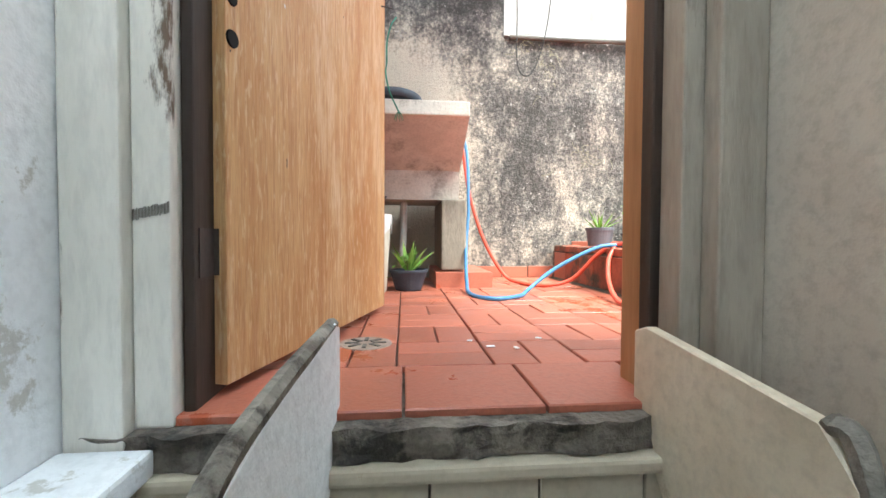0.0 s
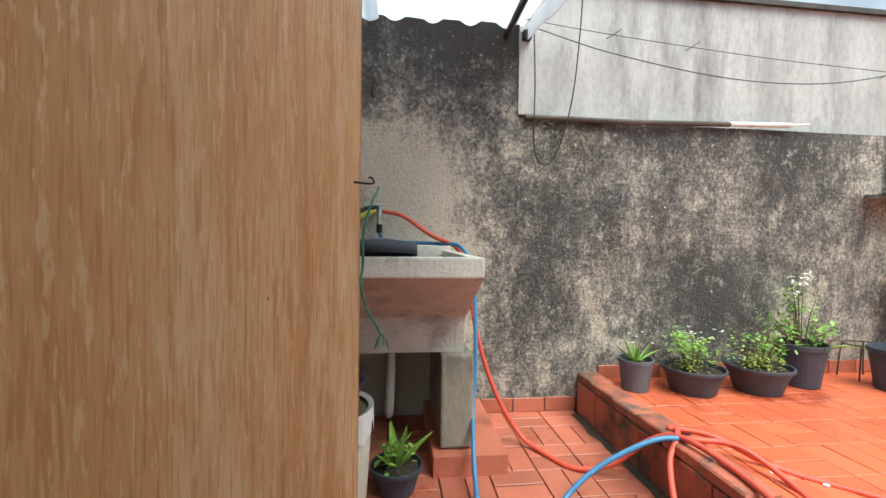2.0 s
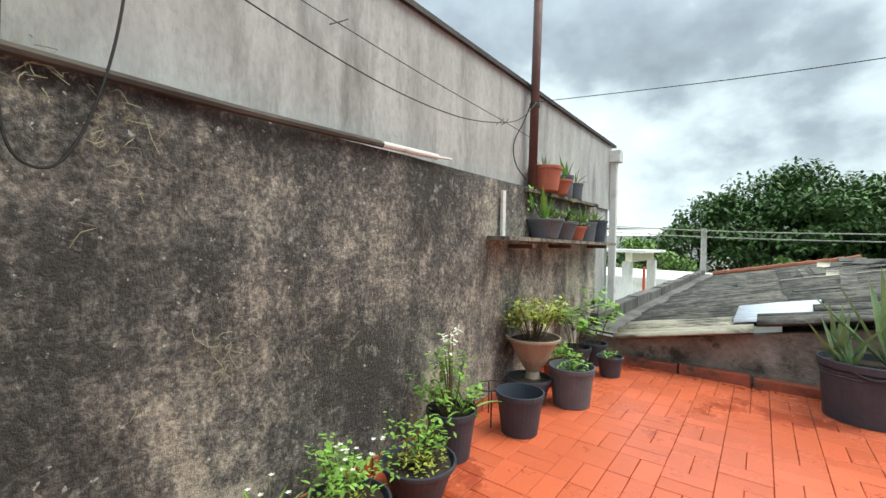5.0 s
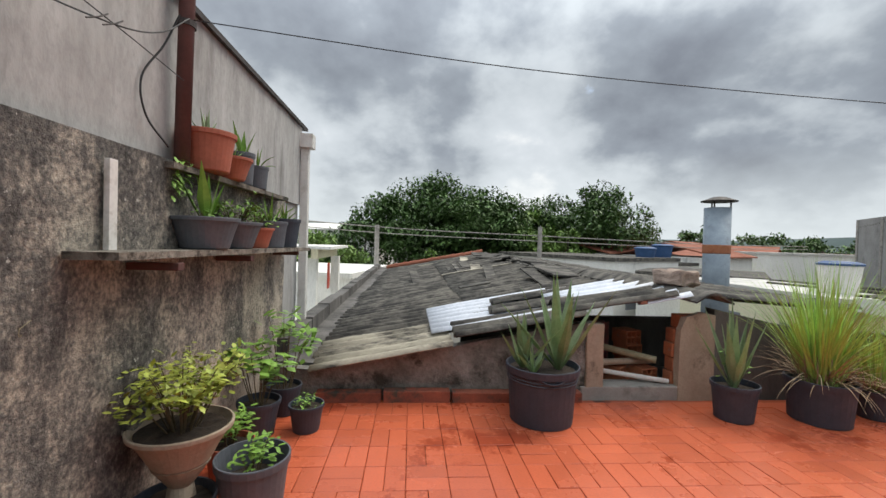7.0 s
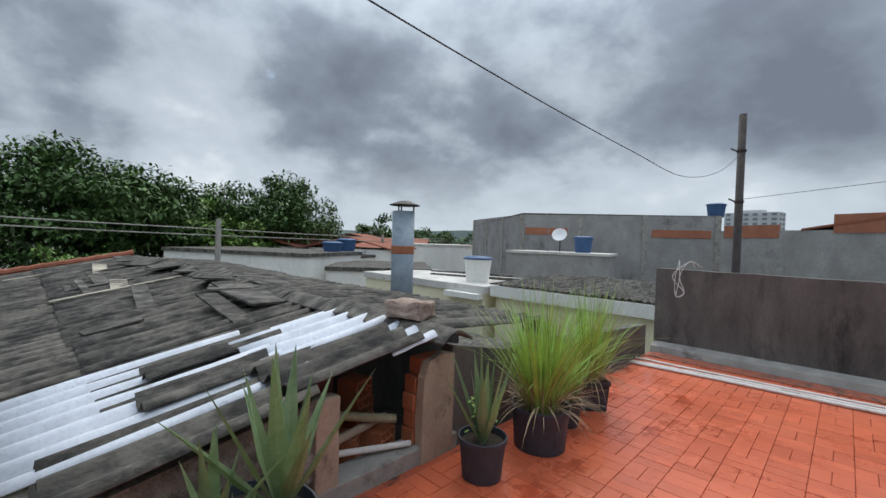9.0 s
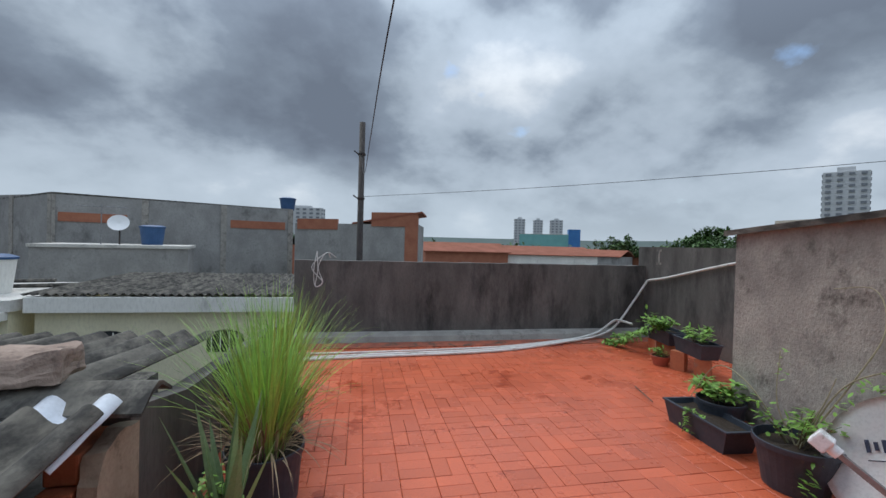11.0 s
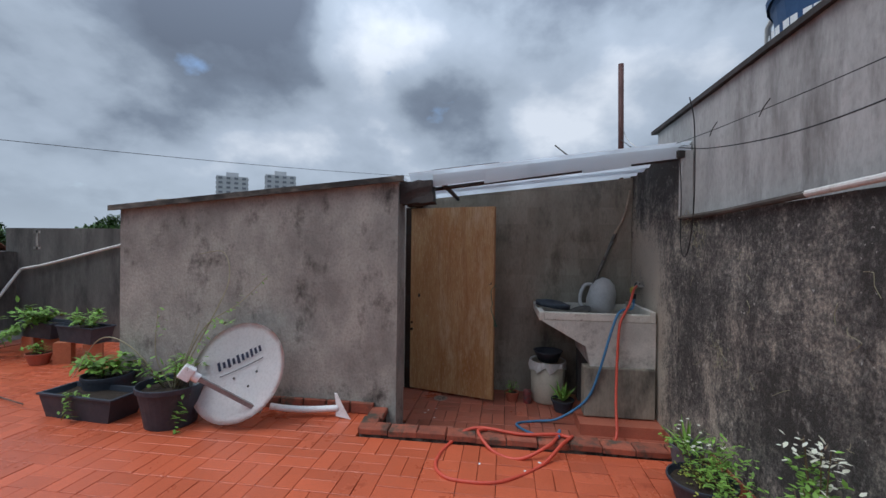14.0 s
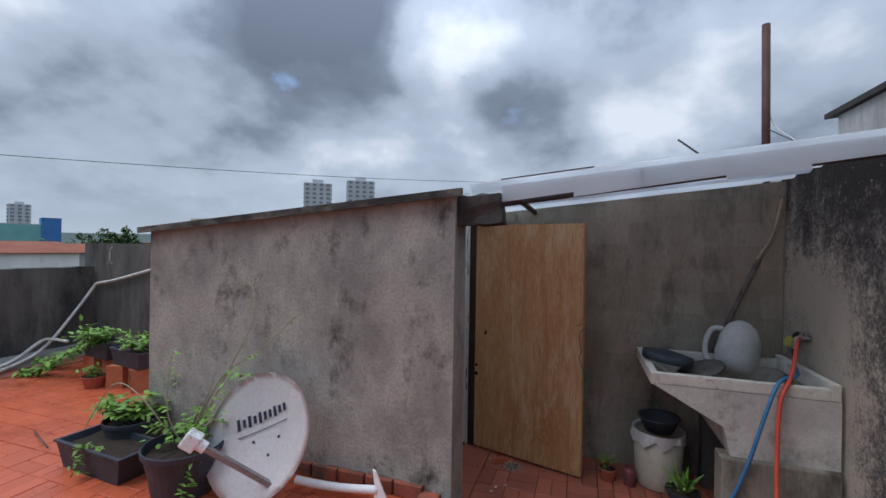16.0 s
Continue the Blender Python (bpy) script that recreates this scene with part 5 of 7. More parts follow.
# red post with wires
post = thing("steel_post", (5.16, 3.99, 1.88), "dark red rusty steel post on the wall", "post")
bm = B()
tube(bm, [(0, 0, -0.01), (0.07, 0.0, 2.2)], 0.038, 12, curve=False)
part("shaft", bm, M["rust"], post, smooth=True)
bm = B()
tube(bm, [(0.024, 0, 0.72), (0.025, 0, 0.75)], 0.046, 12, curve=False)
part("collar", bm, M["dark_metal"], post)
# gutter box at the eaves' end
bm = B()
box(bm, 7.69, 7.85, 3.93, 4.10, 2.54, 2.70, bevel=0.01)
box(bm, 7.73, 7.81, 3.98, 4.07, -0.6, 2.54, bevel=0.01)
tagged(part("downpipe", bm, M["pvc"]), "square white gutter box and downpipe", "downpipe", "", "structure")
# pipe lying on the ledge
bm = B()
tube(bm, [(1.93, 3.975, 1.905), (2.6, 3.968, 1.90), (3.35, 3.97, 1.918)], 0.018, 8)
tagged(part("ledge_pipe", bm, M["old_wood"]), "long dark rod lying along the wall's ledge", "rod")
bm = B()
tube(bm, [(3.34, 3.97, 1.918), (3.80, 3.965, 1.93)], 0.017, 10, curve=False)
tube(bm, [(3.79, 3.965, 1.93), (3.93, 3.95, 1.935)], 0.007, 6, curve=False)
tagged(part("ledge_pipe", bm, M["pvc"]), "white plastic pipe end on the wall's ledge", "pipe")
p = pot("potted_fern", (1.13, 3.20, 0.002), 0.115, 0.08, 0.125, BP, "small upright fern in a black bowl below the trough", "pots in the recess")
add_spikes(p, 51, 9, 0.20, 0.045, 0.9, "leaf", joined=True, droop=0.3)
add_bush(p, 52, 0.06, 0.1, 50, 0.035, stems=5)
p = pot("potted_herb", (0.92, 2.70, 0.002), 0.075, 0.055, 0.10, CP, "tiny green plant in a terracotta pot by the door", "pots in the recess")
add_bush(p, 53, 0.06, 0.13, 60, 0.03, stems=5)
# ---- terrace's south-west: dish, planters, pipes ----
dish = thing("satellite_dish", (2.30, 0.45, Z), "white satellite dish with blue lettering leaning on the shed wall", "satellite dish")
tilt = pose(0, 0, 0.385, 0, 65, -4) @ pose(0, 0, 0, 0, 0, 18)
bm = B()
rings = []
for k in range(9):
    q = k / 8
    rings.append([bm.verts.new(tilt @ Vector((0.405 * q * math.cos(a), 0.42 * q * math.sin(a), 0.07 * q * q))) for a in (i / 40 * 6.28319 for i in range(40))] if k else [bm.verts.new(tilt @ Vector((0, 0, 0)))])
for a, c in zip(rings, rings[1:]):
    for i in range(40):
        bm.faces.new((a[0], c[i], c[(i + 1) % 40]) if len(a) == 1 else (a[i], c[i], c[(i + 1) % 40], a[(i + 1) % 40]))
bmesh.ops.solidify(bm, geom=bm.faces[:], thickness=0.006)
part("reflector", bm, M["white_paint"], dish, smooth=True)
# illegible brand lettering as plain bars, and its underline
lay = pose(0, 0, 0.385, 0, 65, -4)
for k in range(10):
    h = (0.075, 0.05, 0.075, 0.05, 0.072, 0.055, 0.05, 0.068, 0.05, 0.05)[k]
    bm = B()
    u = -0.21 + 0.042 * k
    box(bm, -h / 2, h / 2, u, u + 0.022, 0.0, 0.002)
    turn = lay @ pose(-0.12, -0.03, 0.0, 0, 0, 28)
    for v in bm.verts:
        q = turn @ Vector((v.co.x, v.co.y, 0))
        w = (lay.inverted() @ q)
        v.co = lay @ Vector((w.x, w.y, 0.07 * ((w.x / 0.405) ** 2 + (w.y / 0.42) ** 2) + 0.009 + v.co.z))
    part("lettering", bm, M["logo_blue"], dish, "dark blue print")
bm = B()
turn = lay @ pose(-0.04, 0.0, 0.0, 0, 0, 28)
for k in range(8):
    box(bm, -0.003, 0.003, -0.2 + 0.05 * k, -0.15 + 0.05 * k, 0, 0.0015)
for v in bm.verts:
    q = lay.inverted() @ (turn @ Vector((v.co.x, v.co.y, 0)))
    v.co = lay @ Vector((q.x, q.y, 0.07 * ((q.x / 0.405) ** 2 + (q.y / 0.42) ** 2) + 0.009 + v.co.z))
part("underline", bm, M["logo_blue"], dish)
for u, w in ((0.05, -0.05), (0.10, 0.10), (-0.02, 0.14)):
    bm = B()
    lathe(bm, [(0, 0.004), (0.009, 0.003), (0.010, 0)], 12, lay @ pose(u, w, 0.012))
    part("bolt", bm, M["dark_metal"], dish)
bm = B()
box(bm, -0.016, 0.016, -0.016, 0.016, 0, 0.56)
m = look((0.12, 0.25, 0.13), (0.38, -0.17, 0.48)) @ pose(0, 0, 0, 180, 0, 0)
for v in bm.verts:
    v.co = m @ v.co
part("feed_arm", bm, M["metal_grey"], dish, "grey square feed arm")
bm = B()
m2 = m @ pose(0, 0, 0.58)
tube(bm, [(0, 0, -0.05), (0, 0, 0.03)], 0.035, 14, curve=False)
box(bm, -0.045, 0.045, -0.05, 0.05, 0.0, 0.09, bevel=0.012)
for v in bm.verts:
    v.co = m2 @ v.co
part("feed_head", bm, M["plaster_white"], dish, "dirty white receiver head")
bm = B()
tube(bm, [(-0.06, 0.22, 0.10), (-0.10, 0.36, 0.075), (-0.14, 0.55, 0.065), (-0.17, 0.78, 0.08)], 0.027, 12)
part("mount_pipe", bm, M["white_paint"], dish, "white bent mounting tube", smooth=True)
bm = B()
prism(bm, [(-0.15, 0.76, 0.02), (-0.13, 0.90, 0.005), (-0.14, 0.84, 0.09), (-0.16, 0.77, 0.20), (-0.17, 0.74, 0.20), (-0.16, 0.76, 0.1)], (-0.02, -0.01, 0))
bmesh.ops.recalc_face_normals(bm, faces=bm.faces)
part("mount_foot", bm, M["white_paint"], dish, "white pressed steel foot")


def leafy_trailer(bm, rnd, pts, size, per=9):
    for q in smooth_path(pts, per):
        for _ in range(2):
            leaf_blade(bm, q + Vector((rnd.gauss(0, 0.02), rnd.gauss(0, 0.02), rnd.gauss(0, 0.015))), (rnd.gauss(0, 1), rnd.gauss(0, 1), rnd.uniform(-0.5, 0.6)), size * rnd.uniform(0.7, 1.3), size * 0.6, 0.5, 2)


def planter(at, length, depth, h, rz, label, seed, name="planter_box", leaf="leaf", bush=(0.2, 0.2, 150, 0.05)):
    t = thing(name, at, label, "planter", "planters by the shed", rz=rz)
    bm = B()
    o, i, k = (length / 2, depth / 2), (length / 2 - 0.012, depth / 2 - 0.012), 0.86
    def ring(a, b, z):
        return [bm.verts.new((x, y, z)) for x, y in ((-a, -b), (a, -b), (a, b), (-a, b))]
    rs = [ring(o[0] * k, o[1] * k, 0), ring(o[0], o[1], h), ring(o[0] + 0.012, o[1] + 0.012, h), ring(o[0] + 0.012, o[1] + 0.012, h + 0.015), ring(i[0], i[1], h + 0.015), ring(i[0] * 0.95, i[1] * 0.95, h * 0.8)]
    bm.faces.new(rs[0][::-1])
    for a, c in zip(rs, rs[1:]):
        for j in range(4):
            bm.faces.new((a[j], a[(j + 1) % 4], c[(j + 1) % 4], c[j]))
    part("trough", bm, M["black_plastic"], t)
    bm = B()
    box(bm, -i[0] * 0.94, i[0] * 0.94, -i[1] * 0.94, i[1] * 0.94, h * 0.6, h * 0.86)
    bmesh.ops.subdivide_edges(bm, edges=list(bm.edges), cuts=5, use_grid_fill=True)
    for v in bm.verts:
        v.co.z += 0.012 * noise.noise(v.co * 20)
    part("soil", bm, M["soil"], t)
    t["top"] = h * 0.86
    if bush:
        add_bush(t, seed, *bush[:2], bush[2], bush[3], leaf, stems=8)
    return t


planter((2.43, -0.83, Z), 0.74, 0.30, 0.19, 86, "long black planter box of bare soil with one trailing plant", 61, bush=None)
bm = B()
rnd = random.Random(62)
leafy_trailer(bm, rnd, [(2.50, -0.80, 0.37), (2.60, -0.86, 0.44), (2.61, -0.88, 0.33), (2.62, -0.86, 0.24)], 0.045)
tagged(part("trailing_vine", bm, M["leaf"]), "trailing green vine hanging over the planter's edge", "vine")
p = pot("potted_herb", (2.18, -0.95, Z), 0.20, 0.16, 0.27, BP, "broad green leaves in a dark blue-black pot by the shed", "planters by the shed")
add_bush(p, 63, 0.27, 0.2, 240, 0.08, stems=14)
p = pot("potted_shrub", (2.46, -0.06, Z), 0.25, 0.185, 0.33, BP, "leggy half-bare shrub in a black pot beside the dish", "planters by the shed")
add_bush(p, 64, 0.26, 0.28, 190, 0.06, stems=14)
bm = B()
top = p["top"]
for pts in ([(0, 0, top), (0.05, -0.1, 0.55), (-0.02, -0.15, 0.9)], [(0, 0.02, top), (-0.1, 0.2, 0.75), (-0.25, 0.42, 0.95), (-0.35, 0.62, 1.18)], [(0.02, 0.03, top), (-0.15, 0.25, 0.85), (-0.28, 0.30, 1.15), (-0.40, 0.16, 1.38), (-0.42, -0.10, 1.36)], [(0, -0.05, top), (0.08, -0.3, 0.62), (0.05, -0.62, 0.66), (0.12, -0.8, 0.35)], [(0, 0, top), (-0.05, 0.12, 0.6), (-0.1, 0.16, 0.8)]):
    tube(bm, pts, 0.006, 6, 0.003)
tagged(part("branch", bm, M["stem_pale"], p, "long pale bare branches"), kind="stuff")
bm = B()
rnd = random.Random(65)
leafy_trailer(bm, rnd, [(-0.1, 0.2, 0.75), (-0.25, 0.42, 0.95), (-0.35, 0.62, 1.18)], 0.045, 5)
leafy_trailer(bm, rnd, [(-0.06, 0.2, 0.62), (-0.02, 0.36, 0.83), (0.0, 0.52, 0.84)], 0.05, 6)
leafy_trailer(bm, rnd, [(0.10, 0.16, 0.30), (0.16, 0.2, 0.15), (0.18, 0.18, 0.02)], 0.05, 6)
leafy_trailer(bm, rnd, [(-0.02, -0.15, 0.7), (-0.02, -0.15, 0.9)], 0.05, 5)
tagged(part("foliage", bm, M["leaf"], p), kind="stuff")
bm = B()
tube(bm, [(2.25, -2.05, Z + 0.012), (2.45, -1.5, Z + 0.05)], 0.006, 6, curve=False)
tagged(part("stick", bm, M["old_wood"]), "thin dry stick lying by the planter", "stick")

# planters raised on bricks in the corner behind the shed
row = "planters in the far corner"
for k, (x, y) in enumerate(((1.02, -3.30), (1.02, -2.95), (1.20, -2.60), (1.20, -2.2), (0.72, -3.5))):
    bm = B()
    box(bm, -0.05, 0.05, -0.09, 0.09, 0, 0.26, bevel=0.004)
    ob = tagged(part("support_brick", bm, M["hollow_brick"]), "upright orange brick under a planter", "brick", "bricks under the planters")
    ob.matrix_basis = pose(x, y, Z, 0, 0, 12 * k)
planter((0.98, -3.12, Z + 0.26), 0.62, 0.26, 0.18, 80, "black planter full of trailing green leaves, set on bricks", 70, bush=(0.38, 0.24, 300, 0.075))
planter((1.12, -2.40, Z + 0.26), 0.62, 0.26, 0.18, 80, "black planter of green leaves, set on bricks", 71, bush=(0.3, 0.22, 240, 0.07))
p = pot("potted_herb", (1.28, -2.85, Z), 0.13, 0.09, 0.14, CP, "small green plant in a terracotta bowl by the bricks", row)
add_bush(p, 72, 0.12, 0.12, 120, 0.045, stems=8)
bm = B()
rnd = random.Random(73)
for pts in ([(0.95, -3.3, 0.66), (0.95, -3.65, 0.5), (0.98, -4.0, 0.36), (1.1, -4.25, 0.28)], [(1.05, -3.3, 0.65), (1.2, -3.6, 0.42), (1.25, -3.9, 0.27), (1.35, -4.1, 0.25)], [(0.85, -3.2, 0.7), (0.75, -3.6, 0.6), (0.7, -4.0, 0.4)]):
    for _ in range(5):
        leafy_trailer(bm, rnd, [Vector(q) + Vector((rnd.gauss(0, 0.05), rnd.gauss(0, 0.05), 0.02)) for q in pts], 0.085, 7)
tagged(part("trailing_vine", bm, M["leaf"]), "mass of green vine trailing from the corner planter", "vine")

# white water pipes along the parapet
def pipe(pts, r, label):
    bm = B()
    tube(bm, pts, r, 10, steps=5)
    return tagged(part("water_pipe", bm, M["pvc"], smooth=True), label, "pipe", "white pipes along the parapet")


pipe([(6.38, -3.50, 0.225), (5.2, -3.60, 0.225), (4.0, -3.66, 0.225), (3.1, -3.80, 0.225), (2.1, -4.12, 0.24), (1.3, -4.40, 0.27), (0.85, -4.55, 0.42), (0.45, -4.62, 0.85), (0.22, -4.60, 1.19), (0.20, -4.52, 1.25), (0.19, -4.1, 1.33), (0.185, -2.7, 1.66), (0.18, -0.95, 2.0)], 0.021, "long white plastic pipe climbing the parapet")
pipe([(6.38, -3.58, 0.225), (5.2, -3.70, 0.225), (4.0, -3.76, 0.225), (3.1, -3.90, 0.225), (2.1, -4.20, 0.235), (1.3, -4.47, 0.30), (0.9, -4.55, 0.50), (0.84, -4.40, 0.53), (0.84, -4.1, 0.53)], 0.021, "white plastic pipe lying along the parapet")
pipe([(6.38, -3.74, 0.245), (5.2, -3.84, 0.225), (4.0, -3.90, 0.225), (3.1, -4.0, 0.225), (2.1, -4.27, 0.23), (1.2, -4.5, 0.26)], 0.017, "thin white plastic pipe lying along the parapet")
bm = B()
tube(bm, [(3.03, -3.82, 0.226), (3.15, -3.79, 0.226)], 0.03, 10, curve=False)
tagged(part("pipe_coupling", bm, M["pvc"]), "white coupling on the water pipe", "coupling")
bm = B()
box(bm, -0.02, 0.02, -0.002, 0.012, -0.14, 0.14)
box(bm, -0.06, 0.06, -0.002, 0.012, 0.10, 0.14)
box(bm, -0.06, 0.06, -0.002, 0.012, -0.14, -0.10)
ob = part("cement_patch", bm, M["concrete"])
tagged(ob, "pale cement patch shaped like a beam's end on the parapet", "patch", "", "structure").matrix_basis = pose(0.152, -4.36, 1.68, 0, 0, 90)

# pole and wires
pole = thing("wooden_pole", (5.44, -5.0, -3.0), "dark weathered wooden pole behind the parapet", "pole")
bm = B()
tube(bm, [(0, 0, 0), (0.0, 0.0, 6.84)], 0.065, 12, 0.05, curve=False)
part("shaft", bm, M["dark_metal"], pole, smooth=True)
for z in (5.55, 6.3):
    bm = B()
    lathe(bm, [(0.060, -0.02), (0.066, 0), (0.060, 0.02)], 14, pose(0, 0, z))
    tube(bm, [(0.05, 0, 0 + z), (0.13, 0.02, z + 0.05)], 0.012, 6, curve=False)
    part("wire_clamp", bm, M["dark_metal"], pole)


def wire(pts, r, label, material="cable", name="wire"):
    bm = B()
    tube(bm, pts, r, 5, steps=8)
    return tagged(part(name, bm, M[material]), label, "wire")


wire([(5.18, 3.97, 2.64), (5.28, 2.4, 2.55), (5.35, 1.0, 2.52), (5.38, -0.55, 2.50), (5.40, -1.95, 2.51), (5.42, -3.5, 2.78), (5.44, -4.94, 3.24)], 0.003, "thin black wire from the steel post to the pole")
wire([(5.40, -4.95, 2.58), (2.6, -3.0, 2.66), (-0.6, -0.8, 2.86), (-4.0, 1.5, 3.20)], 0.0035, "thin black wire from the pole over the shed")
wire([(1.93, 3.95, 2.50), (2.6, 3.955, 2.44), (3.6, 3.955, 2.37), (4.58, 3.955, 2.33), (5.10, 3.955, 2.30)], 0.0025, "clothes wire with twisted ends along the grey wall")
wire([(1.95, 3.95, 2.46), (2.5, 3.955, 2.33), (3.3, 3.955, 2.22), (4.0, 3.955, 2.22), (4.58, 3.955, 2.32), (4.9, 3.955, 2.44), (5.13, 3.95, 2.62)], 0.0035, "sagging black wire along the grey wall")
for x, z in ((2.5, 2.45), (3.05, 2.41), (4.60, 2.325), (4.52, 2.31)):
    wire([(x - 0.05, 3.953, z - 0.03), (x, 3.945, z), (x + 0.05, 3.95, z + 0.035)], 0.003, "twisted wire end on the clothes wire", "dark_metal", "wire_twist")
wire([(2.26, 3.9, 2.75), (2.27, 3.93, 2.55), (2.24, 3.95, 2.1), (2.18, 3.96, 1.80), (2.10, 3.96, 1.62), (2.02, 3.96, 1.62), (1.985, 3.96, 1.75), (1.985, 3.96, 2.1), (1.97, 3.95, 2.42)], 0.0045, "black cable hanging in a loop from the roof", "cable", "hanging_cable")
wire([(5.10, 3.98, 2.62), (5.06, 4.03, 2.45), (4.93, 4.05, 2.25), (4.95, 4.04, 2.08), (5.06, 4.0, 1.96)], 0.005, "black cable hanging beside the post", "cable", "hanging_cable")
bm = B()
box(bm, 1.90, 1.955, 3.94, 4.0, 2.38, 2.44, bevel=0.008)
tagged(part("wire_bracket", bm, M["dark_metal"]), "dark iron bracket at the wall's corner", "bracket")
rnd = random.Random(80)
bm = B()
for k in range(60):
    x, z = rnd.choice(((2.28, 1.80), (2.2, 1.72), (2.6, 1.0), (2.05, 1.9))) if k < 40 else (rnd.uniform(1.9, 4.5), rnd.uniform(0.7, 1.85))
    pts = [(x + rnd.gauss(0, 0.04), 3.985, z + rnd.gauss(0, 0.04))]
    for _ in range(3):
        pts.append((pts[-1][0] + rnd.gauss(0, 0.03), 3.98 - 0.01 * rnd.random(), pts[-1][2] - rnd.uniform(-0.01, 0.05)))
    tube(bm, pts, 0.0015, 3, steps=2)
tagged(part("dead_roots", bm, M["stem_pale"]), "dead pale roots clinging to the mouldy wall", "roots", "", "stuff")
tangle = thing("cable_tangle", (6.05, -4.68, 1.55), "tangle of white cable hanging over the parapet's end", "cable")
for k in range(2):
    bm = B()
    pts = [(-0.25 + 0.1 * k, 0.0, 0.0), (-0.1, 0.1, 0.08), (0.02 + 0.1 * k, 0.12, -0.15), (-0.05, 0.13, -0.38), (0.06, 0.12, -0.45), (0.03 + 0.06 * k, 0.1, -0.2), (0.05, 0.05, 0.1)]
    tube(bm, pts, 0.006, 6)
    part("loop", bm, M["pvc"], tangle)
# ---- neighbour's roof to the east ----
def slope(y):
    return 0.47 + 0.19 * (3.60 - y)


RIDGE = 0.30  # the ridge's y
east = thing("sheet_roof", (0, 0, 0), "old fibre-cement sheet roof patched with white plastic sheets", "roof", "", "structure")
random.seed(21)


def roof_sheet(name, x0, x1, y0, y1, lift, key, label="", pitch=0.2, amp=0.036, thick=0.007, wave=0.012, tip=0.0):
    bm = corrugated(x0, x1, lift, y0, y1, slope(y0), slope(y1) + tip, pitch, amp, thick, per=12, wave=wave)
    return part(name, bm, M[key], east, label, smooth=True)


for c in range(11):
    xa = 7.20 + 1.0 * c
    for r, (ya, yb) in enumerate(((3.72, 1.95), (2.12, RIDGE - 0.02))):
        roof_sheet("sheet", xa, xa + 1.05, ya + random.uniform(-0.05, 0.05), yb, 0.016 * r + 0.006 * (c % 2), "fibro")
for k, (xa, xb, ya, yb) in enumerate(((6.30, 6.74, 3.60, 2.44), (6.72, 7.24, 3.66, 2.50))):
    roof_sheet("sheet", xa, xb, ya, yb, 0.005 * k, "fibro_light", "sheet bleached to a pale cream")
roof_sheet("sheet", 6.78, 7.24, 2.62, RIDGE - 0.02, 0.0, "fibro")
roof_sheet("patch_sheet", 6.70, 8.05, 2.60, 1.15, 0.035, "sheet_white", "white plastic sheet", amp=0.034, thick=0.004)
roof_sheet("patch_sheet", 6.95, 7.75, 1.35, RIDGE + 0.04, 0.062, "sheet_white", "white plastic sheet", amp=0.034, thick=0.004)
roof_sheet("patch_sheet", 6.37, 6.97, 0.75, RIDGE + 0.04, 0.040, "sheet_white", "white plastic sheet under the loose one", amp=0.034, thick=0.004)
roof_sheet("loose_sheet", 6.33, 6.92, 2.42, 1.30, 0.058, "fibro", "loose dark sheet", tip=-0.01)
roof_sheet("loose_sheet", 6.37, 6.97, 1.46, RIDGE + 0.17, 0.098, "fibro", "loose dark sheet", tip=-0.03)
roof_sheet("loose_sheet", 7.40, 7.62, 1.90, 1.02, 0.088, "fibro", "loose dark sheet strip")
roof_sheet("loose_sheet", 6.92, 7.16, 2.0, 1.25, 0.075, "fibro", "loose dark sheet strip")
for k in range(9):
    bm = corrugated(6.60 + 1.2 * k, 7.87 + 1.2 * k, 0.0, RIDGE + random.uniform(-0.04, 0.04), -1.5 + random.uniform(-0.1, 0.1), slope(RIDGE) + 0.02, slope(RIDGE) - 0.09, 0.2, 0.034, 0.007, per=12, wave=0.02)
    part("sheet", bm, M["fibro"], east, smooth=True)
for k in range(9):
    # overlapping ridge pieces; the first tips down over the roof's end
    bm = B()
    prism(bm, [(0, 0.17, -0.035), (0, 0.06, 0.03), (0, 0, 0.045), (0, -0.06, 0.03), (0, -0.20, -0.045), (0, -0.20, -0.06), (0, -0.05, 0.014), (0, 0.05, 0.014), (0, 0.17, -0.05)], (1.28, 0, 0))
    bmesh.ops.recalc_face_normals(bm, faces=bm.faces)
    m = pose(6.30 + 1.2 * k, RIDGE - (0.10 if k == 0 else 0.0), slope(RIDGE) + 0.055 + 0.012 * (k % 2) - (0.03 if k == 0 else 0), 0, -3.0 if k == 0 else random.uniform(-0.6, 0.6), 5 if k == 0 else random.uniform(-3, 3))
    for v in bm.verts:
        v.co = m @ v.co
    part("ridge_cap", bm, M["fibro"], east)
for k in range(16):
    bm = B()
    x, y = random.uniform(8.3, 16.5), random.uniform(0.5, 2.7)
    L, w = random.uniform(0.3, 1.6), random.uniform(0.06, 0.25)
    box(bm, -w / 2, w / 2, -L / 2, L / 2, 0, 0.02, pose(x, y, slope(y) + 0.045, -10.8, 0, random.choice((0, 85, 95, 8))))
    part("loose_strip", bm, M["fibro_light"] if k % 4 == 0 else M["fibro"], east)
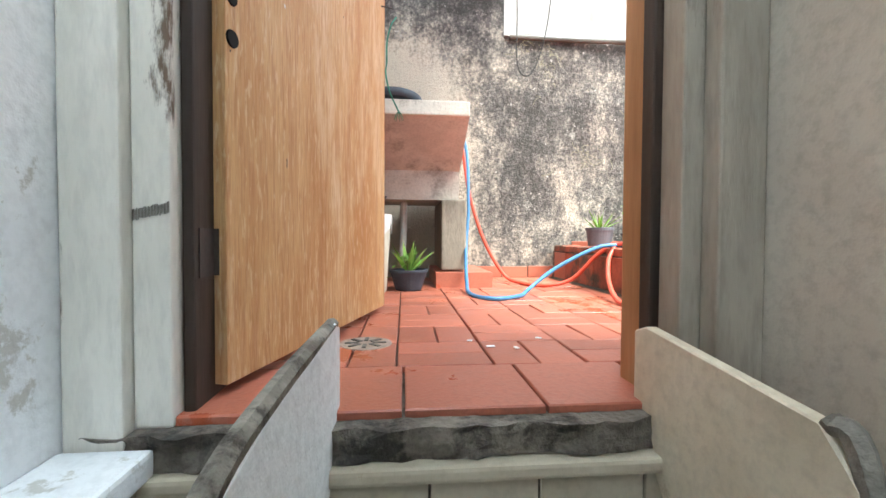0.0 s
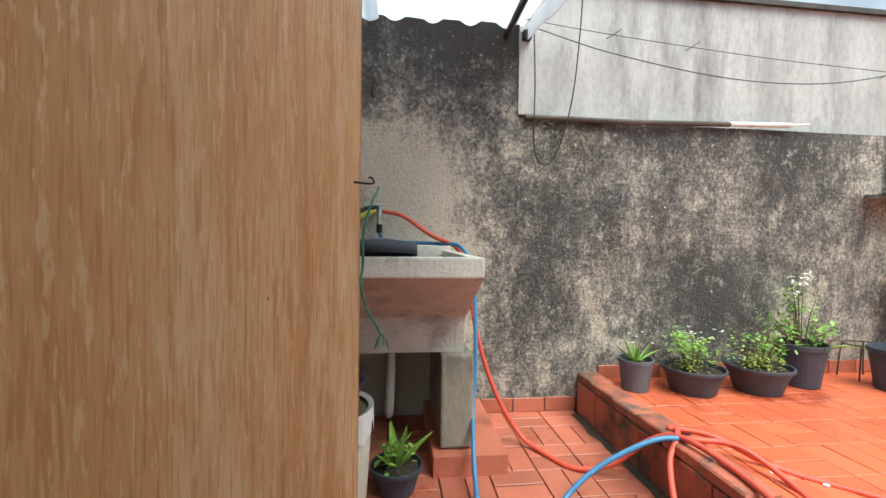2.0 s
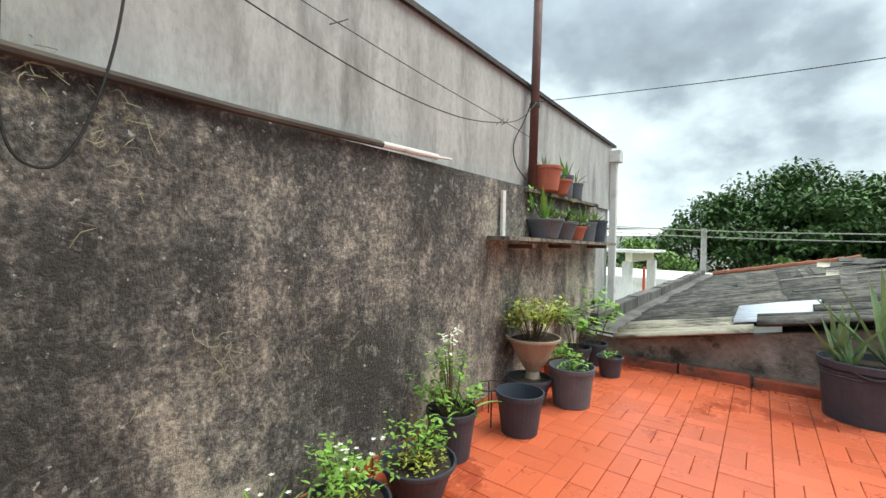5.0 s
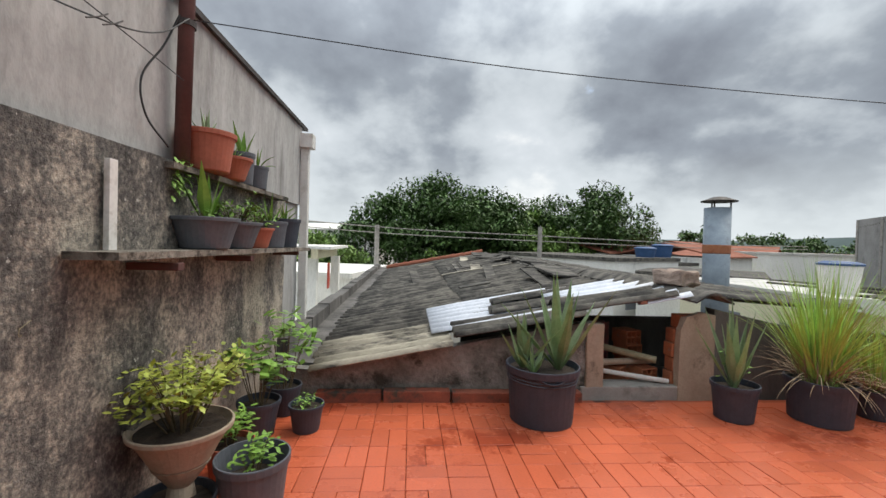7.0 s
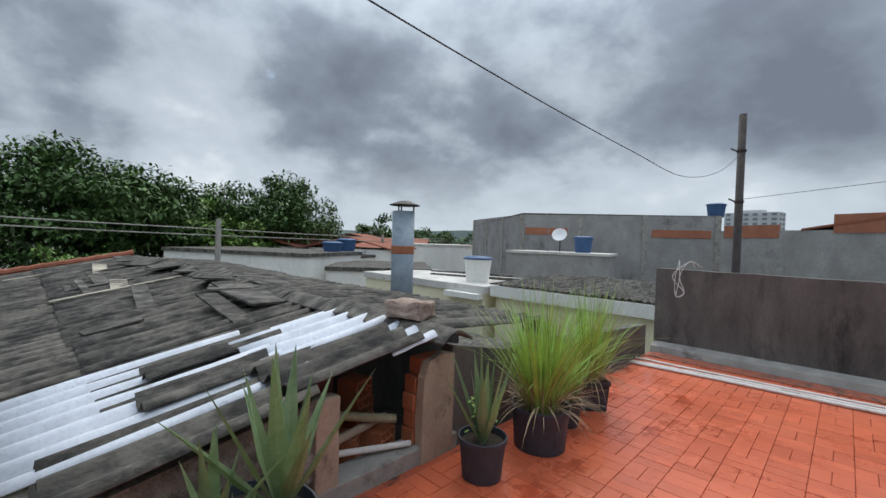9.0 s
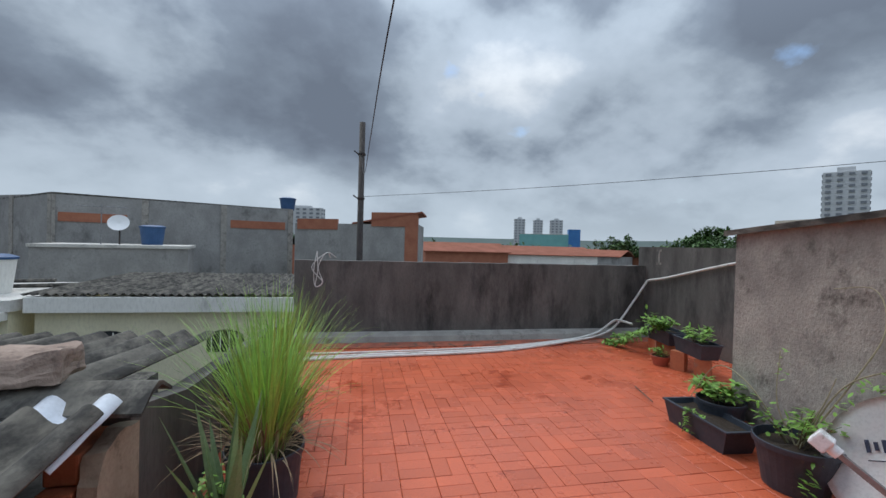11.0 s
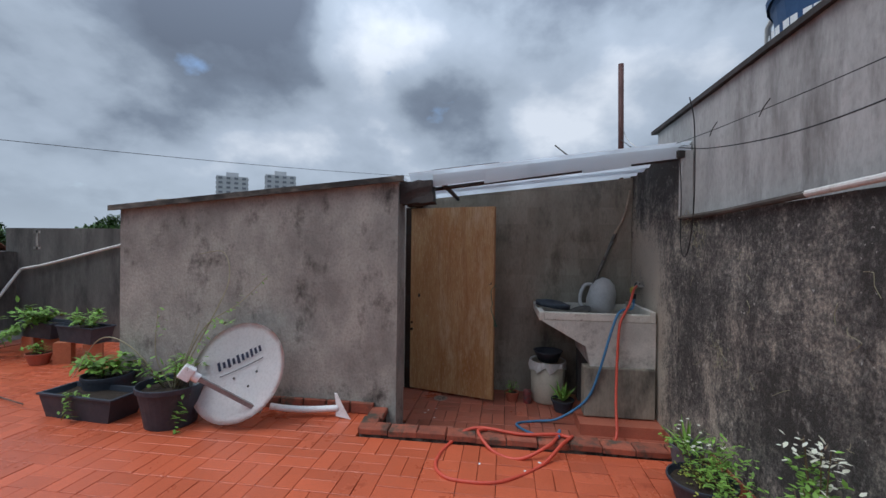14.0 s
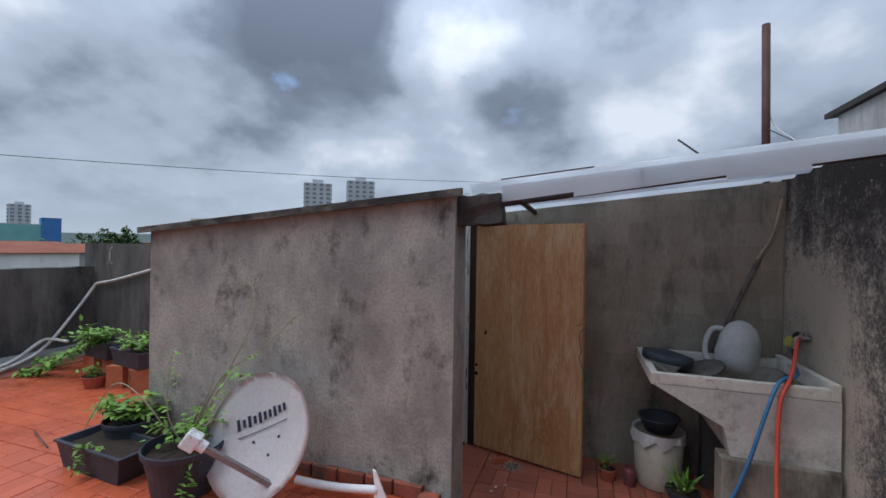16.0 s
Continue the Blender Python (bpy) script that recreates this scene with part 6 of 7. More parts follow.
# broken slabs heaped along the far end of the ridge
for k in range(9):
    bm = B()
    box(bm, -0.35, 0.35, -0.25, 0.25, 0, 0.025, pose(8.9 + 0.85 * k, RIDGE + random.uniform(-0.1, 0.5), slope(RIDGE) + 0.03 + 0.02 * (k % 3), random.uniform(-14, 2), random.uniform(-6, 6), random.uniform(-40, 40)))
    part("broken_slab", bm, M["fibro"], east, "broken piece of sheet")
bm = B()
prism(bm, [(6.60, 3.56, 0.40), (18.6, 3.50, 0.44), (18.6, 3.92, 0.46), (6.60, 3.98, 0.42)], (0, 0, 0.05))
bmesh.ops.recalc_face_normals(bm, faces=bm.faces)
part("gutter", bm, M["cement_dark"], east, "dark wet gutter along the eaves")
for k in range(12):
    bm = B()
    box(bm, 6.80 + 0.98 * k, 7.74 + 0.98 * k, 3.90, 4.06, 0.40, 0.62 + 0.012 * (k % 3), bevel=0.01)
    part("parapet_block", bm, M["cement_dark"], east, "stained coping block beside the gutter")
for k in range(10):
    bm = B()
    y = 3.66 - 0.345 * k
    tube(bm, [(18.2, y, slope(y) + 0.06), (18.2, y - 0.38, slope(y - 0.38) + 0.085)], 0.085, 8, curve=False)
    part("verge_tile", bm, M["roof_red"], east, "orange clay verge tile")
# gable wall, with the broken gap full of rubble
bm = B()
top = [(6.45, 1.20 + 2.32 * i / 12, slope(1.20 + 2.32 * i / 12) - 0.045 + 0.012 * noise.noise(Vector((i * 1.7, 0, 0)))) for i in range(13)]
prism(bm, [(6.45, 3.985, -0.3), (6.45, 1.20, -0.3), *top, (6.45, 3.60, 0.44), (6.45, 3.985, 0.47)], (0.10, 0, 0))
bmesh.ops.recalc_face_normals(bm, faces=bm.faces)
structure("gable_wall", bm, M["rough_gable"], "rough grey render gable under the sheet roof", "wall")
bm = B()
box(bm, 6.43, 6.54, 1.10, 1.26, 0.30, 0.86, bevel=0.012)
bmesh.ops.subdivide_edges(bm, edges=list(bm.edges), cuts=2, use_grid_fill=True)
for v in bm.verts:
    v.co += 0.01 * noise.noise_vector(v.co * 11)
structure("gap_jamb", bm, M["plaster_old"], "beige rendered jamb of the gap", "wall")
bm = B()
prism(bm, [(6.42, 0.07, 0.14), (6.42, 0.42, 0.14), (6.42, 0.415, 0.82), (6.42, 0.36, 0.93), (6.42, 0.22, 0.965), (6.42, 0.10, 0.945)], (0.075, 0, 0))
bmesh.ops.recalc_face_normals(bm, faces=bm.faces)
bmesh.ops.subdivide_edges(bm, edges=list(bm.edges), cuts=3, use_grid_fill=True)
for v in bm.verts:
    v.co += 0.014 * noise.noise_vector(v.co * 9)
structure("gable_pier", bm, M["plaster_old"], "broken beige rendered pier under the roof's end", "wall")
for k in range(5):
    bm = B()
    box(bm, 6.505, 6.63, 0.09, 0.435 - 0.015 * (k % 2) - (0.06 if k == 4 else 0), 0.292 + 0.13 * k, 0.415 + 0.13 * k, bevel=0.01)
    tagged(part("pier_brick", bm, M["hollow_brick"]), "orange brick laid bare in the broken pier", "brick", "bricks of the pier")
boxed("gap_sill", M["concrete"], "mossy cement sill below the gap", (6.43, 6.64, 0.02, 1.30, -0.3, 0.31), category="sill", bevel=0.012)
bm = B()
prism(bm, [(6.47, 0.065, -0.3), (6.47, 0.065, 1.0), (6.47, -0.6, 0.86), (6.47, -4.4, 0.62), (6.47, -4.4, -0.3)], (0.12, 0, 0))
bmesh.ops.recalc_face_normals(bm, faces=bm.faces)
structure("boundary_wall", bm, M["cement_dark"], "low dark damp wall along the terrace's edge", "wall")
# Added planes that close the space behind the gap, in the dark cement colour.
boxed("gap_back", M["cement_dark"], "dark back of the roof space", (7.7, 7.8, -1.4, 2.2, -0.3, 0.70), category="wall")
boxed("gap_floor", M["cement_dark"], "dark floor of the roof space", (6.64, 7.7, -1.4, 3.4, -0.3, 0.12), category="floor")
for x0, y0, z, n, rz in ((6.74, 0.56, 0.12, 2, 14), (6.80, 0.80, 0.12, 2, 35), (7.05, 0.52, 0.12, 4, 5), (6.95, 0.98, 0.12, 3, 62)):
    for k in range(n):
        t = thing("hollow_brick", (x0 + 0.012 * k, y0 + 0.01 * k, z + 0.142 * k), "orange hollow clay brick in the roof gap", "brick", "bricks in the roof gap", rz=rz + 4 * k)
        for name, bits in (("side", ((-0.095, -0.085, 0, 0.14), (0.085, 0.095, 0, 0.14))), ("web", ((-0.034, -0.026, 0.0105, 0.1295), (0.026, 0.034, 0.0105, 0.1295))), ("shell", ((-0.0845, 0.0845, 0, 0.01), (-0.0845, 0.0845, 0.13, 0.14), (-0.0845, 0.0845, 0.066, 0.074)))):
            for a, b, lo_z, hi_z in bits:
                bm = B()
                box(bm, -0.1, 0.1, a, b, lo_z, hi_z)
                part(name, bm, M["hollow_brick"], t)
for pts, r, key, lab in (([(6.62, 1.10, 0.47), (6.80, 0.46, 0.44)], 0.03, "plaster_old", "old round beam lying in the roof gap"), ([(6.50, 0.46, 0.335), (6.66, 1.12, 0.40)], 0.022, "pvc", "white pipe lying in the roof gap"), ([(6.60, 0.52, 0.50), (6.95, 1.15, 0.60)], 0.032, "stem_pale", "dusty pole lying in the roof gap")):
    bm = B()
    tube(bm, pts, r, 10, curve=False)
    tagged(part("rubble_pole", bm, M[key]), lab, "pole", "rubble in the roof gap")
bm = B()
box(bm, -0.15, 0.15, -0.13, 0.13, 0, 0.62, pose(7.30, 0.85, 0.12, 0, 0, 20), bevel=0.01)
tagged(part("cardboard_box", bm, M["can"]), "dark red printed box in the roof gap", "box")
bm = B()
box(bm, -0.17, 0.17, -0.12, 0.12, 0, 0.15, bevel=0.03)
bmesh.ops.subdivide_edges(bm, edges=list(bm.edges), cuts=4, use_grid_fill=True)
for v in bm.verts:
    v.co += 0.03 * noise.noise_vector(v.co * 7) + 0.012 * noise.noise_vector(v.co * 22)
tagged(part("broken_stone", bm, M["stone"], smooth=False), "lump of broken pinkish masonry weighing down the roof", "stone").matrix_basis = pose(6.80, 0.22, slope(RIDGE) + 0.075, 2, 3, 12)
for k, (y0, y1) in enumerate(((3.55, 3.02), (3.0, 2.45), (2.43, 1.92), (1.9, 1.60), (1.58, 1.32))):
    bm = B()
    box(bm, 6.34, 6.448, y1, y0, Z - 0.01, Z + 0.085 + 0.012 * (k % 2), bevel=0.008)
    tagged(part("edging_brick", bm, M["brick"]), "mossy red brick edging of the terrace", "brick", "edging bricks")
# ---- the town around ----
def building(name, label, at, w, d, h, rz, wall, roof="flat", roof_mat="roof_slab", windows=(), category="house", top=0.25, group="houses around"):
    """A house from its front middle: w across, d deep, h high, windows as (face, along, sill, width, height)."""
    t = thing(name, at, label, category, group, rz=rz)
    bm = B()
    box(bm, -w / 2, w / 2, 0, d, 0, h)
    part("wall", bm, M[wall], t)
    bm = B()
    if roof == "flat":
        box(bm, -w / 2 - 0.08, w / 2 + 0.08, -0.08, d + 0.08, h, h + top)
    elif roof == "gable":
        prism(bm, [(-w / 2 - 0.3, -0.3, h), (w / 2 + 0.3, -0.3, h), (w / 2 + 0.3, d / 2, h + top), (-w / 2 - 0.3, d / 2, h + top)], (0, 0, 0.1))
        prism(bm, [(-w / 2 - 0.3, d / 2, h + top), (w / 2 + 0.3, d / 2, h + top), (w / 2 + 0.3, d + 0.3, h), (-w / 2 - 0.3, d + 0.3, h)], (0, 0, 0.1))
    elif roof == "shed":
        prism(bm, [(-w / 2 - 0.15, -0.2, h), (w / 2 + 0.15, -0.2, h), (w / 2 + 0.15, d + 0.1, h + top), (-w / 2 - 0.15, d + 0.1, h + top)], (0, 0, 0.08))
    bmesh.ops.recalc_face_normals(bm, faces=bm.faces)
    part("roof", bm, M[roof_mat], t)
    for face, u, z, ww, hh in windows:
        win = new("window")
        win.parent = t
        if face == "front":
            win.matrix_basis = pose(u, 0, z)
        elif face == "left":
            win.matrix_basis = pose(-w / 2, u, z, 0, 0, -90)
        else:
            win.matrix_basis = pose(w / 2, u, z, 0, 0, 90)
        b = B()
        box(b, -ww / 2, ww / 2, -0.03, 0.05, 0, hh)
        part("pane", b, M["far_window"], win)
        b = B()
        box(b, -ww / 2 - 0.05, ww / 2 + 0.05, -0.06, -0.02, -0.06, 0)
        part("sill", b, M["house_white"], win)
    return t


def barrel_tank(at, r, h, body, lid, label, name="water_tank"):
    t = thing(name, at, label, "water tank", "water tanks")
    bm = B()
    lathe(bm, [(0, 0), (r * 0.8, 0), (r * 0.97, h * 0.92), (r, h * 0.95), (r, h), (0, h)], 28)
    part("tank_body", bm, M[body], t, smooth=False)
    bm = B()
    lathe(bm, [(r * 1.04, h - 0.05 * r), (r * 1.05, h + 0.03), (r * 0.7, h + 0.13 * r + 0.03), (r * 0.2, h + 0.2 * r), (0, h + 0.2 * r)], 28)
    part("tank_lid", bm, M[lid], t)
    return t


# south-east: white house with arched windows and a sheet roof
wh = thing("house", (0, 0, 0), "whitewashed house with arched windows and a grey sheet roof", "house", "houses around")
bm = B()
box(bm, 6.9, 12.6, -12.8, -8.75, -3.0, 0.10)
part("wall", bm, M["house_yellow"], wh, "cream wall")
bm = B()
box(bm, 6.8, 12.7, -8.74, -8.55, 0.05, 0.40)
part("fascia", bm, M["house_white"], wh, "white painted band below the roof")
for k in range(5):
    bm = corrugated(6.85 + 1.17 * k, 8.1 + 1.17 * k, 0.01 * (k % 2), -8.6, -13.2, 0.46, 0.62, 0.177, 0.03, 0.008, per=6)
    part("roof_sheet", bm, M["fibro"], wh)
for x in (11.1, 8.6):
    w = new("window")
    w.parent = wh
    bm = B()
    pts = [(x - 0.42, -8.74, -0.95), (x + 0.42, -8.74, -0.95), (x + 0.42, -8.74, -0.62)] + [(x + 0.42 * math.cos(a), -8.74, -0.62 + 0.22 * math.sin(a)) for a in (0.4, 0.8, 1.2, 1.57, 1.95, 2.35, 2.75)] + [(x - 0.42, -8.74, -0.62)]
    prism(bm, pts, (0, 0.02, 0))
    bmesh.ops.recalc_face_normals(bm, faces=bm.faces)
    part("pane", bm, M["glass_dark"], w)
    for k in range(4):
        bm = B()
        xx = x - 0.3 + 0.2 * k
        box(bm, xx, xx + 0.02, -8.718, -8.70, -0.95, -0.45)
        part("glazing_bar", bm, M["house_white"], w)
building("house", "pale yellow flat-roofed house beside the white one", (16.2, -8.45, -3.0), 6.6, 4.0, 3.1, 180, "house_yellow", windows=(("front", 1.8, 1.9, 0.7, 0.5), ("front", -0.4, 1.9, 0.6, 0.5)))
bm = B()
box(bm, 12.9, 14.4, -8.44, -8.1, -0.08, 0.1)
tagged(part("balcony_slab", bm, M["house_white"]), "white projecting slab of the yellow house", "slab")
barrel_tank((14.2, -9.7, 0.34), 0.52, 0.86, "house_white", "blue_tank", "white water tank with a blue lid on the yellow house")
for x, y, z in ((17.2, -10.2, 0.36), (13.3, -12.0, 0.36), (18.5, -11.5, 0.36)):
    bm = B()
    tube(bm, [(x, y, z), (x - 4.0, y - 1.0, z + 0.05)], 0.06, 8, curve=False)
    tagged(part("roof_pipe", bm, M["fibro"]), "grey pipe lying over the flat roofs", "pipe", "pipes on the flat roofs")

# big unfinished block building with its satellite dish and tank
big = thing("block_building", (23.4, -26.5, -3.0), "large unfinished grey concrete-block building", "building", "houses around")
ax = Vector((10.7 - 23.4, -31.4 + 26.5, 0)).normalized()
ay = Vector((33.6 - 23.4, -32.6 + 26.5, 0)).normalized()
bm = B()
prism(bm, [(0, 0, 0), ax * 13.6, ax * 13.6 + ay * 11.8, ay * 11.8], (0, 0, 7.2))
bmesh.ops.recalc_face_normals(bm, faces=bm.faces)
part("wall", bm, M["block_wall"], big)
out_x = -(ay - ay.dot(ax) * ax).normalized()
out_y = -(ax - ax.dot(ay) * ay).normalized()
for d, n, L, out in ((ax, 3, 13.6, out_x), (ay, 3, 11.8, out_y)):
    for k in range(n + 1):
        bm = B()
        q = d * (L * k / n)
        prism(bm, [q - d * 0.18 + out * 0.06, q + d * 0.18 + out * 0.06, q + d * 0.18 - out * 0.1, q - d * 0.18 - out * 0.1], (0, 0, 7.18))
        bmesh.ops.recalc_face_normals(bm, faces=bm.faces)
        part("column", bm, M["concrete"], big, "paler concrete column")
for a, b in ((0.3, 3.6), (9.5, 13.2)):
    bm = B()
    prism(bm, [ax * a + out_x * 0.05 + Vector((0, 0, 5.6)), ax * b + out_x * 0.05 + Vector((0, 0, 5.6)), ax * b + out_x * 0.05 + Vector((0, 0, 6.15)), ax * a + out_x * 0.05 + Vector((0, 0, 6.15))], out_x * -0.1)
    bmesh.ops.recalc_face_normals(bm, faces=bm.faces)
    part("brick_band", bm, M["brick_far"], big, "band of bare orange brick")
bm = B()
prism(bm, [Vector((0, 0, 7.2)), ax * 13.7 + Vector((0, 0, 7.05)), ax * 13.7 + ay * 12 + Vector((0, 0, 6.4)), ay * 12 + Vector((0, 0, 6.5))], (0, 0, 0.12))
bmesh.ops.recalc_face_normals(bm, faces=bm.faces)
part("roof", bm, M["fibro"], big)
building("house", "low grey annexe wall with a white cornice", (17.6, -21.6, -3.0), 6.4, 4.5, 4.2, 196, "block_wall", top=0.15)
barrel_tank((17.0, -24.2, 1.35), 0.62, 1.0, "blue_tank", "blue_tank", "blue water tank on the annexe roof")
barrel_tank((11.2, -33.0, 4.2), 0.62, 0.9, "blue_tank", "blue_tank", "blue water tank on the block building")
fd = thing("satellite_dish", (18.0, -22.9, 1.3), "small white satellite dish on a roof mast", "satellite dish")
bm = B()
lathe(bm, [(0, 0.0), (0.3, 0.04), (0.48, 0.12), (0.48, 0.13), (0, 0.012)], 24, pose(0, 0.1, 1.15, -60, 0, 20))
part("reflector", bm, M["white_paint"], fd)
bm = B()
tube(bm, [(0, 0, 0), (0, 0, 1.15)], 0.04, 8, curve=False)
part("mast", bm, M["dark_metal"], fd)
an = thing("roof_aerial", (18.6, -22.4, 1.3), "old fishbone television aerial on a mast", "aerial")
bm = B()
tube(bm, [(0, 0, 0), (0, 0, 2.1)], 0.03, 6, curve=False)
part("mast", bm, M["metal_grey"], an)
for k in range(8):
    bm = B()
    tube(bm, [(-1.0 + 0.28 * k, -0.4, 2.0), (-1.0 + 0.28 * k, 0.4, 2.0)], 0.018, 5, curve=False)
    part("element", bm, M["metal_grey"], an)
bm = B()
tube(bm, [(-1.1, 0, 2.0), (1.1, 0, 2.0)], 0.02, 5, curve=False)
part("boom", bm, M["metal_grey"], an)
# half-built brick house
hb = thing("house", (0, 0, 0), "half-built house of bare orange brick and grey render", "house", "houses around")
bm = B()
prism(bm, [(9.8, -27.5, -3.0), (1.9, -23.7, -3.0), (1.0, -27.5, -3.0), (9.0, -31, -3.0)], (0, 0, 6.0))
bmesh.ops.recalc_face_normals(bm, faces=bm.faces)
part("wall", bm, M["block_wall"], hb)
d = Vector((1.9 - 9.8, 3.8, 0)).normalized()
nn = Vector((-d.y, d.x, 0)) * -0.05
for a, b, z0, z1 in ((0.2, 3.2, 2.6, 3.3), (5.6, 8.75, 2.85, 3.75), (7.9, 8.75, 0, 2.85)):
    bm = B()
    o = Vector((9.8, -27.5, 0))
    prism(bm, [o + d * a + nn + Vector((0, 0, z0)), o + d * b + nn + Vector((0, 0, z0)), o + d * b + nn + Vector((0, 0, z1)), o + d * a + nn + Vector((0, 0, z1))], nn * -3)
    bmesh.ops.recalc_face_normals(bm, faces=bm.faces)
    part("brick_panel", bm, M["brick_far"], hb, "bare orange hollow bricks")
bm = B()
prism(bm, [(6.0, -25.6, 2.98), (1.7, -23.5, 3.72), (0.8, -27.5, 3.72), (5.2, -29.4, 2.98)], (0, 0, 0.1))
bmesh.ops.recalc_face_normals(bm, faces=bm.faces)
part("roof", bm, M["roof_red"], hb)

random.seed(33)
# rows of low houses with red and grey roofs, to the south and west
for k in range(26):
    a = radians(random.uniform(176, 252))
    dist = random.uniform(48, 150)
    x, y = 5 + dist * math.sin(a), dist * math.cos(a)
    building("house", random.choice(("low house with a red clay roof", "low brick house with a rusty roof")), (x, y, -3.0), random.uniform(8, 16), random.uniform(6, 10), random.uniform(2.9, 4.1), random.uniform(-20, 20) + 180 - math.degrees(a) , random.choice(("house_white", "brick_far", "brick_far", "block_wall")), random.choice(("gable", "gable", "flat")), random.choice(("roof_red", "roof_red", "fibro")), (("front", -2, 1.2, 1.2, 1.0), ("front", 2, 1.2, 1.2, 1.0)), top=1.0)
# east and north-east: pale walls, sheds and roofs
for x, y, w, dd, h, rz, wall, roof, rm, lab in (
        (25.0, -10.3, 6.0, 9, 3.75, 62, "house_white", "flat", "fibro", "long whitewashed house with a flat roof"),
        (38.5, -17.5, 9, 8, 3.9, 62, "house_white", "gable", "roof_red", "house with an orange clay roof"),
        (33, -22, 8, 7, 3.9, 55, "house_white", "gable", "roof_red", "low house with an orange clay roof"),
        (30, -15.0, 7, 6, 3.3, 60, "house_white", "flat", "fibro", "low white flat-roofed house"),
        (44, -28, 12, 7, 3.6, 55, "house_white", "gable", "roof_red", "distant house with a clay roof"),
        (48, 12.5, 13, 8, 5.4, 98, "house_white", "shed", "house_white", "long white industrial shed"),
        (20, 9.5, 9, 6, 3.0, 100, "house_white", "flat", "house_white", "white walled yard beside the sheet roof"),
        (52, -36, 14, 8, 4.4, 50, "block_wall", "gable", "roof_red", "distant row of clay-roofed houses"),
        (21.5, -14.0, 6.5, 5, 3.2, 40, "house_white", "flat", "fibro", "white flat-roofed house behind the sheet roofs")):
    building("house", lab, (x, y, -3.0), w, dd, h, -rz, wall, roof, rm, (("front", -1.5, 1.2, 1.0, 0.9), ("front", 1.5, 1.2, 1.0, 0.9)), top=0.9 if roof != "flat" else 0.2)
barrel_tank((27.5, -12.6, 0.85), 0.6, 0.8, "blue_tank", "blue_tank", "blue water tank on a white house")
barrel_tank((26.6, -11.0, 0.85), 0.6, 0.6, "blue_tank", "blue_tank", "low blue water tank on a white house")

rnd = random.Random(34)
for k in range(22):
    a, dist = radians(rnd.uniform(112, 172)), rnd.uniform(42, 105)
    wall, roof_kind, cover = rnd.choice((("house_white", "gable", "roof_red"), ("house_white", "flat", "roof_slab"), ("brick_far", "shed", "fibro"), ("block_wall", "flat", "roof_slab"), ("house_yellow", "gable", "roof_red")))
    building("house", {"roof_red": "distant house with an orange clay roof", "roof_slab": "distant house with a flat roof", "fibro": "distant brick house with a grey sheet roof"}[cover], (4 + dist * math.sin(a), dist * math.cos(a), -3.0), rnd.uniform(7, 13), rnd.uniform(6, 9), rnd.uniform(3.0, 4.7), 180 - math.degrees(a) + rnd.uniform(-25, 25), wall, roof_kind, cover, (("front", -2, 1.3, 1.2, 1.0), ("front", 1.6, 1.3, 1.2, 1.0)), top=0.9 if roof_kind != "flat" else 0.2)

# flue
flue = thing("metal_flue", (12.9, -4.9, -1.17), "blue-grey metal flue with a rusty band and a cowl", "flue")
bm = B()
tube(bm, [(0, 0, 0), (0.02, 0.02, 3.75)], 0.30, 20, curve=False)
part("shaft", bm, M["galvanised"], flue, smooth=True)
bm = B()
lathe(bm, [(0.302, 0), (0.312, 0.02), (0.312, 0.2), (0.302, 0.22)], 20, pose(0.015, 0.015, 2.60))
part("band", bm, M["orange_band"], flue, "orange rusty band")
for k in range(3):
    bm = B()
    a = 2.09 * k
    tube(bm, [(0.25 * math.cos(a), 0.25 * math.sin(a), 3.72), (0.25 * math.cos(a), 0.25 * math.sin(a), 3.92)], 0.02, 6, curve=False)
    part("stay", bm, M["dark_metal"], flue)
bm = B()
lathe(bm, [(0.40, 3.90), (0.41, 3.92), (0.15, 4.02), (0, 4.04), (0, 4.0), (0.38, 3.90)], 22)
part("cowl", bm, M["dark_metal"], flue)
boxed("flue_base", M["fibro"], "dark flat roof below the flue", (9.5, 16, -7.4, -1.95, -2.2, -1.0), category="roof")

# pergola
pg = thing("pergola", (15.2, 5.6, -3.0), "white concrete pergola beside the neighbour's yard", "pergola")
for x, y in ((0, 0), (1.9, -0.3), (0, 2.5), (1.9, 2.5)):
    bm = B()
    box(bm, x - 0.13, x + 0.13, y - 0.13, y + 0.13, 0, 3.95, bevel=0.01)
    part("post", bm, M["house_white"], pg)
for y in (-0.15, 2.5):
    bm = B()
    box(bm, -0.5, 2.5, y - 0.1, y + 0.1, 3.95, 4.22, bevel=0.01)
    part("beam", bm, M["house_yellow"], pg)
bm = B()
box(bm, -0.6, 2.6, -0.6, 3.0, 4.22, 4.30)
part("slab", bm, M["house_white"], pg)
bm = B()
box(bm, 0.35, 0.6, -0.24, -0.2, 2.95, 3.75, bevel=0.01)
tagged(part("hanging_cloth", bm, M["hose_red"]), "red and white cloth hanging at the pergola", "cloth").matrix_basis = pose(15.9, 5.6, -3.0)
bm = B()
box(bm, 9.5, 22, 4.6, 7.2, -1.35, -1.2)
tagged(part("covered_yard", bm, M["house_white"]), "pale flat roof over the neighbour's yard", "roof", "", "structure")
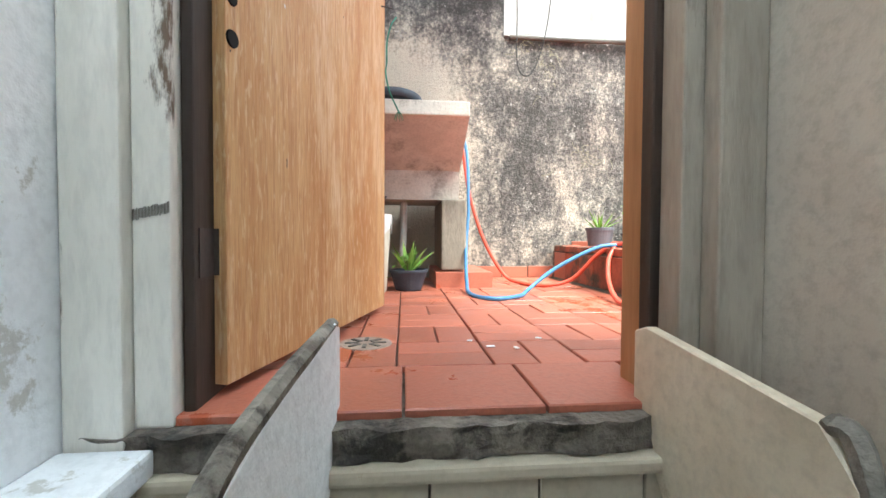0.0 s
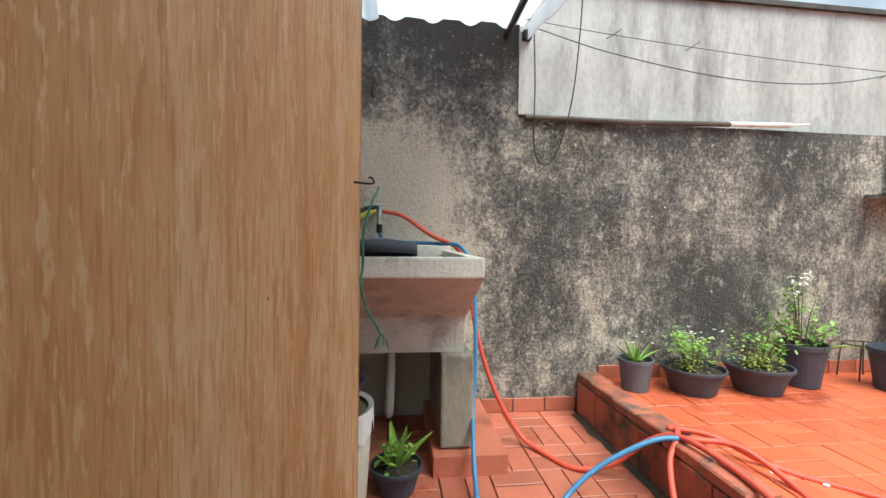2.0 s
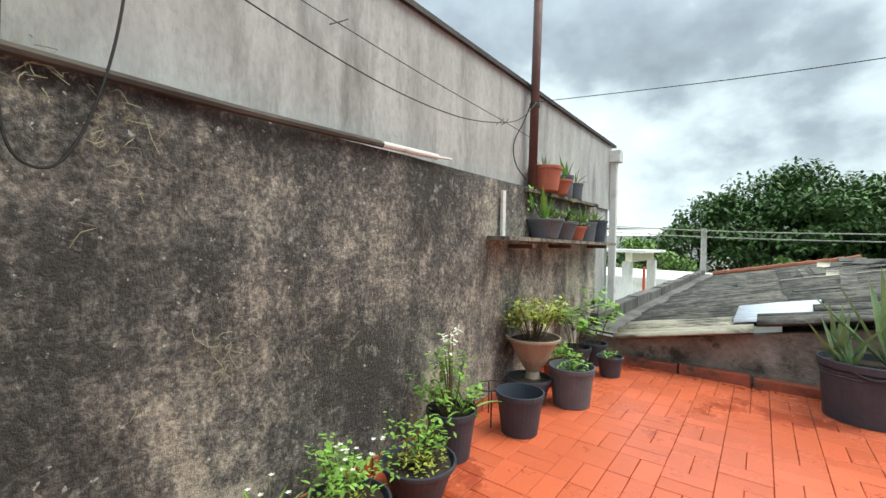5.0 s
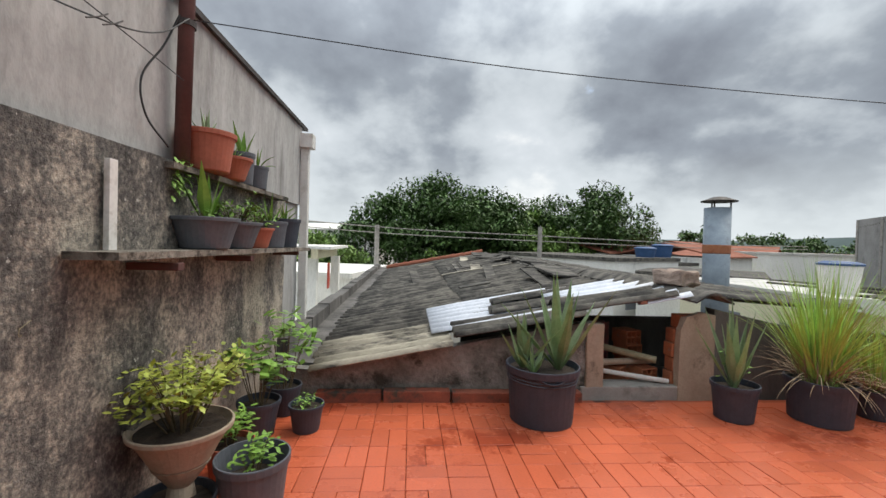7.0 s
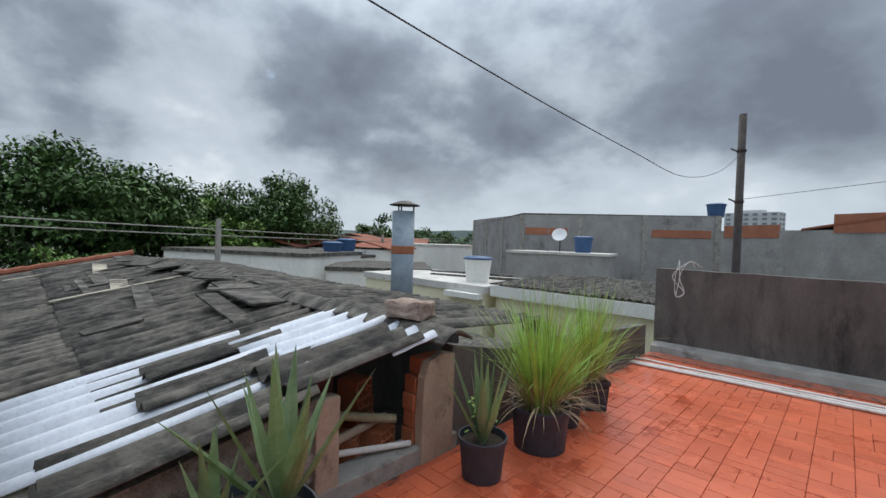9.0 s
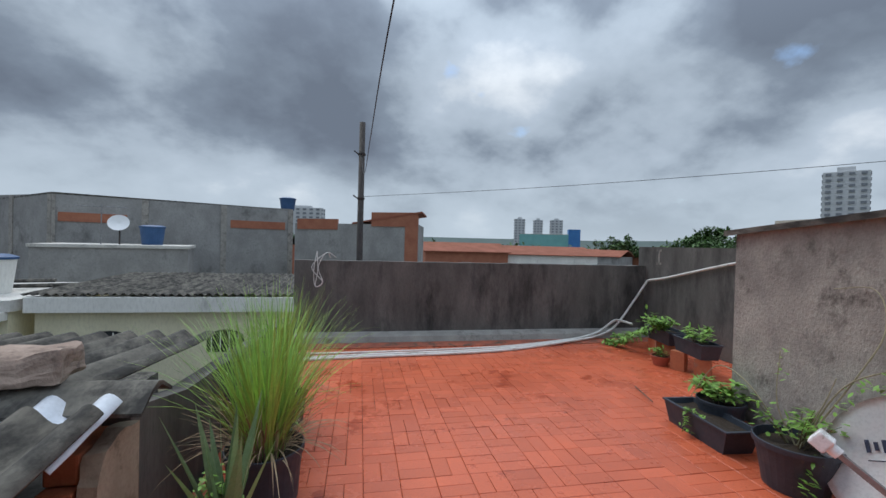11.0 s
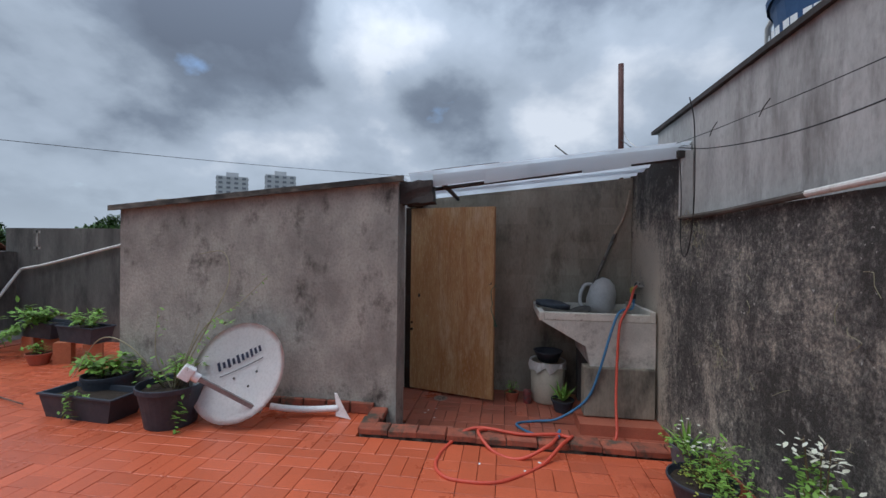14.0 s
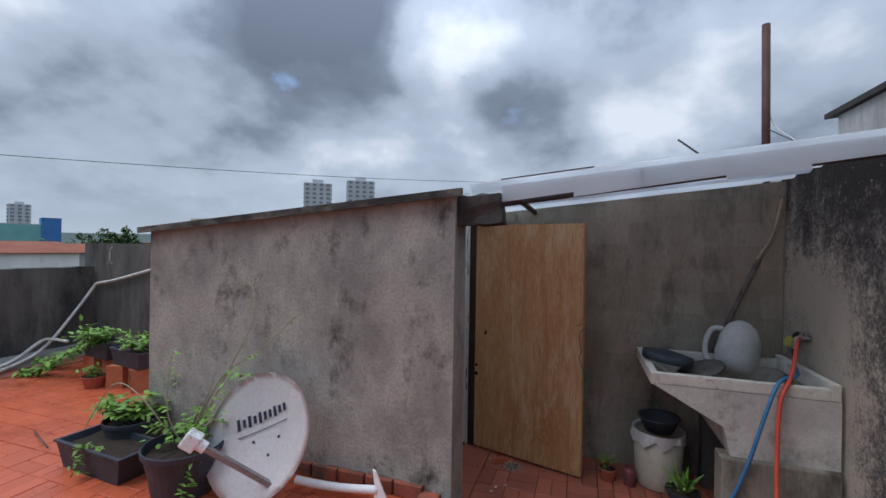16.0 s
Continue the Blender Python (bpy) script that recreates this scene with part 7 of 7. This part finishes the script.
# street posts and cables to the east
for x, y, z in ((25.2, 4.6, 2.3), (26.2, -4.5, 2.5), (34, -20.5, 2.2)):
    st = thing("street_pole", (x, y, -3.0), "grey concrete street pole", "pole", "street poles")
    bm = B()
    tube(bm, [(0, 0, 0), (0, 0, z + 3.0)], 0.16, 10, 0.12, curve=False)
    part("shaft", bm, M["concrete"], st)
for dz in (0.0, 0.3):
    wire([(20, 14, 2.4 + dz), (25.2, 4.6, 1.9 + dz), (26.2, -4.5, 1.7 + dz), (34, -20.5, 1.6 + dz), (45, -40, 1.8 + dz)], 0.025, "grey street cable between the poles", "concrete")


def tree(at, h, spread, seed, label, leaf="leaf_dark", clumps=34, per=150, size=0.42, trunk=0.4):
    """A trunk with forking limbs and a crown of leaf clumps with gaps between them."""
    rnd = random.Random(seed)
    t = thing("tree", at, label, "tree", "trees around")
    bm = B()
    fork = h * 0.42
    tube(bm, [(0, 0, 0), (0.1, 0.05, fork * 0.6), (0.0, 0.1, fork)], trunk, 9, trunk * 0.6)
    crown = B()
    for k in range(clumps):
        a = rnd.uniform(0, 6.283)
        r = spread * math.sqrt(rnd.random())
        z = h * (0.42 + 0.54 * rnd.random() * (1 - 0.55 * (r / spread) ** 2)) + rnd.gauss(0, 0.1)
        c = Vector((r * math.cos(a), r * math.sin(a), z))
        if k < 12:
            tube(bm, [(0, 0.1, fork * rnd.uniform(0.8, 1)), c * 0.55 + Vector((0, 0, fork * 0.35)), c], trunk * 0.35, 6, 0.03, steps=3)
        cr = spread * rnd.uniform(0.16, 0.30)
        for _ in range(per):
            v = Vector((rnd.gauss(0, 1), rnd.gauss(0, 1), rnd.gauss(0, 0.6)))
            q = c + v.normalized() * cr * rnd.uniform(0.55, 1.05) * Vector((1, 1, 0.65)).length / 1.6
            q.z = c.z + (q.z - c.z) * 0.7
            leaf_blade(crown, q, (rnd.gauss(0, 1), rnd.gauss(0, 1), rnd.gauss(0.1, 0.7)), size * rnd.uniform(0.6, 1.4), size * rnd.uniform(0.5, 0.9), 0.4, 2)
    part("trunk", bm, M["bark"], t)
    tagged(part("crown", crown, M[leaf], t), kind="stuff")
    return t


tree((41.3, -0.5, -3.0), 10.3, 7.4, 1, "broad dark green tree with a dense rounded crown", clumps=125, per=330, size=0.36)
tree((41.5, -6.2, -3.0), 8.6, 4.2, 2, "lighter green tree beside the broad one", "leaf_tree_light", clumps=50, per=180, size=0.45)
tree((43.5, -15.0, -3.0), 10.2, 6.6, 3, "tall dark green tree with an open spreading crown", clumps=90, per=290, size=0.36)
tree((39.0, -11.0, -3.0), 6.6, 3.4, 4, "low light green tree among the houses", "leaf_tree_light", clumps=26, per=120, size=0.34)
tree((36.5, 6.5, -3.0), 6.2, 4.2, 15, "dense green tree below the broad one", clumps=50, per=150, size=0.36, trunk=0.2)
tree((37.5, -1.5, -3.0), 5.8, 4.4, 16, "low dense dark tree behind the sheet roof", clumps=46, per=150, size=0.36, trunk=0.2)
tree((28.0, 0.9, -3.0), 4.6, 2.0, 5, "small light green tree behind the sheet roof", "leaf_tree_light", clumps=18, per=110, size=0.2, trunk=0.12)
tree((30.5, 8.8, -3.0), 5.4, 3.0, 6, "green shrubby tree behind the pergola", "leaf_tree_light", clumps=26, per=120, size=0.28, trunk=0.15)
tree((60, 22, -3.0), 9.0, 3.6, 7, "round dark tree beyond the white shed", clumps=26, per=110, size=0.5)
tree((58, -26, -3.0), 7.6, 3.8, 8, "dark green tree among distant roofs", clumps=26, per=110, size=0.5)
tree((62, -40, -3.0), 7.4, 4.4, 9, "dark green tree among distant roofs", clumps=26, per=110, size=0.5)
tree((-40, -48, -3.0), 8.2, 4.4, 10, "dark green tree behind the parapet", clumps=30, per=120, size=0.5)
tree((-38, -42, -3.0), 8.6, 3.6, 11, "dark green tree behind the parapet", clumps=30, per=120, size=0.5)
tree((-39, -64, -3.0), 7.8, 3.8, 12, "round green tree beyond the red roofs", clumps=24, per=110, size=0.5)
tree((-24, -27, -3.0), 7.4, 3.2, 13, "leafy green tree behind the west parapet", clumps=26, per=120, size=0.36)
rnd = random.Random(91)
for k in range(12):
    a, dist = radians(100 + 6.2 * k + rnd.uniform(-2, 2)), rnd.uniform(62, 115)
    tree((4 + dist * math.sin(a), dist * math.cos(a), -3.0), rnd.uniform(6.6, 9.0), rnd.uniform(3.6, 5.6), 200 + k, "dark green tree among distant roofs", clumps=22, per=80, size=0.6)
bm = B()
rnd = random.Random(90)
for _ in range(30000):
    a, dist = rnd.uniform(0, 6.283), rnd.uniform(150, 260)
    z = -3 + rnd.random() ** 1.4 * (4.5 + 4 * noise.noise(Vector((a * 9, 0, 0))) + 2 * noise.noise(Vector((a * 40, 2, 0))))
    leaf_blade(bm, (dist * math.sin(a), dist * math.cos(a), z), (rnd.gauss(0, 1), rnd.gauss(0, 1), 0.4), rnd.uniform(0.9, 2.4), rnd.uniform(0.8, 1.8), 0.4, 2)
tagged(part("distant_woods", bm, M["leaf_dark"]), "belt of distant dark green trees", "woods", "", "stuff")
bm = B()
ring = 120
lo = [bm.verts.new((700 * math.sin(i / ring * 6.283), 700 * math.cos(i / ring * 6.283), -3)) for i in range(ring)]
hi = [bm.verts.new((720 * math.sin(i / ring * 6.283), 720 * math.cos(i / ring * 6.283), 14 + 26 * max(0, noise.noise(Vector((3.5 * math.sin(i / ring * 6.283), 3.5 * math.cos(i / ring * 6.283), 4)))) + (20 if 8 < i % ring < 32 else 0) * math.sin((i - 8) / 24 * 3.14))) for i in range(ring)]
for i in range(ring):
    bm.faces.new((lo[i], lo[(i + 1) % ring], hi[(i + 1) % ring], hi[i]))
tagged(part("backdrop_hills", bm, M["hill"]), "low hazy hills on the horizon", "hills", "", "structure")

# tower blocks
def tower(x, y, w, d, h, rz, label, wall="far_tower", floors=14, cols=4):
    t = thing("tower_block", (x, y, -3.0), label, "tower", "tower blocks", rz=rz)
    bm = B()
    box(bm, -w / 2, w / 2, 0, d, 0, h)
    box(bm, -w / 5, w / 5, d * 0.3, d * 0.7, h, h + h * 0.06)
    part("wall", bm, M[wall], t)
    bm = B()
    for i in range(floors):
        for j in range(cols):
            u, z = -w / 2 + w * (j + 0.25) / cols, h * (i + 0.35) / floors
            box(bm, u, u + w * 0.5 / cols, -0.4, 0.2, z, z + h * 0.45 / floors)
            if j < 2:
                v = d * (j + 0.25) / 2
                box(bm, -w / 2 - 0.4, -w / 2 + 0.2, v, v + d * 0.25, z, z + h * 0.45 / floors)
                box(bm, w / 2 - 0.2, w / 2 + 0.4, v, v + d * 0.25, z, z + h * 0.45 / floors)
    tagged(part("glazing", bm, M["far_window"], t), kind="stuff")
    return t


for x, y, w, h in ((-160, -418, 11, 34), (-177, -409, 9, 33), (-194, -401, 12, 33)):
    tower(x, y, w, 10, h, 160, "grey tower block on the skyline", floors=12, cols=3)
tower(-240, -170, 18, 12, 48, 125, "pale tower block with balconies", floors=16)
tower(-272, -155, 20, 14, 54, 122, "pale tower block with balconies", floors=16)
tower(50, -330, 30, 12, 30, 170, "pale distant tower block", floors=10, cols=6)
building("warehouse", "wide teal clad commercial building", (-141, -315, -3.0), 40, 20, 15, 156, "teal", top=0.4, category="building")
building("warehouse", "blue clad commercial building", (-162, -305, -3.0), 9, 16, 19, 156, "blue_clad", roof_mat="blue_clad", top=0.4, category="building")

# things standing above the recess roof and the neighbour's house
bm = B()
tube(bm, [(0.5, 3.90, 2.2), (0.5, 3.88, 3.75)], 0.03, 10, curve=False)
tagged(part("antenna_pole", bm, M["rust"], smooth=True), "dark rusty pole above the corrugated roof", "pole")
wire([(0.5, 3.88, 3.1), (0.52, 3.95, 2.9), (0.7, 4.0, 2.75), (1.1, 3.98, 2.5)], 0.004, "white cord tied round the pole", "pvc")
wire([(1.95, 3.95, 2.5), (1.2, 3.9, 2.6), (0.5, 3.88, 2.9)], 0.004, "thin wire from the wall to the pole")
bm = B()
tube(bm, [(0.6, 2.05, 2.33), (0.6, 2.75, 2.39)], 0.03, 8, curve=False)
tagged(part("roof_rod", bm, M["cable"]), "black bar lying on the corrugated roof", "bar")
bm = B()
tube(bm, [(0.55, 2.9, 2.41), (0.6, 3.9, 2.52)], 0.026, 8, curve=False)
tagged(part("roof_rod", bm, M["old_wood"]), "brown rod lying on the corrugated roof", "rod")
bm = B()
tube(bm, [(0.7, 3.15, 2.38), (0.65, 3.05, 2.52), (0.6, 2.98, 2.6)], 0.008, 6, curve=False)
tagged(part("roof_stick", bm, M["dark_metal"]), "thin stick standing on the corrugated roof", "stick")
nt_ = barrel_tank((0.1, 6.6, 3.45), 0.85, 1.25, "blue_tank", "blue_tank", "blue plastic water tank with white print on the neighbour's roof")
for k in range(7):
    bm = B()
    for j in range(2):
        a0 = radians(205 + 17 * k + 7 * j)
        a1 = a0 + radians(6)
        q = [(0.835 * math.cos(a), 0.835 * math.sin(a)) for a in (a0, a1)]
        vs = [bm.verts.new((*q[0], 0.40)), bm.verts.new((*q[1], 0.40)), bm.verts.new((q[1][0] * 1.03, q[1][1] * 1.03, 0.85)), bm.verts.new((q[0][0] * 1.03, q[0][1] * 1.03, 0.85))]
        bm.faces.new(vs)
    part("lettering", bm, M["white_paint"], nt_, "white print")
bm = B()
tube(bm, [(-0.95, 6.2, 2.5), (-0.95, 6.2, 4.75), (-0.55, 6.1, 4.85)], 0.04, 10, curve=False)
tagged(part("tank_pipe", bm, M["pvc"], smooth=True), "grey-white pipe rising to the water tank", "pipe")
boxed("tank_platform", M["render_grey"], "grey rendered block carrying the water tank", (-0.9, 1.2, 5.6, 7.6, -3.0, 3.45), category="wall")
# ---- pieces of floors and kerbs ----
def piece_mesh(name, w, d, h, material, bevel=0.004):
    """A tile or brick: a slab with slightly chamfered top edges, its base at 0."""
    bm = B()
    lo = [bm.verts.new((x, y, 0)) for x, y in ((-w / 2, -d / 2), (w / 2, -d / 2), (w / 2, d / 2), (-w / 2, d / 2))]
    mid = [bm.verts.new((v.co.x, v.co.y, h - bevel)) for v in lo]
    top = [bm.verts.new((v.co.x - math.copysign(bevel, v.co.x), v.co.y - math.copysign(bevel, v.co.y), h)) for v in lo]
    for a, c in ((lo, mid), (mid, top)):
        for i in range(4):
            bm.faces.new((a[i], a[(i + 1) % 4], c[(i + 1) % 4], c[i]))
    bm.faces.new(top)
    bm.normal_update()
    me = bpy.data.meshes.new(name)
    bm.to_mesh(me)
    bm.free()
    me.materials.append(material)
    return me


def tiled(floor, areas, z, cell, name, key, key_rest, near, seed, most=300):
    """Fills areas with square cells, each split into two tiles one way or the other; tiles near a stretch of the plan are parts."""
    rnd = random.Random(seed)
    gap = 0.0035 if key == "tile" else 0.006
    half = piece_mesh(name, cell - gap, cell / 2 - gap, 0.016, M[key], 0.0025)
    rest_v, rest_f = [], []
    made = 0
    cells = []
    for x0, x1, y0, y1 in areas:
        nx, ny = max(1, round((x1 - x0) / cell)), max(1, round((y1 - y0) / cell))
        for i in range(nx):
            for j in range(ny):
                cells.append((x0 + (i + 0.5) * (x1 - x0) / nx, y0 + (j + 0.5) * (y1 - y0) / ny, (i + j) % 2, (x1 - x0) / nx / cell, (y1 - y0) / ny / cell))
    cells.sort(key=lambda c: (c[0] - near[0]) ** 2 + (c[1] - near[1]) ** 2)
    for x, y, odd, sx, sy in cells:
        turn = odd if rnd.random() > 0.22 else 1 - odd
        for k in (-1, 1):
            cx, cy = (x, y + k * cell / 4 * sy) if not turn else (x + k * cell / 4 * sx, y)
            lift = z - 0.016 + rnd.uniform(-0.0018, 0.0018)
            m = pose(cx, cy, lift, rnd.gauss(0, 0.22), rnd.gauss(0, 0.22), (90 if turn else 0) + rnd.gauss(0, 0.35)) @ Matrix.Diagonal(((sy if turn else sx), (sx if turn else sy), 1, 1))
            if made < most:
                ob = new(name, half)
                ob.parent = floor
                ob.matrix_basis = m
                made += 1
            else:
                n = len(rest_v)
                rest_v += [tuple(m @ v.co) for v in half.vertices]
                rest_f += [tuple(n + q for q in p.vertices) for p in half.polygons]
    if rest_v:
        me = bpy.data.meshes.new(name + "_field")
        me.from_pydata(rest_v, [], rest_f)
        me.materials.append(M[key_rest])
        ob = new(name + "_field", me)
        ob.parent = floor
        tagged(ob, kind="stuff")


tiled(bpy.data.objects["floor_yard"], [(0.60, 2.295, 1.70, 3.998)], 0.002, 0.24, "yard_tile", "tile_yard", "tile_yard", (1.6, 2.6), 4)
# large nosing tiles at the door's sill
sill = bpy.data.objects["stair_sill"]
for i in range(4):
    me = piece_mesh("sill_tile", 0.262, 0.255, 0.016, M["tile_yard"], 0.003)
    ob = new("sill_tile", me)
    ob.parent = sill
    ob.matrix_basis = pose(0.70 + 0.268 * i, 1.567, -0.012, 0.2 * (i % 2), 0, 0)
tiled(bpy.data.objects["floor_terrace"], [(2.445, 6.35, -4.14, 3.998), (2.005, 2.44, -4.14, 1.495), (0.16, 2.0, -4.14, -1.025)], Z + 0.004, 0.24, "terrace_tile", "tile", "tile_joined", (4.6, 1.6), 5)
riser = bpy.data.objects["stair_riser"]
me = piece_mesh("riser_tile", 0.19, 0.118, 0.008, M["step_tile"], 0.0015)
for i in range(6):
    ob = new("riser_tile", me)
    ob.parent = riser
    ob.matrix_basis = pose(0.66 + 0.195 * i, 1.405, -0.161, 90, 0, 0)

# brick kerb between yard and terrace
kerb = boxed("kerb", M["slab"], "mossy brick kerb between the yard and the terrace", (2.315, 2.425, 1.515, 3.99, -0.3, Z + 0.02), (2.01, 2.315, 1.515, 1.61, -0.3, Z + 0.02))
rnd = random.Random(12)
brick = piece_mesh("kerb_brick", 0.215, 0.135, 0.045, M["brick"], 0.008)
for i in range(11):
    ob = new("kerb_brick", brick)
    ob.parent = kerb
    ob.matrix_basis = pose(2.372, 1.63 + 0.222 * i, Z + 0.02 + rnd.uniform(-0.004, 0.006), rnd.gauss(0, 1), rnd.gauss(0, 1), 90 + rnd.gauss(0, 1.5))
for i in range(2):
    ob = new("kerb_brick", brick)
    ob.parent = kerb
    ob.matrix_basis = pose(2.11 + 0.2 * i, 1.56, Z + 0.02 + 0.003 * i, 0, rnd.gauss(0, 1), rnd.gauss(0, 2))
face = piece_mesh("kerb_tile", 0.225, 0.205, 0.012, M["tile_yard"], 0.003)
dark = piece_mesh("kerb_tile", 0.225, 0.205, 0.012, M["brick"], 0.003)
for i in range(10):
    ob = new("kerb_tile", dark if rnd.random() < 0.75 else face)
    ob.parent = kerb
    ob.matrix_basis = pose(2.315, 1.74 + 0.232 * i, 0.105, 0, -90, 0) @ pose(0, 0, 0, 0, 0, 90)
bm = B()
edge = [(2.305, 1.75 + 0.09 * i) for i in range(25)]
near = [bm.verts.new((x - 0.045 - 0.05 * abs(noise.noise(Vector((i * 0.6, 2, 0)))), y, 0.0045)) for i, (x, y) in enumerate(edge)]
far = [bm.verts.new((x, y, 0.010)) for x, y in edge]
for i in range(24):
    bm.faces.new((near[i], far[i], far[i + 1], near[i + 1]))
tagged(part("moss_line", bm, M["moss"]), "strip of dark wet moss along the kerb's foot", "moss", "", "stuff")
# skirting tiles at the foot of the walls
for name, x0, x1, y, rz, z0, n in (("skirting_yard", 1.67, 2.31, 3.996, 0, 0.002, 3), ("skirting_terrace", 2.46, 6.34, 3.996, 0, Z + 0.004, 18)):
    base = boxed(name, M["slab"], "mortar bed of the red skirting tiles", (x0, x1, y - 0.008, y - 0.001, z0, z0 + 0.085), category="skirting")
    w = (x1 - x0) / n
    me = piece_mesh("skirting_tile", w - 0.008, 0.088, 0.010, M["tile_yard"], 0.002)
    for i in range(n):
        ob = new("skirting_tile", me)
        ob.parent = base
        ob.matrix_basis = pose(x0 + w * (i + 0.5), y - 0.008, z0 + 0.046 + rnd.uniform(-0.002, 0.002), 90, 0, 0)
base = boxed("skirting_shed", M["slab"], "mortar bed of the brick skirting along the shed", (2.001, 2.012, -0.9, 1.5, Z + 0.004, Z + 0.10), category="skirting")
me = piece_mesh("skirting_brick", 0.20, 0.095, 0.03, M["brick"], 0.006)
for i in range(11):
    ob = new("skirting_brick", me)
    ob.parent = base
    ob.matrix_basis = pose(2.012, -0.75 + 0.215 * i, Z + 0.054, 0, 90, 0) @ pose(0, 0, 0, 0, 0, 90)
# a few white chips and leaves on the floors
for x, y, z, s in ((1.35, 1.86, 0.004, 0.012), (1.42, 1.84, 0.004, 0.010), (1.30, 1.93, 0.004, 0.008), (2.75, 2.75, Z + 0.006, 0.014), (2.62, 2.85, Z + 0.006, 0.012), (1.52, 1.95, 0.004, 0.009), (2.70, 2.45, Z + 0.006, 0.011)):
    bm = B()
    box(bm, -s, s, -s * 0.6, s * 0.6, 0, 0.003, bevel=0.001)
    tagged(part("paint_chip", bm, M["white_paint"]), "white paint chip on the floor tiles", "chip", "paint chips").matrix_basis = pose(x, y, z, 0, 0, 4000 * x)

# blocks of the wall behind the trough, thinly rendered over
bm = B()
box(bm, 0, 0.004, 0, 0.3875, 0, 0.190, bevel=0.0012)
block = part("block", bm, M["block_render"], wall_west)
block.matrix_basis = pose(0.6, 1.692, 0.004)
for r in range(13):
    for c in range(7):
        y = 1.692 + 0.39 * c - (0.195 if r % 2 else 0)
        ya, yb = max(y, 1.692), min(y + 0.3875, 3.985)
        zt = min(0.192 * r + 0.192, 2.20 + 0.0995 * (ya - 1.69))
        if (r, c) == (0, 0) or yb - ya < 0.05 or zt - 0.192 * r < 0.05:
            continue
        ob = new("block", block.data)
        ob.parent = wall_west
        ob.matrix_basis = pose(0.6 + 0.0008 * ((r * 5 + c * 3) % 3), ya, 0.004 + 0.192 * r) @ Matrix.Diagonal((1, (yb - ya) / 0.3875, (zt - 0.192 * r) / 0.192, 1))
